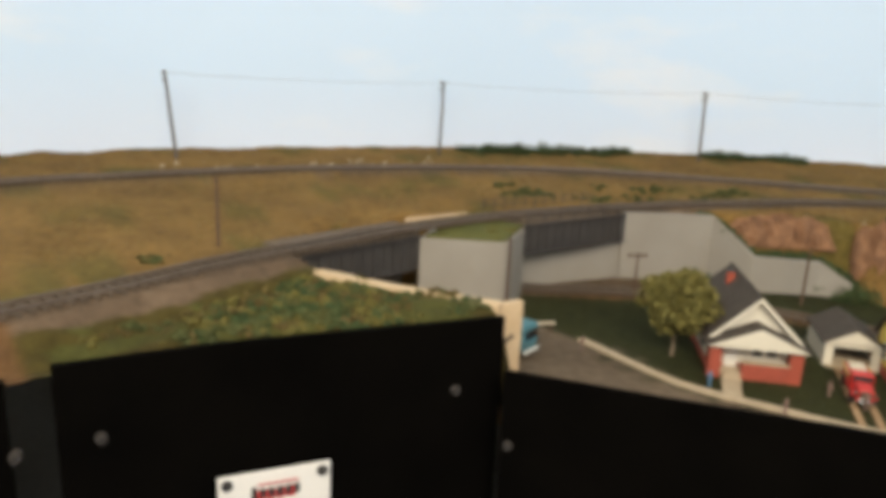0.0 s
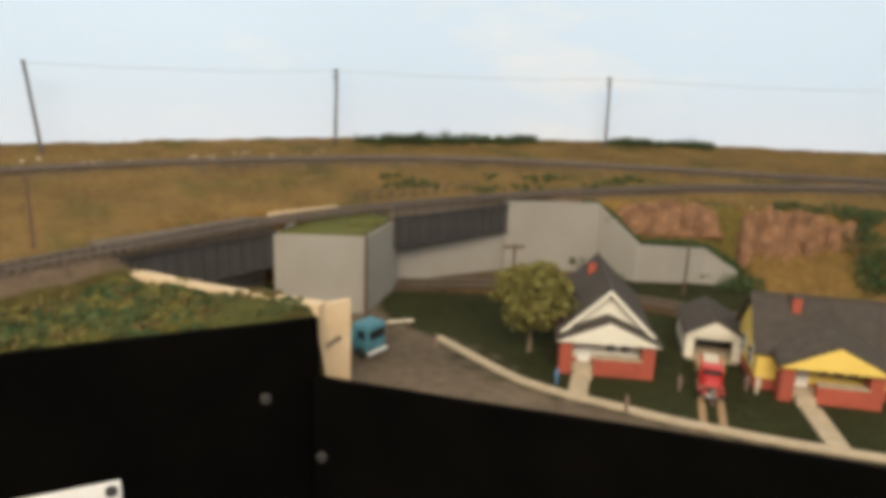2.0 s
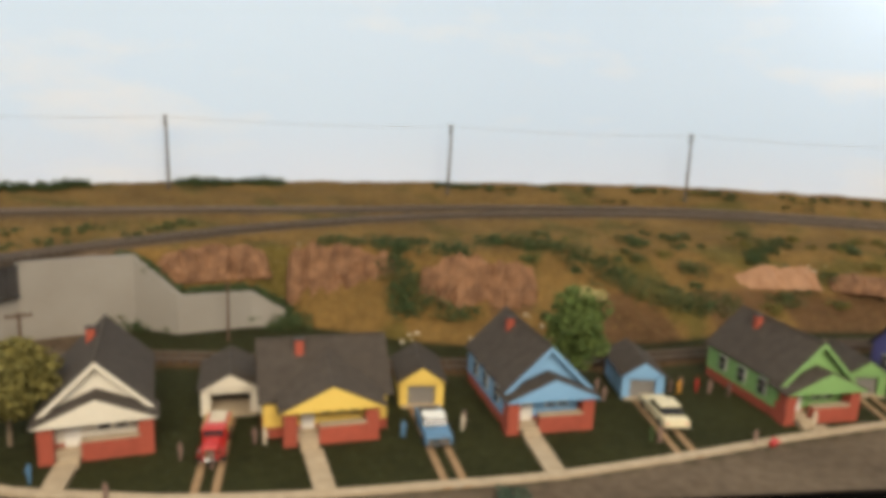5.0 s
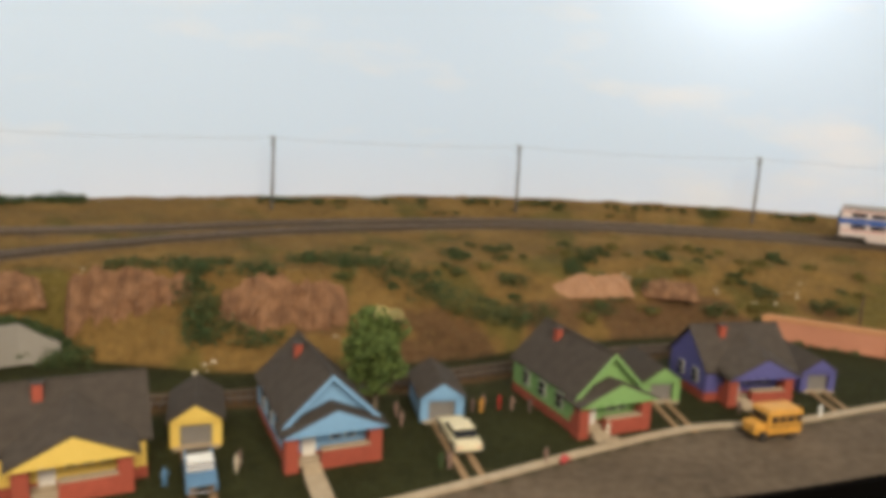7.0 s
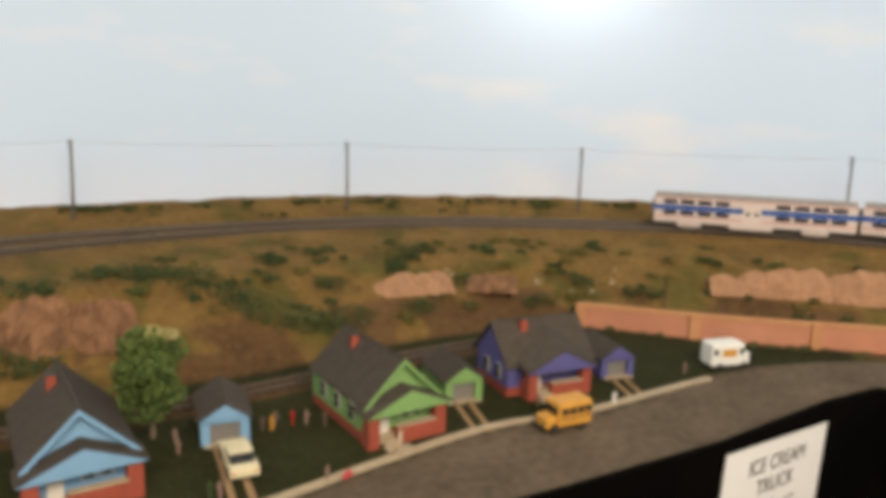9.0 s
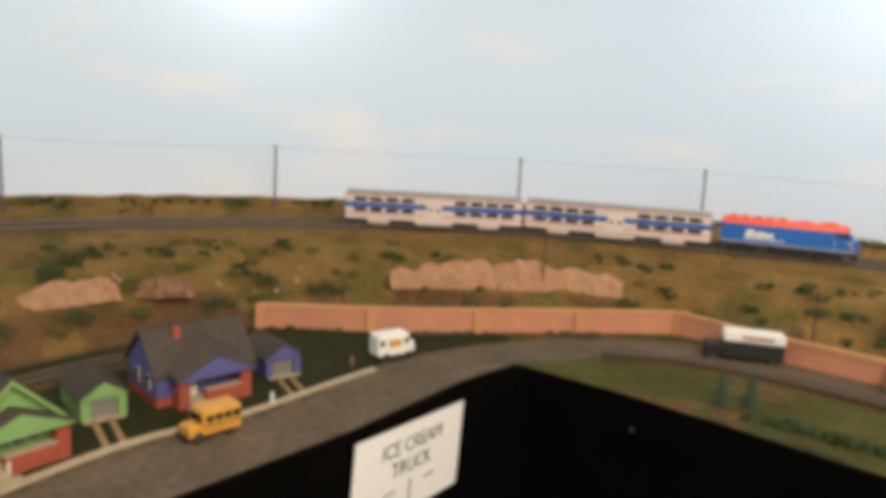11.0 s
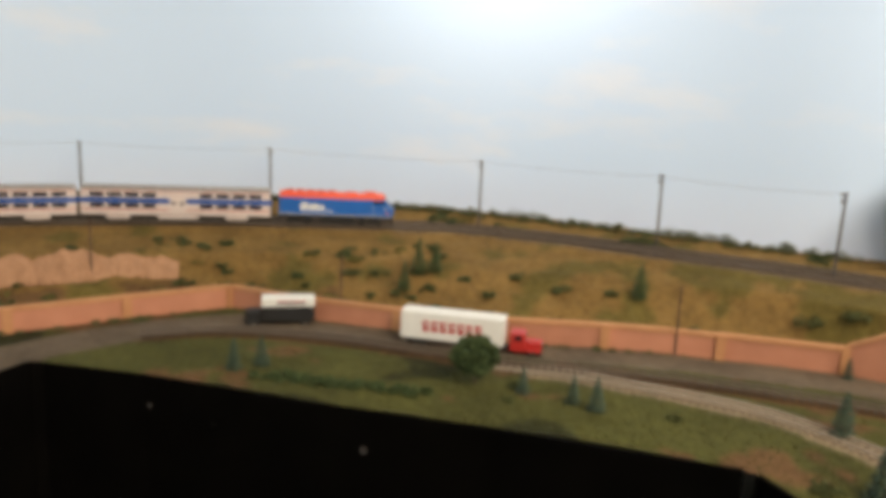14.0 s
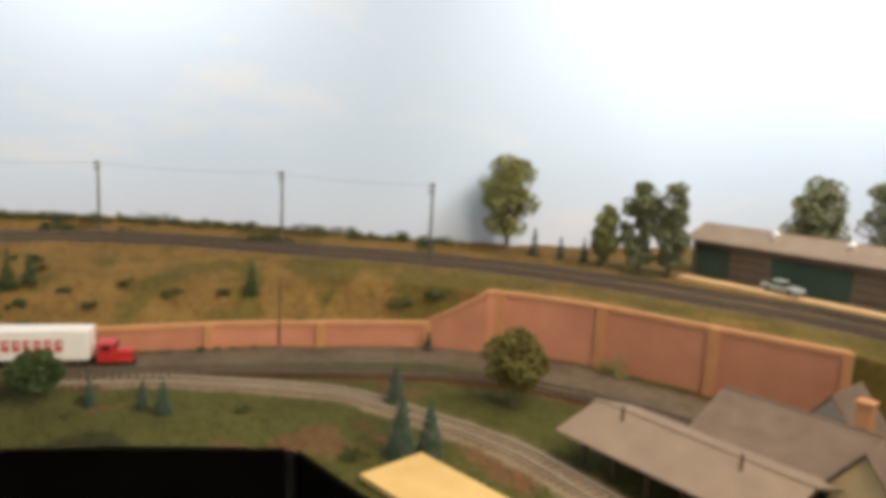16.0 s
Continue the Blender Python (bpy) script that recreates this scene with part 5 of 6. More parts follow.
pickup(pose(1.203, 0.054, 0.001, 0, 0, -112) @ Matrix.Diagonal((0.9, 0.9, 0.9, 1)), "carblue", "blue pickup truck with a white cab roof on the driveway")
sedan(pose(1.387, -0.012, 0.001, 0, 0, 62), "carcream", "long cream sedan parked on the driveway")
school_bus(pose(1.607, -0.168, 0, 0, 0, 153) @ Matrix.Diagonal((0.84, 0.84, 0.84, 1)))
ice_cream_van(pose(1.862, -0.232, 0, 0, 0, -38) @ Matrix.Diagonal((0.92, 0.92, 0.92, 1)))
box_truck(pose(2.02, -0.622, 0.003, 0, 0, 92))
semi_truck(pose(1.870, -0.884, 0.010, 0, 0, yaw_of((1.918, -0.765), (1.866, -0.892))))


# ---- train ----
def on_rail(s0):
    """Place and direction on the main line at a distance from its start."""
    i = min(len(RAIL1) - 2, max(0, int(s0 / 0.004)))
    return RAIL1[i]


S_FRONT = 0.004 * min(range(len(RAIL1)), key=lambda i: (RAIL1[i][0] - 2.292) ** 2 + (RAIL1[i][1] + 0.80) ** 2)


def stand(rear, length):
    a, b = on_rail(rear + length * 0.15), on_rail(rear + length * 0.85)
    c = (a + b) / 2
    return pose(c.x, c.y, c.z, 0, 0, yaw_of(a, b))


def bogie(t, x, n, r=0.0058):
    b = bpart("truck_frame", (x, 0, 0.0075), (0.030 if n == 2 else 0.036, 0.025, 0.006), "underframe", t)
    for i in range(n):
        wx = x + (i - (n - 1) / 2) * 0.029
        for k in (-1, 1):
            rpart("wheel", (wx, k * 0.0085, r), (wx, k * 0.0068, r), r, "underframe", b, n=12)
            bpart("journal", (wx, k * 0.0128, 0.007), (0.005, 0.002, 0.004), "girder", b)


def locomotive(m):
    t = thing("locomotive", m, "blue diesel locomotive with an orange-red roof", "locomotive")
    L, w = 0.196, 0.035
    bpart("frame", (0, 0, 0.0135), (L - 0.006, w - 0.003, 0.005), "underframe", t)
    bm = bmesh.new()
    prism(bm, [(-L / 2 + 0.004, 0.0165), (L / 2 - 0.020, 0.0165), (L / 2 - 0.020, 0.046), (-L / 2 + 0.004, 0.046)], -w / 2, w / 2)
    part("body", bm, "locoblue", t, bevel=0.0006)
    bm = bmesh.new()
    prism(bm, [(-w / 2, 0.0455), (w / 2, 0.0455), (w / 2 - 0.001, 0.0485), (w / 2 - 0.0075, 0.0545), (-w / 2 + 0.0075, 0.0545), (-w / 2 + 0.001, 0.0485)], -L / 2 + 0.004, L / 2 - 0.020, "x")
    part("roof", bm, "locoorange", t, "orange-red roof")
    bm = bmesh.new()
    x0 = L / 2 - 0.0201
    prism(bm, [(x0, 0.0165), (L / 2 - 0.002, 0.0165), (L / 2, 0.030), (L / 2 - 0.009, 0.0365), (L / 2 - 0.0145, 0.046), (x0, 0.046)], -w / 2, w / 2)
    part("nose", bm, "locoblue", t, bevel=0.0006)
    bm = bmesh.new()
    prism(bm, [(x0, 0.0458), (L / 2 - 0.0140, 0.0458), (L / 2 - 0.016, 0.053), (x0, 0.0545)], -w / 2 + 0.003, w / 2 - 0.003)
    part("cab_roof", bm, "locoorange", t)
    for k in (-1, 1):
        bm = bmesh.new()
        a = Vector((L / 2 - 0.0095, k * 0.0075, 0.0375))
        prism(bm, [(L / 2 - 0.0092, 0.0372), (L / 2 - 0.0086, 0.0376), (L / 2 - 0.0135, 0.0452), (L / 2 - 0.0141, 0.0448)], k * 0.002, k * 0.0135)
        part("windscreen", bm, "glass", t)
        for i in range(2):
            bpart("cab_window", (L / 2 - 0.030 + i * 0.0095, k * (w / 2 + 0.0001), 0.041), (0.0075, 0.0008, 0.0065), "glass", t)
        bpart("sill_stripe", (-0.002, k * (w / 2 + 0.0002), 0.0175), (L - 0.008, 0.0006, 0.0012), "trimw", t)
        # slanted white emblem in plain shapes
        bm = bmesh.new()
        for i, (ww, hh) in enumerate(((0.0105, 0.0115), (0.0075, 0.0085), (0.006, 0.010), (0.005, 0.0075), (0.0065, 0.0075))):
            x = -0.058 + (0, 0.0118, 0.0200, 0.0266, 0.0322)[i]
            y0, y1 = sorted((k * w / 2, k * (w / 2 + 0.0005)))
            prism(bm, [(x * 1 - 0.0015, 0.026), (x + ww - 0.0015, 0.026), (x + ww + 0.0012, 0.026 + hh), (x + 0.0012, 0.026 + hh)], y0, y1)
        prism(bm, [(-0.0595, 0.0232), (-0.006, 0.0232), (-0.002, 0.0248), (-0.059, 0.0248)], *sorted((k * w / 2, k * (w / 2 + 0.0005))))
        part("emblem", bm, "plainwhite", t, "slanted white emblem")
        bpart("marking", (L / 2 - 0.014, k * (w / 2 + 0.0002), 0.031), (0.010, 0.0006, 0.0014), "trimw", t)
        bpart("marking", (L / 2 - 0.011, k * (w / 2 + 0.0002), 0.0235), (0.0055, 0.0006, 0.0035), "coachred", t)
        bpart("fuel_tank", (0.004, k * 0.007, 0.0085), (0.056, 0.013, 0.009), "underframe", t, bevel=0.001)
        rpart("headlight", (L / 2 - 0.004, k * 0.003, 0.034), (L / 2 - 0.0015, k * 0.003, 0.034), 0.0017, "chrome", t)
        rpart("grab_rail", (L / 2 - 0.034, k * (w / 2 + 0.0012), 0.018), (L / 2 - 0.034, k * (w / 2 + 0.0012), 0.038), 0.0004, "trimw", t)
    for i in range(5):
        fan = rpart("roof_fan", (-0.078 + i * 0.0175, 0, 0.0543), (-0.078 + i * 0.0175, 0, 0.0575), 0.0068, "locoorange", t, n=16)
        rpart("fan_grille", (-0.078 + i * 0.0175, 0, 0.0574), (-0.078 + i * 0.0175, 0, 0.0577), 0.005, "girder", fan, n=14)
    bpart("exhaust", (0.025, 0, 0.0555), (0.018, 0.008, 0.0025), "locoorange", t)
    bpart("vent_box", (0.057, 0, 0.056), (0.020, 0.016, 0.0035), "locoorange", t, bevel=0.0008)
    bpart("pilot", (L / 2 - 0.003, 0, 0.009), (0.003, 0.030, 0.010), "underframe", t)
    rpart("coupler", (-L / 2 + 0.004, 0, 0.010), (-L / 2 - 0.005, 0, 0.010), 0.0018, "underframe", t)
    bogie(t, -0.062, 2)
    bogie(t, 0.058, 2)


def coach():
    t = thing("passenger_coach", pose(0, 0, 0), "silver double-deck passenger coach with blue and red stripes", "coach", "passenger coaches")
    L, w = 0.294, 0.0355
    prof = [(-w / 2, 0.012), (w / 2, 0.012), (w / 2, 0.050), (w / 2 - 0.002, 0.0535), (-w / 2 + 0.002, 0.0535), (-w / 2, 0.050)]
    bm = bmesh.new()
    prism(bm, prof, -L / 2, L / 2, "x")
    part("body", bm, "silver", t)
    bm = bmesh.new()
    prism(bm, [(-w / 2 + 0.0005, 0.052), (w / 2 - 0.0005, 0.052), (w / 2 - 0.005, 0.0575), (0, 0.059), (-w / 2 + 0.005, 0.0575)], -L / 2 + 0.001, L / 2 - 0.001, "x")
    part("roof", bm, "coachroof", t, "grey roof")
    bpart("underframe", (0, 0, 0.011), (L - 0.01, 0.022, 0.006), "underframe", t)
    for k in (-1, 1):
        y = k * (w / 2 + 0.0002)
        for x, ll in ((-L / 4 - 0.008, L / 2 - 0.018), (L / 4 + 0.008, L / 2 - 0.018)):
            bpart("blue_stripe", (x, y, 0.0350), (ll + 0.008, 0.0006, 0.0084), "coachblue", t)
        bpart("red_stripe", (0, y, 0.0505), (L - 0.002, 0.0006, 0.0012), "coachred", t)
        bpart("red_stripe", (0, y, 0.0205), (L - 0.002, 0.0006, 0.0016), "coachred", t)
        for z in (0.0445, 0.0268):
            for s in (-1, 1):
                for i in range(4):
                    bpart("window", (s * (0.044 + i * 0.0262), y + k * 0.0001, z), (0.0205, 0.0008, 0.0066), "glass", t)
        door = bpart("door", (0, y + k * 0.0001, 0.0255), (0.026, 0.0008, 0.0245), "silver", t, "centre door")
        for s in (-1, 1):
            bpart("door_window", (s * 0.0065, y + k * 0.0005, 0.031), (0.0055, 0.0006, 0.005), "glass", door)
        bpart("skirt", (0, k * (w / 2 - 0.001), 0.010), (0.062, 0.002, 0.008), "silver", t)
        for x in (-0.092, 0.092):
            bpart("truck_side", (x, k * 0.0135, 0.0078), (0.036, 0.002, 0.007), "silver", t, bevel=0.0008)
    bogie(t, -0.092, 2)
    bogie(t, 0.092, 2)
    for s in (-1, 1):
        bpart("diaphragm", (s * (L / 2 + 0.0015), 0, 0.031), (0.003, 0.012, 0.034), "underframe", t)
        rpart("coupler", (s * L / 2, 0, 0.010), (s * (L / 2 + 0.006), 0, 0.010), 0.0018, "underframe", t)
    return t


rear = S_FRONT - 0.196
locomotive(stand(rear, 0.196))
rear -= 0.012 + 0.294
first = coach()
first.matrix_basis = stand(rear, 0.294)
rear -= 0.010 + 0.294
copy_thing(first, stand(rear, 0.294))


# ---- poles and wires ----
def pole(m, height, material, label, arms=2, group="line poles", r=0.0022):
    t = thing("utility_pole", m, label, "utility pole", group)
    rpart("shaft", (0, 0, -0.004), (0, 0, height), r, material, t, r2=r * 0.75, n=8)
    for i in range(arms):
        z = height - 0.004 - i * 0.009
        arm = bpart("crossarm", (0, 0.0018, z), (0.022, 0.0018, 0.0018), material, t)
        for k in (-0.009, -0.004, 0.004, 0.009):
            rpart("insulator", (k, 0.0018, z), (k, 0.0018, z + 0.003), 0.0008, material, arm, n=6)
    return t


POLES = [(0.405, 0.572), (0.757, 0.715), (1.177, 0.745), (1.59, 0.615), (1.963, 0.43), (2.245, 0.135), (2.458, -0.258), (2.47, -0.585), (2.33, -0.957), (2.12, -1.196), (1.905, -1.342)]
tops = []
for i, (x, y) in enumerate(POLES):
    g = ground(x, y)
    top = 0.212 if i else 0.214
    a, b = POLES[max(0, i - 1)], POLES[min(len(POLES) - 1, i + 1)]
    lean = -5.0 if i == 0 else (0.0, 1.2, -0.8, 1.5)[i % 4]
    pole(pose(x, y, g, 0, lean, 0) @ pose(0, 0, 0, 0, 0, yaw_of(a, b) + 90), top - g, "polewood", "dark wooden utility pole with crossarms at the back")
    tops.append(Vector((x + (top - g) * math.sin(radians(lean)), y, top - 0.003)))
for a, b in zip(tops, tops[1:]):
    n = 10
    bm = bmesh.new()
    pts = [a.lerp(b, k / n) - Vector((0, 0, 0.010 * 4 * (k / n) * (1 - k / n) * 0.4)) for k in range(n + 1)]
    for p, q in zip(pts, pts[1:]):
        rod(bm, p, q, 0.00025, n=4)
    tagged(finish("wire", bm, "polewood"), "thin sagging wire between the poles", "wire", "line wires")
for x, y, h, arms in ((0.800, 0.262, 0.082, 0), (1.134, 0.330, 0.062, 0), (0.953, 0.345, 0.050, 1), (0.545, 0.205, 0.058, 0), (2.13, -0.36, 0.085, 0), (1.955, -0.13, 0.06, 0), (2.05, -0.70, 0.075, 0), (1.845, -1.09, 0.085, 0)):
    pole(pose(x, y, ground(x, y)), h, "brownpole", "thin brown wooden pole beside the walls", arms, "brown poles", 0.0016)


# ---- fences by the bridge ----
def fence(a, b, h, label):
    a, b = Vector((*a, ground(*a))), Vector((*b, ground(*b)))
    z = max(a.z, b.z)
    L = (b.xy - a.xy).length
    t = thing("fence", pose(a.x, a.y, z - 0.002, 0, 0, yaw_of(a, b)), label, "fence", "line-side fences")
    n = round(L / 0.014)
    for k in range(n + 1):
        bpart("post", (L * k / n, 0, h / 2), (0.0009, 0.0009, h), "girder", t)
    for zz in (h * 0.5, h):
        bpart("rail", (L / 2, 0, zz), (L, 0.0006, 0.0007), "girder", t)


fence((0.60, 0.262), (0.70, 0.352), 0.013, "thin dark handrail fence behind the bridge")
fence((0.79, 0.40), (0.93, 0.468), 0.013, "thin dark handrail fence behind the bridge")
for o in ((0.535, 0.172, 0.572, 0.212), (0.704, 0.352, 0.771, 0.392), (0.778, 0.424, 0.869, 0.462)):
    bm = bmesh.new()
    ribbon(bm, [o[:2], ((o[0] + o[2]) / 2, (o[1] + o[3]) / 2), o[2:]], 0.066, 0.0785, 0.003)
    tagged(finish("concrete_curb", bm, "beige"), "pale concrete curb along the track behind the bridge", "curb", "bridge curbs", kind="structure")


# ---- plants ----
def leaves(name, centres, radii, per, size, material, seed, flat=0.8):
    """A cloud of small leaves round clump centres, as one mesh."""
    rng = np.random.default_rng(seed)
    V, F = [], []
    for c, r in zip(centres, radii):
        d = rng.normal(size=(per, 3))
        d /= np.linalg.norm(d, axis=1)[:, None]
        p = np.array(c) + d * (r * rng.uniform(0.55, 1.0, per) ** 0.5)[:, None] * np.array((1, 1, flat))
        for q in p:
            u = rng.normal(size=3)
            u /= np.linalg.norm(u)
            v = np.cross(u, rng.normal(size=3))
            v /= np.linalg.norm(v)
            s = size * rng.uniform(0.6, 1.3)
            i = len(V)
            V += [q + u * s, q + v * s * 0.7, q - u * s, q - v * s * 0.7]
            F.append((i, i + 1, i + 2, i + 3))
    me = bpy.data.meshes.new(name)
    me.from_pydata([tuple(v) for v in V], [], F)
    me.materials.append(M[material])
    return new(name, me)


def tree(x, y, h, crown_r, material, label, seed, z=None, base=0.35, leaf=0.0024, clumps=60, stretch=1.0, group="broadleaf trees"):
    rng = random.Random(seed)
    t = thing("tree", pose(x, y, ground(x, y) if z is None else z), label, "tree", group)
    rpart("trunk", (0, 0, -0.003), (0.001, 0, h * 0.75), h * 0.028, "bark", t, r2=h * 0.010)
    bm = bmesh.new()
    cs, rs = [], []
    zc, hh = h * (base + (1 - base) / 2), h * (1 - base) / 2
    for k in range(clumps):
        a, u, v = rng.uniform(0, 6.283), rng.uniform(-0.92, 0.95), rng.uniform(0.35, 0.9)
        rad = crown_r * math.sqrt(max(0.05, 1 - u * u)) * v
        c = (rad * math.cos(a), rad * math.sin(a), zc + hh * u * stretch)
        cs.append(c)
        rs.append(crown_r * rng.uniform(0.28, 0.46))
        if k % 3 == 0:
            rod(bm, (0, 0, max(h * 0.25, c[2] - h * 0.25)), c, h * 0.008, h * 0.003, 5)
    part("limbs", bm, "bark", t)
    crown = leaves("crown", cs, rs, 90, leaf, material, seed)
    crown.parent = t
    return t


def spruce(x, y, h, label, seed, z=None, wide=0.24, material="spruce", group="small spruces"):
    rng = np.random.default_rng(seed)
    t = thing("spruce", pose(x, y, ground(x, y) if z is None else z), label, "tree", group)
    rpart("trunk", (0, 0, -0.002), (0, 0, h * 0.95), h * 0.022, "bark", t, r2=h * 0.006, n=6)
    V, F = [], []
    for lv in range(13):
        f = lv / 12
        z0 = h * (0.10 + 0.88 * f)
        R = h * wide * (1 - f) ** 0.85 * rng.uniform(0.85, 1.12) + h * 0.018
        n = int(16 - 9 * f)
        for k in range(n):
            a = 6.283 * (k + rng.uniform(0, 0.8)) / n + lv
            for s in range(4):
                q = R * (0.35 + 0.65 * (s + 1) / 4) * rng.uniform(0.85, 1.1)
                b = a + rng.uniform(-0.22, 0.22)
                p = np.array((q * math.cos(b), q * math.sin(b), z0 - q * 0.35 + rng.uniform(-0.01, 0.015) * h))
                u = np.array((math.cos(b), math.sin(b), -0.4)) * h * 0.045
                v = np.array((-math.sin(b), math.cos(b), rng.uniform(-0.4, 0.4))) * h * 0.028
                i = len(V)
                V += [p - u, p + v, p + u, p - v]
                F.append((i, i + 1, i + 2, i + 3))
    me = bpy.data.meshes.new("needles")
    me.from_pydata([tuple(v) for v in V], [], F)
    me.materials.append(M[material])
    ob = new("needles", me)
    ob.parent = t
    return t


JOIN = {"horizon bushes": {}, "field scrub": {}, "hill tufts": {}, "wall weeds": {}, "slope scrub": {}, "horizon wood": {}}


def bush(x, y, r, h, material, label, seed, group="scrub bushes", n=9, size=0.0017, z=None, stretch=(1, 0)):
    rng = random.Random(seed)
    cs, rs = [], []
    for k in range(n):
        a, d = rng.uniform(0, 6.283), rng.uniform(0, 1) ** 0.5
        px, py = r * d * math.cos(a), r * d * math.sin(a)
        cs.append((px * stretch[0], py, max(0.0, h * rng.uniform(0.15, 0.7) * (1 - 0.5 * d))))
        rs.append(min(r, h) * rng.uniform(0.35, 0.6))
    if group in JOIN:
        z0 = (ground(x, y) if z is None else z) - 0.001
        own = JOIN[group].setdefault(material, [label, [], []])
        own[1] += [(x + p[0], y + p[1], z0 + p[2]) for p in cs]
        own[2] += rs
        return None
    ob = leaves("bush", cs, rs, 42, size, material, seed)
    ob.matrix_basis = pose(x, y, (ground(x, y) if z is None else z) - 0.001, 0, 0, stretch[1])
    return tagged(ob, label, "bush", group)


tree(0.934, 0.182, 0.070, 0.031, "leafolive", "small dense olive-green tree with a thin pale trunk on the lawn", 11, 0, 0.36)
tree(1.374, 0.078, 0.088, 0.026, "leaf", "bright green tree with pale blossom tips behind the garage", 12, 0, 0.22)
bush(1.380, 0.072, 0.010, 0.016, "creamflower", "pale blossom at the top of the tree", 13, z=0.083)
tree(1.757, -0.822, 0.047, 0.022, "leafdark", "dark rounded tree on the lawn", 14, None, 0.30)
tree(1.540, -1.215, 0.070, 0.030, "leafolive", "olive-green tree beside the station road", 15, None, 0.30)
tree(1.942, -1.516, 0.150, 0.046, "leafpale", "tall pale grey-green tree before the backdrop", 16, None, 0.22, 0.0034)
tree(1.772, -1.566, 0.092, 0.020, "leafpale", "slim yellow-green tree before the backdrop", 17, None, 0.15, 0.003)
tree(1.728, -1.590, 0.130, 0.026, "leafgrey", "tall narrow grey-green tree before the backdrop", 18, None, 0.08, 0.003)
tree(1.690, -1.612, 0.132, 0.025, "leafgrey", "tall narrow grey-green tree before the backdrop", 19, None, 0.08, 0.003)
tree(1.635, -1.885, 0.138, 0.045, "leafgrey", "broad grey-green tree behind the shed", 20, None, 0.2, 0.0034)
tree(1.535, -1.935, 0.155, 0.048, "leafgrey", "broad grey-green tree behind the shed", 21, None, 0.2, 0.0034)
for k, (x, y, h) in enumerate(((1.895, -1.535, 0.045), (1.855, -1.555, 0.036), (1.823, -1.575, 0.038), (1.795, -1.585, 0.038))):
    spruce(x, y, h, "small dark spruce before the backdrop", 30 + k, group="backdrop spruces")
for k, (x, y, h) in enumerate(((1.818, -0.580, 0.034), (1.832, -0.607, 0.034), (1.722, -0.862, 0.028), (1.690, -0.902, 0.028), (1.666, -0.915, 0.034), (1.592, -1.112, 0.042), (1.482, -1.055, 0.051), (1.476, -1.078, 0.046), (1.745, -1.245, 0.025))):
    spruce(x, y, h, "small blue-green spruce on the lawn", 40 + k)
for k, (x, y, h) in enumerate(((2.072, -0.790, 0.042), (2.105, -0.815, 0.054), (2.105, -0.840, 0.044), (1.95, -1.09, 0.048))):
    spruce(x, y, h, "dark green spruce on the grassy bank", 60 + k, material="leafdark", group="bank spruces")
spruce(1.60, -1.395, 0.03, "small green spruce at the foot of the tall wall", 66)
bush(1.565, -1.39, 0.02, 0.03, "leafpale", "pale bush at the foot of the tall wall", 67)

rng = random.Random(5)
# ivy and scrub round the rock faces
for k, (x, y, r, h) in enumerate(((1.088, 0.398, .012, .012), (1.105, 0.392, .012, .012), (1.125, 0.388, .012, .014), (1.150, 0.385, .012, .012), (1.180, 0.378, .012, .012), (1.205, 0.362, .014, .016), (1.22, 0.35, .014, .014), (1.205, 0.345, .012, .012), (1.325, 0.335, .012, .016), (1.328, 0.31, .013, .018), (1.322, 0.295, .013, .016), (1.315, 0.28, .012, .014), (1.34, 0.27, .013, .014), (1.36, 0.245, .013, .013), (1.065, 0.424, .012, .012), (1.04, 0.43, .012, .008), (1.33, 0.37, .018, .012), (1.36, 0.36, .016, .010), (1.29, 0.40, .016, .010), (1.40, 0.32, .014, .01))):
    bush(x, y, r * (1.2 if k < 5 else 1.7), h * 1.45, "leafdark" if k % 3 else "scrub", "dark green ivy and scrub beside the rock face", 70 + k, "ivy clumps", 16)
for k, (x, y, r, h) in enumerate(((1.52, 0.30, .02, .016), (1.55, 0.28, .02, .018), (1.56, 0.25, .022, .02), (1.57, 0.22, .022, .022), (1.59, 0.19, .022, .022), (1.61, 0.165, .022, .022), (1.64, 0.15, .02, .018), (1.67, 0.14, .02, .016), (1.50, 0.33, .02, .014), (1.47, 0.345, .018, .012), (1.69, 0.20, .014, .014), (1.76, 0.11, .014, .014), (1.86, 0.10, .014, .014), (1.90, 0.02, .014, .014), (1.93, -0.04, .014, .012), (1.80, 0.18, .014, .012), (1.98, 0.0, .012, .012), (2.0, -0.08, .014, .012), (1.68, 0.29, .018, .01), (1.75, 0.28, .018, .01), (1.86, 0.21, .016, .01), (1.95, 0.14, .016, .01))):
    bush(x, y, r * 1.35, h * 1.4, "scrub" if k % 3 else "leafdark", "green-brown scrub on the slope", 120 + k, n=14)
for k, p in enumerate(smooth_line([(1.900, -0.032, 0), (1.965, -0.195, 0), (2.05, -0.37, 0), (2.13, -0.545, 0), (2.05, -0.67, 0), (1.95, -0.86, 0), (1.89, -1.04, 0)], 0.034)):
    if rng.random() < 0.7:
        bush(p.x + rng.uniform(0.004, 0.03), p.y + rng.uniform(-0.01, 0.01), rng.uniform(.006, .012), rng.uniform(.006, .011), "scrub", "low scrub above the pink wall", 200 + k)
for k in range(8):
    bush(2.04 + rng.uniform(0, .06), -0.16 - k * 0.04, .009, .009, "scrub", "low scrub round the sandy ledge", 240 + k)
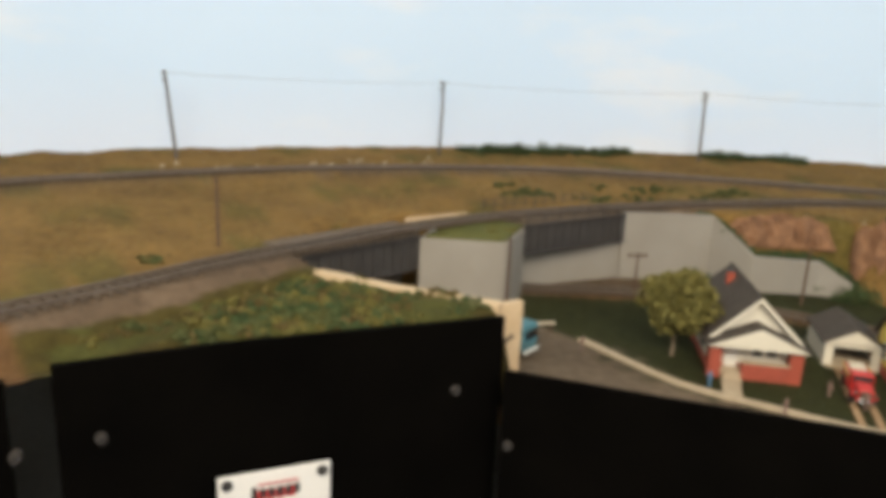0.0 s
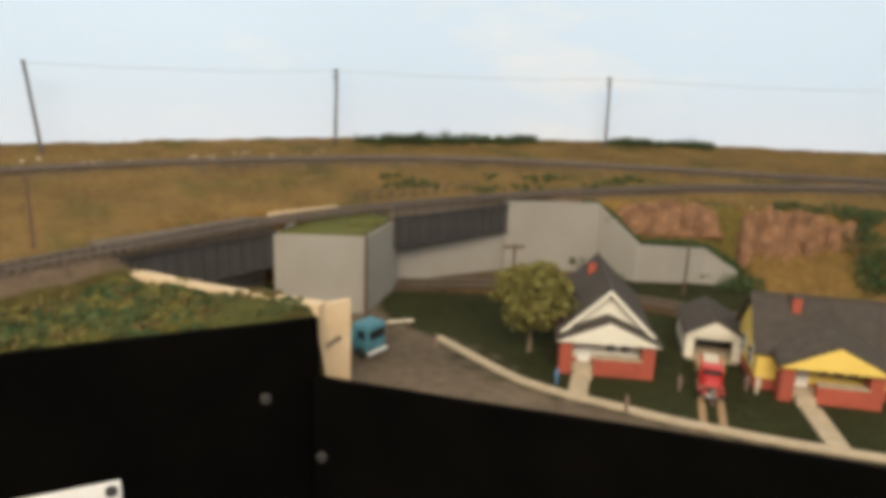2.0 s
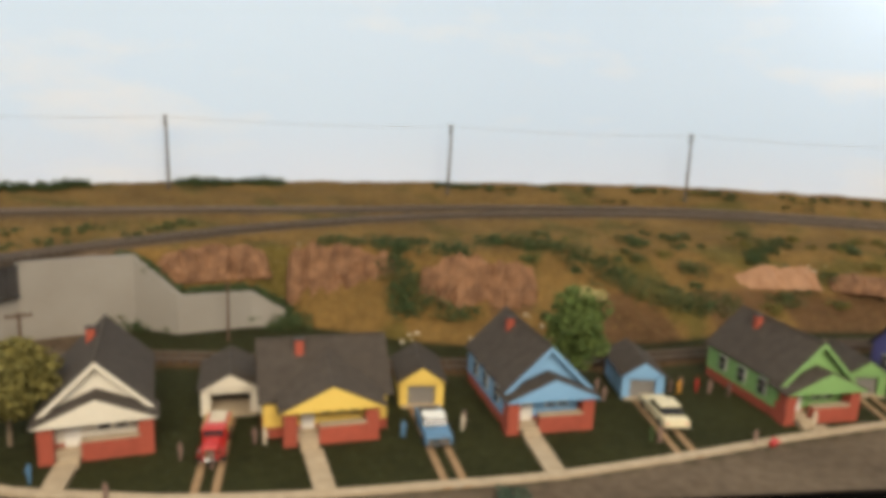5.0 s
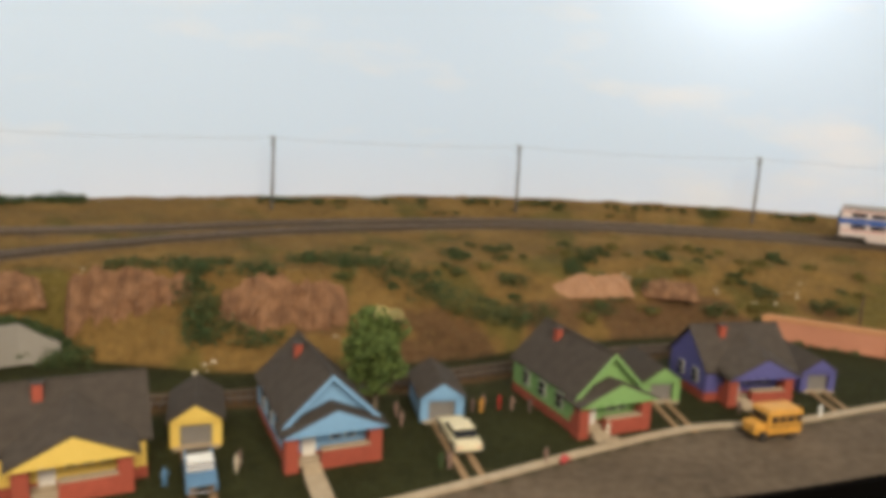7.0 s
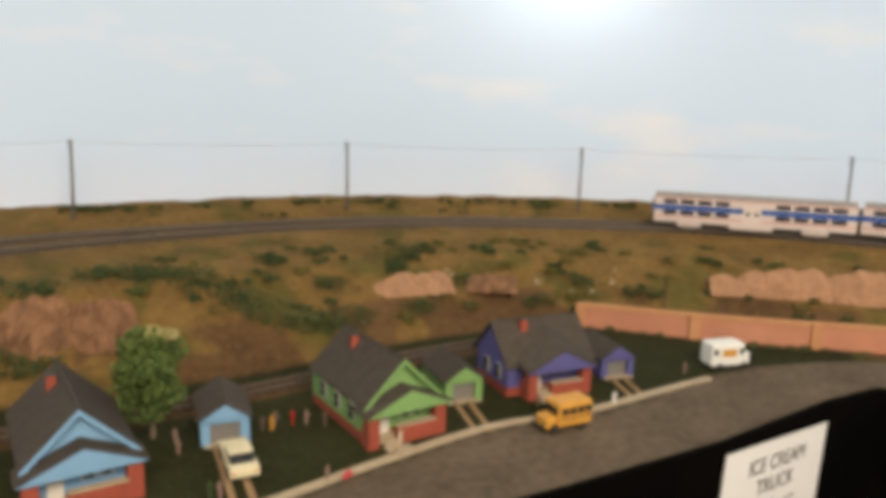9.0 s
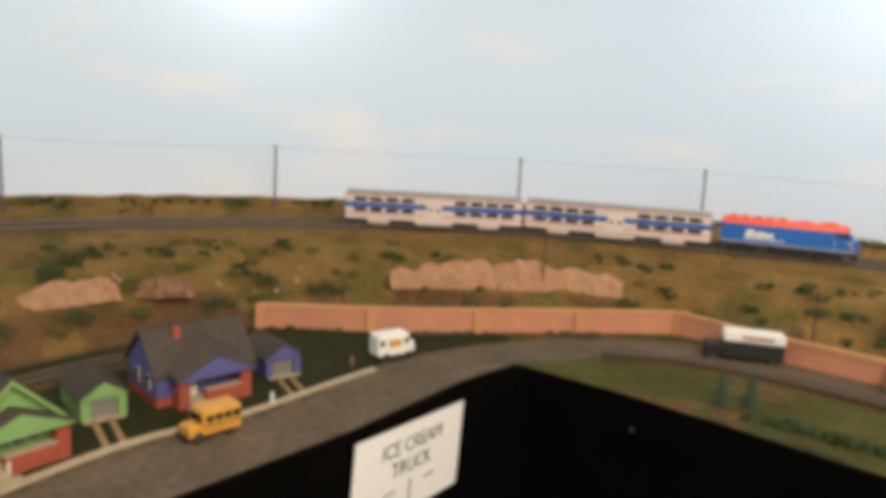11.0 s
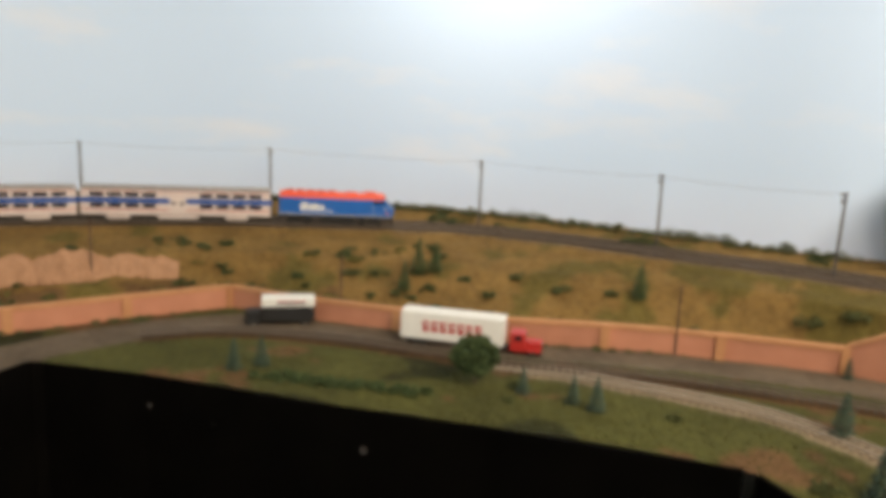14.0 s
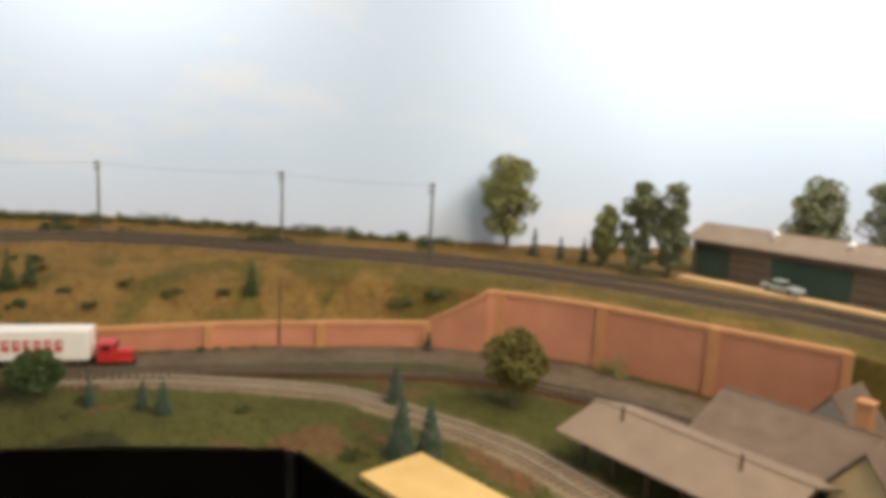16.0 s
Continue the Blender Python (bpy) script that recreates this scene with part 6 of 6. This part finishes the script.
for k, (x, y) in enumerate(((1.905, -0.965), (1.900, -0.985), (1.897, -1.005), (1.893, -1.035), (1.888, -1.055), (1.884, -1.075))):
    bush(x, y, .006, .010, "creamflower", "pale yellow flowering shrub behind the pink wall", 250 + k, "yellow shrubs", 6)
for k in range(9):
    f = k / 8
    bush(1.792 + f * (1.722 - 1.792) + rng.uniform(-.004, .004), -0.612 + f * (-0.76 + 0.612), .011, .011, "leafdark", "low dark green hedge on the lawn", 260 + k, "hedge clumps")
for k, (x, y, r, h) in enumerate(((1.64, -0.98, .007, .006), (1.70, -0.84, .006, .006), (1.50, -1.02, .010, .010), (1.74, -0.86, .008, .008), (2.05, -0.95, .01, .009), (2.0, -1.0, .012, .01), (2.02, -0.90, .009, .009), (1.97, -1.06, .009, .008), (1.85, -1.16, .012, .014), (1.87, -1.13, .009, .011), (2.13, -0.72, .014, .012), (2.12, -0.76, .012, .010), (2.09, -0.62, .012, .010), (1.82, -1.25, .016, .014), (1.79, -1.285, .014, .016))):
    bush(x, y, r, h, "scrub", "small scrub bush in the grass", 280 + k)
for k in range(120):
    th = rng.uniform(-14, 60)
    r, z = profile(th)
    f = rng.uniform(0.25, 1.6)
    dd = float(np.interp(f, (0, 1, 2), (r[1], r[2], r[3] - 0.03)))
    x, y = CX + dd * math.cos(radians(th)), CY + dd * math.sin(radians(th))
    bush(x, y, rng.uniform(.006, .015), rng.uniform(.005, .012), ("scrub", "leafolive", "leafdark")[k % 3], "low wild scrub on the dry slope", 700 + k, "slope scrub", 8)
for k in range(40):
    th = rng.uniform(-30, 60)
    r, z = profile(th)
    dd = rng.uniform(r[4] + 0.03, r[5] - 0.03)
    x, y = CX + dd * math.cos(radians(th)), CY + dd * math.sin(radians(th))
    bush(x, y, rng.uniform(.010, .018), rng.uniform(.003, .007), ("scrub", "leafolive")[k % 2], "low scrub in the field behind the line", 800 + k, "field scrub", 7)
for k, p in enumerate(smooth_line([(1.055, 0.427, .078), (1.072, 0.414, .070), (1.098, 0.388, .044), (1.135, 0.383, .042), (1.172, 0.378, .040), (1.206, 0.360, .020), (1.212, 0.345, .004)], 0.0105)):
    bush(p.x, p.y + 0.004, .009, .009, "leafdark", "dark green ivy creeping over the wing wall", 900 + k, "ivy clumps", z=p.z - 0.003)
for k, p in enumerate(smooth_line([(1.905, -0.058, .003), (1.950, -0.205, .003), (2.034, -0.380, .003), (2.108, -0.546, .003), (2.015, -0.682, .008), (1.915, -0.872, .012), (1.86, -1.046, .016), (1.78, -1.25, .019)], 0.021)):
    if rng.random() < 0.75:
        bush(p.x, p.y, rng.uniform(.005, .010), rng.uniform(.003, .007), "scrub", "low weeds along the foot of the pink wall", 950 + k, "wall weeds", 6, z=p.z - 0.003)
# low woods along the horizon
for i, (a, b, n, h) in enumerate((((0.80, 0.735), (1.06, 0.775), 20, .022), ((1.21, 0.775), (1.34, 0.745), 11, .019))):
    for k in range(n):
        f = k / (n - 1)
        bush(a[0] + (b[0] - a[0]) * f, a[1] + (b[1] - a[1]) * f, .015, h * rng.uniform(0.7, 1.15), "leafdark", "dark green clump of the low wood on the horizon", 300 + 20 * i + k, "horizon wood", 8, 0.0018)
hor = smooth_line([(x, y, 0) for x, y, z in BACK[5:13]], 0.024)
for k, p in enumerate(hor):
    d = Vector((CX - p.x, CY - p.y)).normalized() * 0.03
    dens = 0.45 if p.y > 0 else 0.97
    if rng.random() < dens:
        h = rng.uniform(.005, .010) * (1.1 if p.y > 0 else 2.6)
        bush(p.x + d.x, p.y + d.y, rng.uniform(.011, .022), h, "scrub" if p.y < 0 else "leafdark", "low dark bush on the horizon", 400 + k, "horizon bushes", 7, 0.0018)
for k, (x, y, h) in enumerate(((2.40, -0.70, .018), (2.33, -0.90, .016), (2.36, -0.87, .020), (2.12, -1.17, .028), (2.14, -1.15, .024), (1.99, -1.38, .02))):
    bush(x + 0.02, y - 0.02, .016, h, "leafdark", "dark green bush beside a pole", 450 + k, "horizon bushes")
# mounds of green in the field behind the bridge
for k in range(16):
    bush(0.80 + rng.uniform(0, .36), 0.47 + rng.uniform(0, .08), rng.uniform(.012, .022), rng.uniform(.005, .009), "scrub", "low green scrub in the dry field", 470 + k)
for k in range(330):
    x, y = 0.50 + 0.26 * rng.random(), 0.02 + 0.15 * rng.random()
    if y < 0.035 + 0.36 * (x - 0.592) or not min((q[0] - x) ** 2 + (q[1] - y) ** 2 for q in RAIL1[::4]) > 0.04 ** 2:
        continue
    if not inside(x, y, UNDERPASS):
        bush(x, y, rng.uniform(.006, .013), rng.uniform(.002, .0065), ("scrub", "leafdark", "leafolive", "leafrust")[k % 4], "tuft of olive turf on the grassy hill", 1500 + k, "hill tufts", 6)
for k in range(8):
    bush(0.725 + 0.085 * rng.random(), 0.292 + 0.035 * rng.random(), .006, .004, "leafolive", "tuft on the bridge pier", 520 + k, "hill tufts", 5, z=0.0765)


# the uncountable scrub, joined
for k, (group, kinds) in enumerate(JOIN.items()):
    for material, (label, cs, rs) in kinds.items():
        tagged(leaves(group.replace(" ", "_"), cs, rs, 42, 0.0018, material, 3000 + k), label, "scrub", kind="stuff")


# grass blades as stuff
def tufts(name, n, place, material, size, seed, label):
    rng = np.random.default_rng(seed)
    V, F = [], []
    for k in range(n):
        q = place(rng)
        if q is None:
            continue
        x, y, z = q
        for s in range(2):
            a = rng.uniform(0, 6.283)
            h, w = size * rng.uniform(0.6, 1.4), size * 0.5
            i = len(V)
            V += [(x - w * math.cos(a), y - w * math.sin(a), z - 0.0006), (x + w * math.cos(a), y + w * math.sin(a), z - 0.0006), (x + rng.uniform(-1, 1) * w, y + rng.uniform(-1, 1) * w, z + h)]
            F.append((i, i + 1, i + 2))
    me = bpy.data.meshes.new(name)
    me.from_pydata(V, [], F)
    me.materials.append(M[material])
    tagged(new(name, me), label, "grass", kind="stuff")


R1 = np.array([tuple(p) for p in RAIL1[::4]])
R2 = np.array([tuple(p) for p in RAIL2[::4]])
KB = np.array([tuple(p) for p in KERB[::2]])
RM = np.array([tuple(p) for p in ROADMID])
SD = np.array([tuple(p) for p in SIDING[::4]])
RT = np.array([tuple(p) for p in ROADTRACK[::4]])


def clear(x, y, line, d):
    return np.min((line[:, 0] - x) ** 2 + (line[:, 1] - y) ** 2) > d * d


def wild_place(rng):
    th = rng.uniform(-60, 125)
    r, z = profile(th)
    lo = r[1] if th < 103 else r[0]
    d = rng.uniform(lo + 0.004, r[5])
    x, y = CX + d * math.cos(radians(th)), CY + d * math.sin(radians(th))
    if not clear(x, y, R1, 0.026) or not clear(x, y, R2, 0.026) or inside(x, y, UNDERPASS):
        return None
    return x, y, float(np.interp(d, r, z)) + 0.001 * float(rng.uniform(-1, 1))


def lawn_place(rng):
    th = rng.uniform(16, 98)
    r, z = profile(th)
    d = rng.uniform(r[0], r[1])
    x, y = CX + d * math.cos(radians(th)), CY + d * math.sin(radians(th))
    i = int(np.argmin((KB[:, 0] - x) ** 2 + (KB[:, 1] - y) ** 2))
    if x < 0.866:
        return (x, y, 0.0) if inside(x, y, WEST_LAWN) else None
    if d < math.hypot(KB[i, 0] - CX, KB[i, 1] - CY) + 0.009 or not clear(x, y, RM, 0.049):
        return None
    return x, y, 0.0


def right_place(rng):
    th = rng.uniform(-60, 8)
    r, z = profile(th)
    d = rng.uniform(r[0] + 0.002, r[1] - 0.004)
    x, y = CX + d * math.cos(radians(th)), CY + d * math.sin(radians(th))
    if not clear(x, y, RM, 0.049) or not clear(x, y, SD, 0.023) or not clear(x, y, RT, 0.018):
        return None
    return x, y, float(np.interp(d, r, z))


tufts("dry_grass", 26000, wild_place, "drygrass", 0.0020, 1, "dry brown field grass")
tufts("lawn_grass", 12000, lawn_place, "lawnblade", 0.0014, 2, "short dark green lawn")
tufts("verge_grass", 9000, right_place, "vergeblade", 0.0018, 3, "olive verge grass along the road")


# ---- figurines: plain painted shapes ----
def figurine(x, y, h, material, label, seed):
    rng = random.Random(seed)
    bm = bmesh.new()
    for k in (-1, 1):
        rod(bm, (h * 0.02 * k, h * 0.07 * k, 0), (0, h * 0.05 * k, h * 0.48), h * 0.045, h * 0.065, 6)
        rod(bm, (0, h * 0.12 * k, h * 0.78), (h * rng.uniform(0, 0.2), h * 0.17 * k, h * rng.uniform(0.42, 0.6)), h * 0.04, h * 0.03, 5)
    rod(bm, (0, 0, h * 0.45), (0, 0, h * 0.82), h * 0.09, h * 0.12, 7)
    rod(bm, (0, 0, h * 0.84), (0, 0, h), h * 0.065, h * 0.05, 7)
    ob = finish("figurine", bm, material)
    ob.matrix_basis = pose(x, y, ground(x, y), 0, 0, rng.uniform(0, 360))
    tagged(ob, label, "figurine", "painted figurines")


for k, (x, y, mt) in enumerate(((0.941, 0.120, "carblue"), (0.857, 0.190, "skin"), (0.978, 0.074, "skin"), (1.082, 0.104, "skin"), (1.088, 0.100, "litter"), (1.182, 0.062, "carblue"), (1.228, 0.050, "litter"), (1.234, 0.056, "skin"), (1.045, 0.083, "skin"), (1.030, 0.105, "skin"), (1.068, 0.140, "busyellow"), (1.379, 0.055, "red"), (1.37, 0.038, "skin"), (1.438, 0.022, "skin"), (1.444, 0.017, "busyellow"), (1.452, 0.022, "skin"), (1.462, 0.012, "red"), (1.470, 0.004, "busyellow"), (1.478, -0.010, "skin"), (1.412, -0.080, "skin"), (1.350, -0.040, "skin"), (1.345, -0.036, "leafdark"), (1.682, -0.182, "plainwhite"), (1.809, -0.206, "skin"), (1.49, -0.083, "litter"), (1.63, -0.13, "skin"))):
    figurine(x, y, 0.0135, "skin" if mt in ("red", "busyellow") and k % 2 else mt, "tiny painted figurine standing on the layout", k)
bm = bmesh.new()
for k in range(3):
    rod(bm, (0, 0.0, 0.004 + 0.0), (0.010, 0.004 * (k - 1), 0.008), 0.0035, 0.002, 6)
o = finish("yard_toy", bm, "red")
o.matrix_basis = pose(1.421, -0.088, 0.0) @ Matrix.Diagonal((0.6, 0.6, 0.6, 1))
tagged(o, "small red yard toy on the kerb", "toy")
t = thing("guard_rail", pose(0.830, 0.232, 0, 0, 0, 10), "white guard rail at the end of the street", "guard rail")
bpart("beam", (0, 0, 0.009), (0.024, 0.0012, 0.002), "litter", t)
for k in (-0.009, 0.009):
    bpart("post", (k, 0.0015, 0.005), (0.0018, 0.0018, 0.010), "brownpole", t)
bush(1.195, -0.045, 0.016, 0.012, "spruce", "blue-green foliage clump at the street's edge", 600, z=0.0)

# pale stones and litter scattered in the field
for k in range(66):
    if k < 26:
        x, y = 0.35 + 0.4 * rng.random(), 0.60 + rng.uniform(-.03, .03)
        y = 0.47 + (x - 0.37) * 0.42 + rng.uniform(0.01, .06)
    else:
        x, y = rng.choice(((1.93, -0.015), (1.95, -0.01), (1.98, -0.02), (2.0, -0.03), (2.03, -0.04), (1.242, 0.403), (1.30, 0.24), (1.35, 0.205), (1.62, 0.16), (1.67, 0.13), (1.86, 0.13), (1.90, 0.08), (1.93, 0.04), (1.87, 0.14), (1.735, -1.42), (1.30, 0.25), (1.43, 0.20)))
        x, y = x + rng.uniform(-.012, .012), y + rng.uniform(-.012, .012)
    bm = bmesh.new()
    bmesh.ops.create_icosphere(bm, subdivisions=1, radius=rng.uniform(.0012, .0030))
    for v in bm.verts:
        v.co *= rng.uniform(0.7, 1.3)
        v.co.z *= 0.6
    ob = finish("stone", bm, "litter")
    ob.matrix_basis = pose(x, y, ground(x, y) + 0.0012)
    tagged(ob, "small pale stone lying in the grass", "stone", "pale stones")


# ---- signs on the fascia ----
ang = yaw_of((1.578, -0.305), (1.73, -0.348))
sg = thing("paper_sign", pose(1.6448, -0.3238 - 0.0068, -0.0135, 0, 0, ang) @ pose(0, 0, 0, 0, 4.9, 0), "white card sign with black lettering on the fascia", "sign")
bpart("card", (0, 0, 0), (0.155, 0.0008, 0.077), "paper", sg)


def words(text, size, x, z, parent, material):
    cu = bpy.data.curves.new("lettering", "FONT")
    cu.body, cu.size, cu.align_x, cu.extrude = text, size, "CENTER", 0.0001
    tmp = new("lettering", cu)
    me = bpy.data.meshes.new_from_object(tmp.evaluated_get(bpy.context.evaluated_depsgraph_get()))
    bpy.data.objects.remove(tmp)
    me.materials.clear()
    me.materials.append(M[material])
    ob = new("lettering", me)
    ob.parent = parent
    ob.matrix_basis = pose(x, -0.0007, z, 90, 0, 0)
    return ob


words("ICE CREAM", 0.0175, 0.0, 0.015, sg, "ink")
words("TRUCK", 0.0175, 0.0, -0.003, sg, "ink")
for k in (-1, 1):
    bpart("dash", (k * 0.028, -0.0006, -0.015), (0.016, 0.0004, 0.0012), "ink", sg)
bpart("arrow_shaft", (0, -0.0006, -0.022), (0.0014, 0.0004, 0.022), "ink", sg)
bm = bmesh.new()
prism(bm, [(-0.004, -0.031), (0.004, -0.031), (0, -0.037)], -0.0008, -0.0004)
part("arrow_head", bm, "ink", sg)

ang = 18.6
pl = thing("control_panel", pose(0.6175 + 0.0058 * math.sin(radians(ang)), 0.0315 - 0.0058 * math.cos(radians(ang)), -0.045, 0, 0, ang), "white throttle jack panel screwed to the fascia", "panel")
bpart("plate", (0, 0, 0), (0.071, 0.0016, 0.055), "paper", pl, bevel=0.0005)
for k in (-1, 1):
    for z in (-0.022, 0.022):
        s = rpart("screw", (k * 0.030, 0, z), (k * 0.030, -0.0024, z), 0.0036, "dark", pl, "dark screw head", n=14)
        bpart("slot", (k * 0.030, -0.0026, z), (0.004, 0.0004, 0.0008), "black", s)
# the maker's mark as plain shapes
for i in range(6):
    bpart("mark_block", (-0.0135 + i * 0.0054, -0.0011, 0.0125), (0.0034, 0.0008, 0.0065 if i else 0.0095), "ink", pl)
for i in range(4):
    rpart("mark_ring", (-0.010 + i * 0.0065, -0.0008, 0.011), (-0.010 + i * 0.0065, -0.00115, 0.011), 0.0042, "redink", pl, n=16)
bpart("mark_bar", (0.002, -0.0011, 0.0185), (0.026, 0.0008, 0.0010), "redink", pl)
for k in (-1, 1):
    bpart("jack", (k * 0.0085, -0.0006, -0.006), (0.012, 0.003, 0.013), "black", pl, "black modular jack")
rpart("lamp", (0.022, 0, -0.003), (0.022, -0.003, -0.003), 0.002, "chrome", pl)


# ---- station and shed ----
def ridge_roof(name, L, half, eave, ridge, over, thick, material, parent, label, x0=0.0):
    """Two roof slabs with the ridge along x, the near eave towards +y."""
    bm = bmesh.new()
    slope = (ridge - eave) / half
    for k in (-1, 1):
        y1, z1 = k * (half + over), eave - over * slope
        prism(bm, [(0, ridge), (y1, z1), (y1, z1 + thick), (0, ridge + thick)], x0 - L / 2 - over, x0 + L / 2 + over, "x")
    roof = part(name, bm, material, parent, label)
    bpart("ridge_cap", (x0, 0, ridge + thick), (L + 2 * over, 0.003, 0.0014), material, roof)
    return roof


def platform_canopy():
    t = thing("platform_canopy", pose(1.335, -1.218, 0.02, 0, 0, 5), "grey-tan gabled platform canopy on wooden posts", "canopy")
    ridge_roof("roof", 0.172, 0.046, 0.036, 0.050, 0.004, 0.0018, "canopyroof", t, "grey-tan canopy roof")
    bpart("beam", (0, 0.030, 0.0385), (0.170, 0.003, 0.003), "brownpole", t)
    bpart("beam", (0, -0.030, 0.0385), (0.170, 0.003, 0.003), "brownpole", t)
    for i in range(6):
        for k in (-1, 1):
            bpart("post", (-0.075 + i * 0.030, k * 0.030, 0.020), (0.003, 0.003, 0.034), "brownpole", t)
            rpart("brace", (-0.075 + i * 0.030, k * 0.030, 0.030), (-0.067 + i * 0.030, k * 0.030, 0.038), 0.0008, "brownpole", t, n=5)
    bpart("platform", (0, 0, 0.002), (0.176, 0.088, 0.006), "asphalt", t, bevel=0.0005)
    for i in range(2):
        rpart("smoke_pipe", (0.055 - 0.1 * i, 0.012, 0.046), (0.055 - 0.1 * i, 0.012, 0.060), 0.0011, "brownpole", t)


def station_wall(parent, y, x0, x1, n, top):
    """Windows and doors along one long side."""
    for i in range(n):
        x = x0 + (x1 - x0) * (i + 0.5) / n
        w = bpart("window", (x, y, top * 0.52), (0.010, 0.0014, top * 0.60), "brownpole", parent)
        bpart("pane", (x, y + 0.0008, top * 0.54), (0.0075, 0.0008, top * 0.46), "glass", w)
        bpart("glazing_bar", (x, y + 0.0014, top * 0.54), (0.0008, 0.0006, top * 0.46), "trimw", w)


def station_building():
    s = thing("station_building", pose(1.308, -1.322, 0.02, 0, 0, 7), "station with brown-grey roof and a cream gabled wing", "building")
    bpart("wall", (0.004, 0, 0.019), (0.118, 0.096, 0.036), "stationtan", s)
    station_wall(s, 0.0487, -0.045, 0.060, 7, 0.036)
    ridge_roof("roof", 0.122, 0.052, 0.037, 0.060, 0.006, 0.0018, "stationroof", s, "brown-grey shingle roof", 0.004)
    # cream cross wing with round-headed windows
    bm = bmesh.new()
    prism(bm, [(-0.083, 0.001), (-0.043, 0.001), (-0.043, 0.040), (-0.063, 0.066), (-0.083, 0.040)], -0.050, 0.060)
    wing_wall = part("wing", bm, "cream", s, "cream plaster gabled wing")
    for x in (-0.075, -0.063, -0.051):
        bm = bmesh.new()
        arc = [(x + 0.0038 * math.cos(a * math.pi / 8), 0.024 + 0.0038 * math.sin(a * math.pi / 8)) for a in range(9)]
        prism(bm, [(x - 0.0038, 0.009), (x + 0.0038, 0.009)] + arc[:-1] + [(x - 0.0038, 0.024)], 0.0602, 0.0612)
        part("arched_window", bm, "glass", wing_wall)
    for k in (-1, 1):
        bm = bmesh.new()
        prism(bm, [(-0.063, 0.068), (-0.063 + k * 0.025, 0.0355), (-0.063 + k * 0.025, 0.0375), (-0.063, 0.070)], -0.054, 0.064)
        part("wing_roof", bm, "stationroof", s)
    # pale gable at the back and a brick chimney
    bm = bmesh.new()
    prism(bm, [(-0.030, 0.036), (0.022, 0.036), (-0.004, 0.070)], -0.088, -0.036)
    part("rear_gable", bm, "trimw", s, "pale rear gable")
    for k in (-1, 1):
        bm = bmesh.new()
        prism(bm, [(-0.004, 0.0705), (-0.004 + k * 0.030, 0.0315), (-0.004 + k * 0.030, 0.033), (-0.004, 0.072)], -0.092, -0.030)
        part("rear_roof", bm, "stationroof", s)
    ch = bpart("chimney", (-0.036, -0.012, 0.063), (0.011, 0.011, 0.032), "pinkcap", s, "orange brick chimney", 0.0006)
    bpart("chimney_cap", (-0.036, -0.012, 0.0800), (0.013, 0.013, 0.0022), "pinkcap", ch)


def warehouse():
    t = thing("warehouse", pose(1.525, -1.739, 0.095, 0, 0, 6.4), "long grey warehouse with dark green doors at the back", "building")
    bpart("wall", (0.0, 0.0, 0.028), (0.36, 0.09, 0.056), "shed", t)
    for x, w in ((0.146, 0.050), (0.008, 0.104), (-0.128, 0.070)):
        d = bpart("door", (x, 0.0456, 0.021), (w, 0.0014, 0.040), "shedgreen", t, "dark green sliding door")
        bpart("door_rail", (x, 0.0468, 0.0425), (w + 0.004, 0.0012, 0.002), "underframe", d)
        for i in range(round(w / 0.012)):
            bpart("batten", (x - w / 2 + 0.006 + i * 0.012, 0.0466, 0.021), (0.0009, 0.0008, 0.039), "shedgreen", d)
    for i in range(4):
        bpart("wall_band", (0.0925, 0.0455, 0.009 + i * 0.011), (0.054, 0.0010, 0.0010), "underframe", t)
        bpart("wall_band", (-0.069, 0.0455, 0.009 + i * 0.011), (0.044, 0.0010, 0.0010), "underframe", t)
    ridge_roof("roof", 0.360, 0.046, 0.056, 0.072, 0.010, 0.002, "canopyroof", t, "low grey gable roof")
    for i in range(3):
        v = rpart("roof_vent", (-0.13 + i * 0.10, 0.022, 0.062), (-0.13 + i * 0.10, 0.022, 0.074), 0.0045, "plainwhite", t, n=10)
        rpart("vent_hood", (-0.13 + i * 0.10, 0.022, 0.074), (-0.13 + i * 0.10, 0.022, 0.078), 0.0065, "plainwhite", v, r2=0.002, n=10)


platform_canopy()
station_building()
warehouse()
bm = bmesh.new()
ribbon(bm, [(1.685, -1.645), (1.60, -1.662), (1.50, -1.676), (1.38, -1.69)], 0.090, 0.0985, 0.026, -1.0)
tagged(finish("sand_strip", bm, "sand"), "pale sandy strip before the warehouse", "ground", kind="structure")
sedan(pose(1.548, -1.668, 0.0985, 0, 0, 172), "carpale", "pale grey-green car parked before the warehouse")
bm = bmesh.new()
prism(bm, [(-0.055, 0.0), (0.055, 0.0), (0.055, 0.004), (-0.055, 0.004)], -0.03, 0.03)
o = finish("wooden_board", bm, "wood")
o.matrix_basis = pose(1.408, -1.045, 0.034, 0, 0, 10)
tagged(o, "raw yellow wooden board lying at the layout's edge", "board")
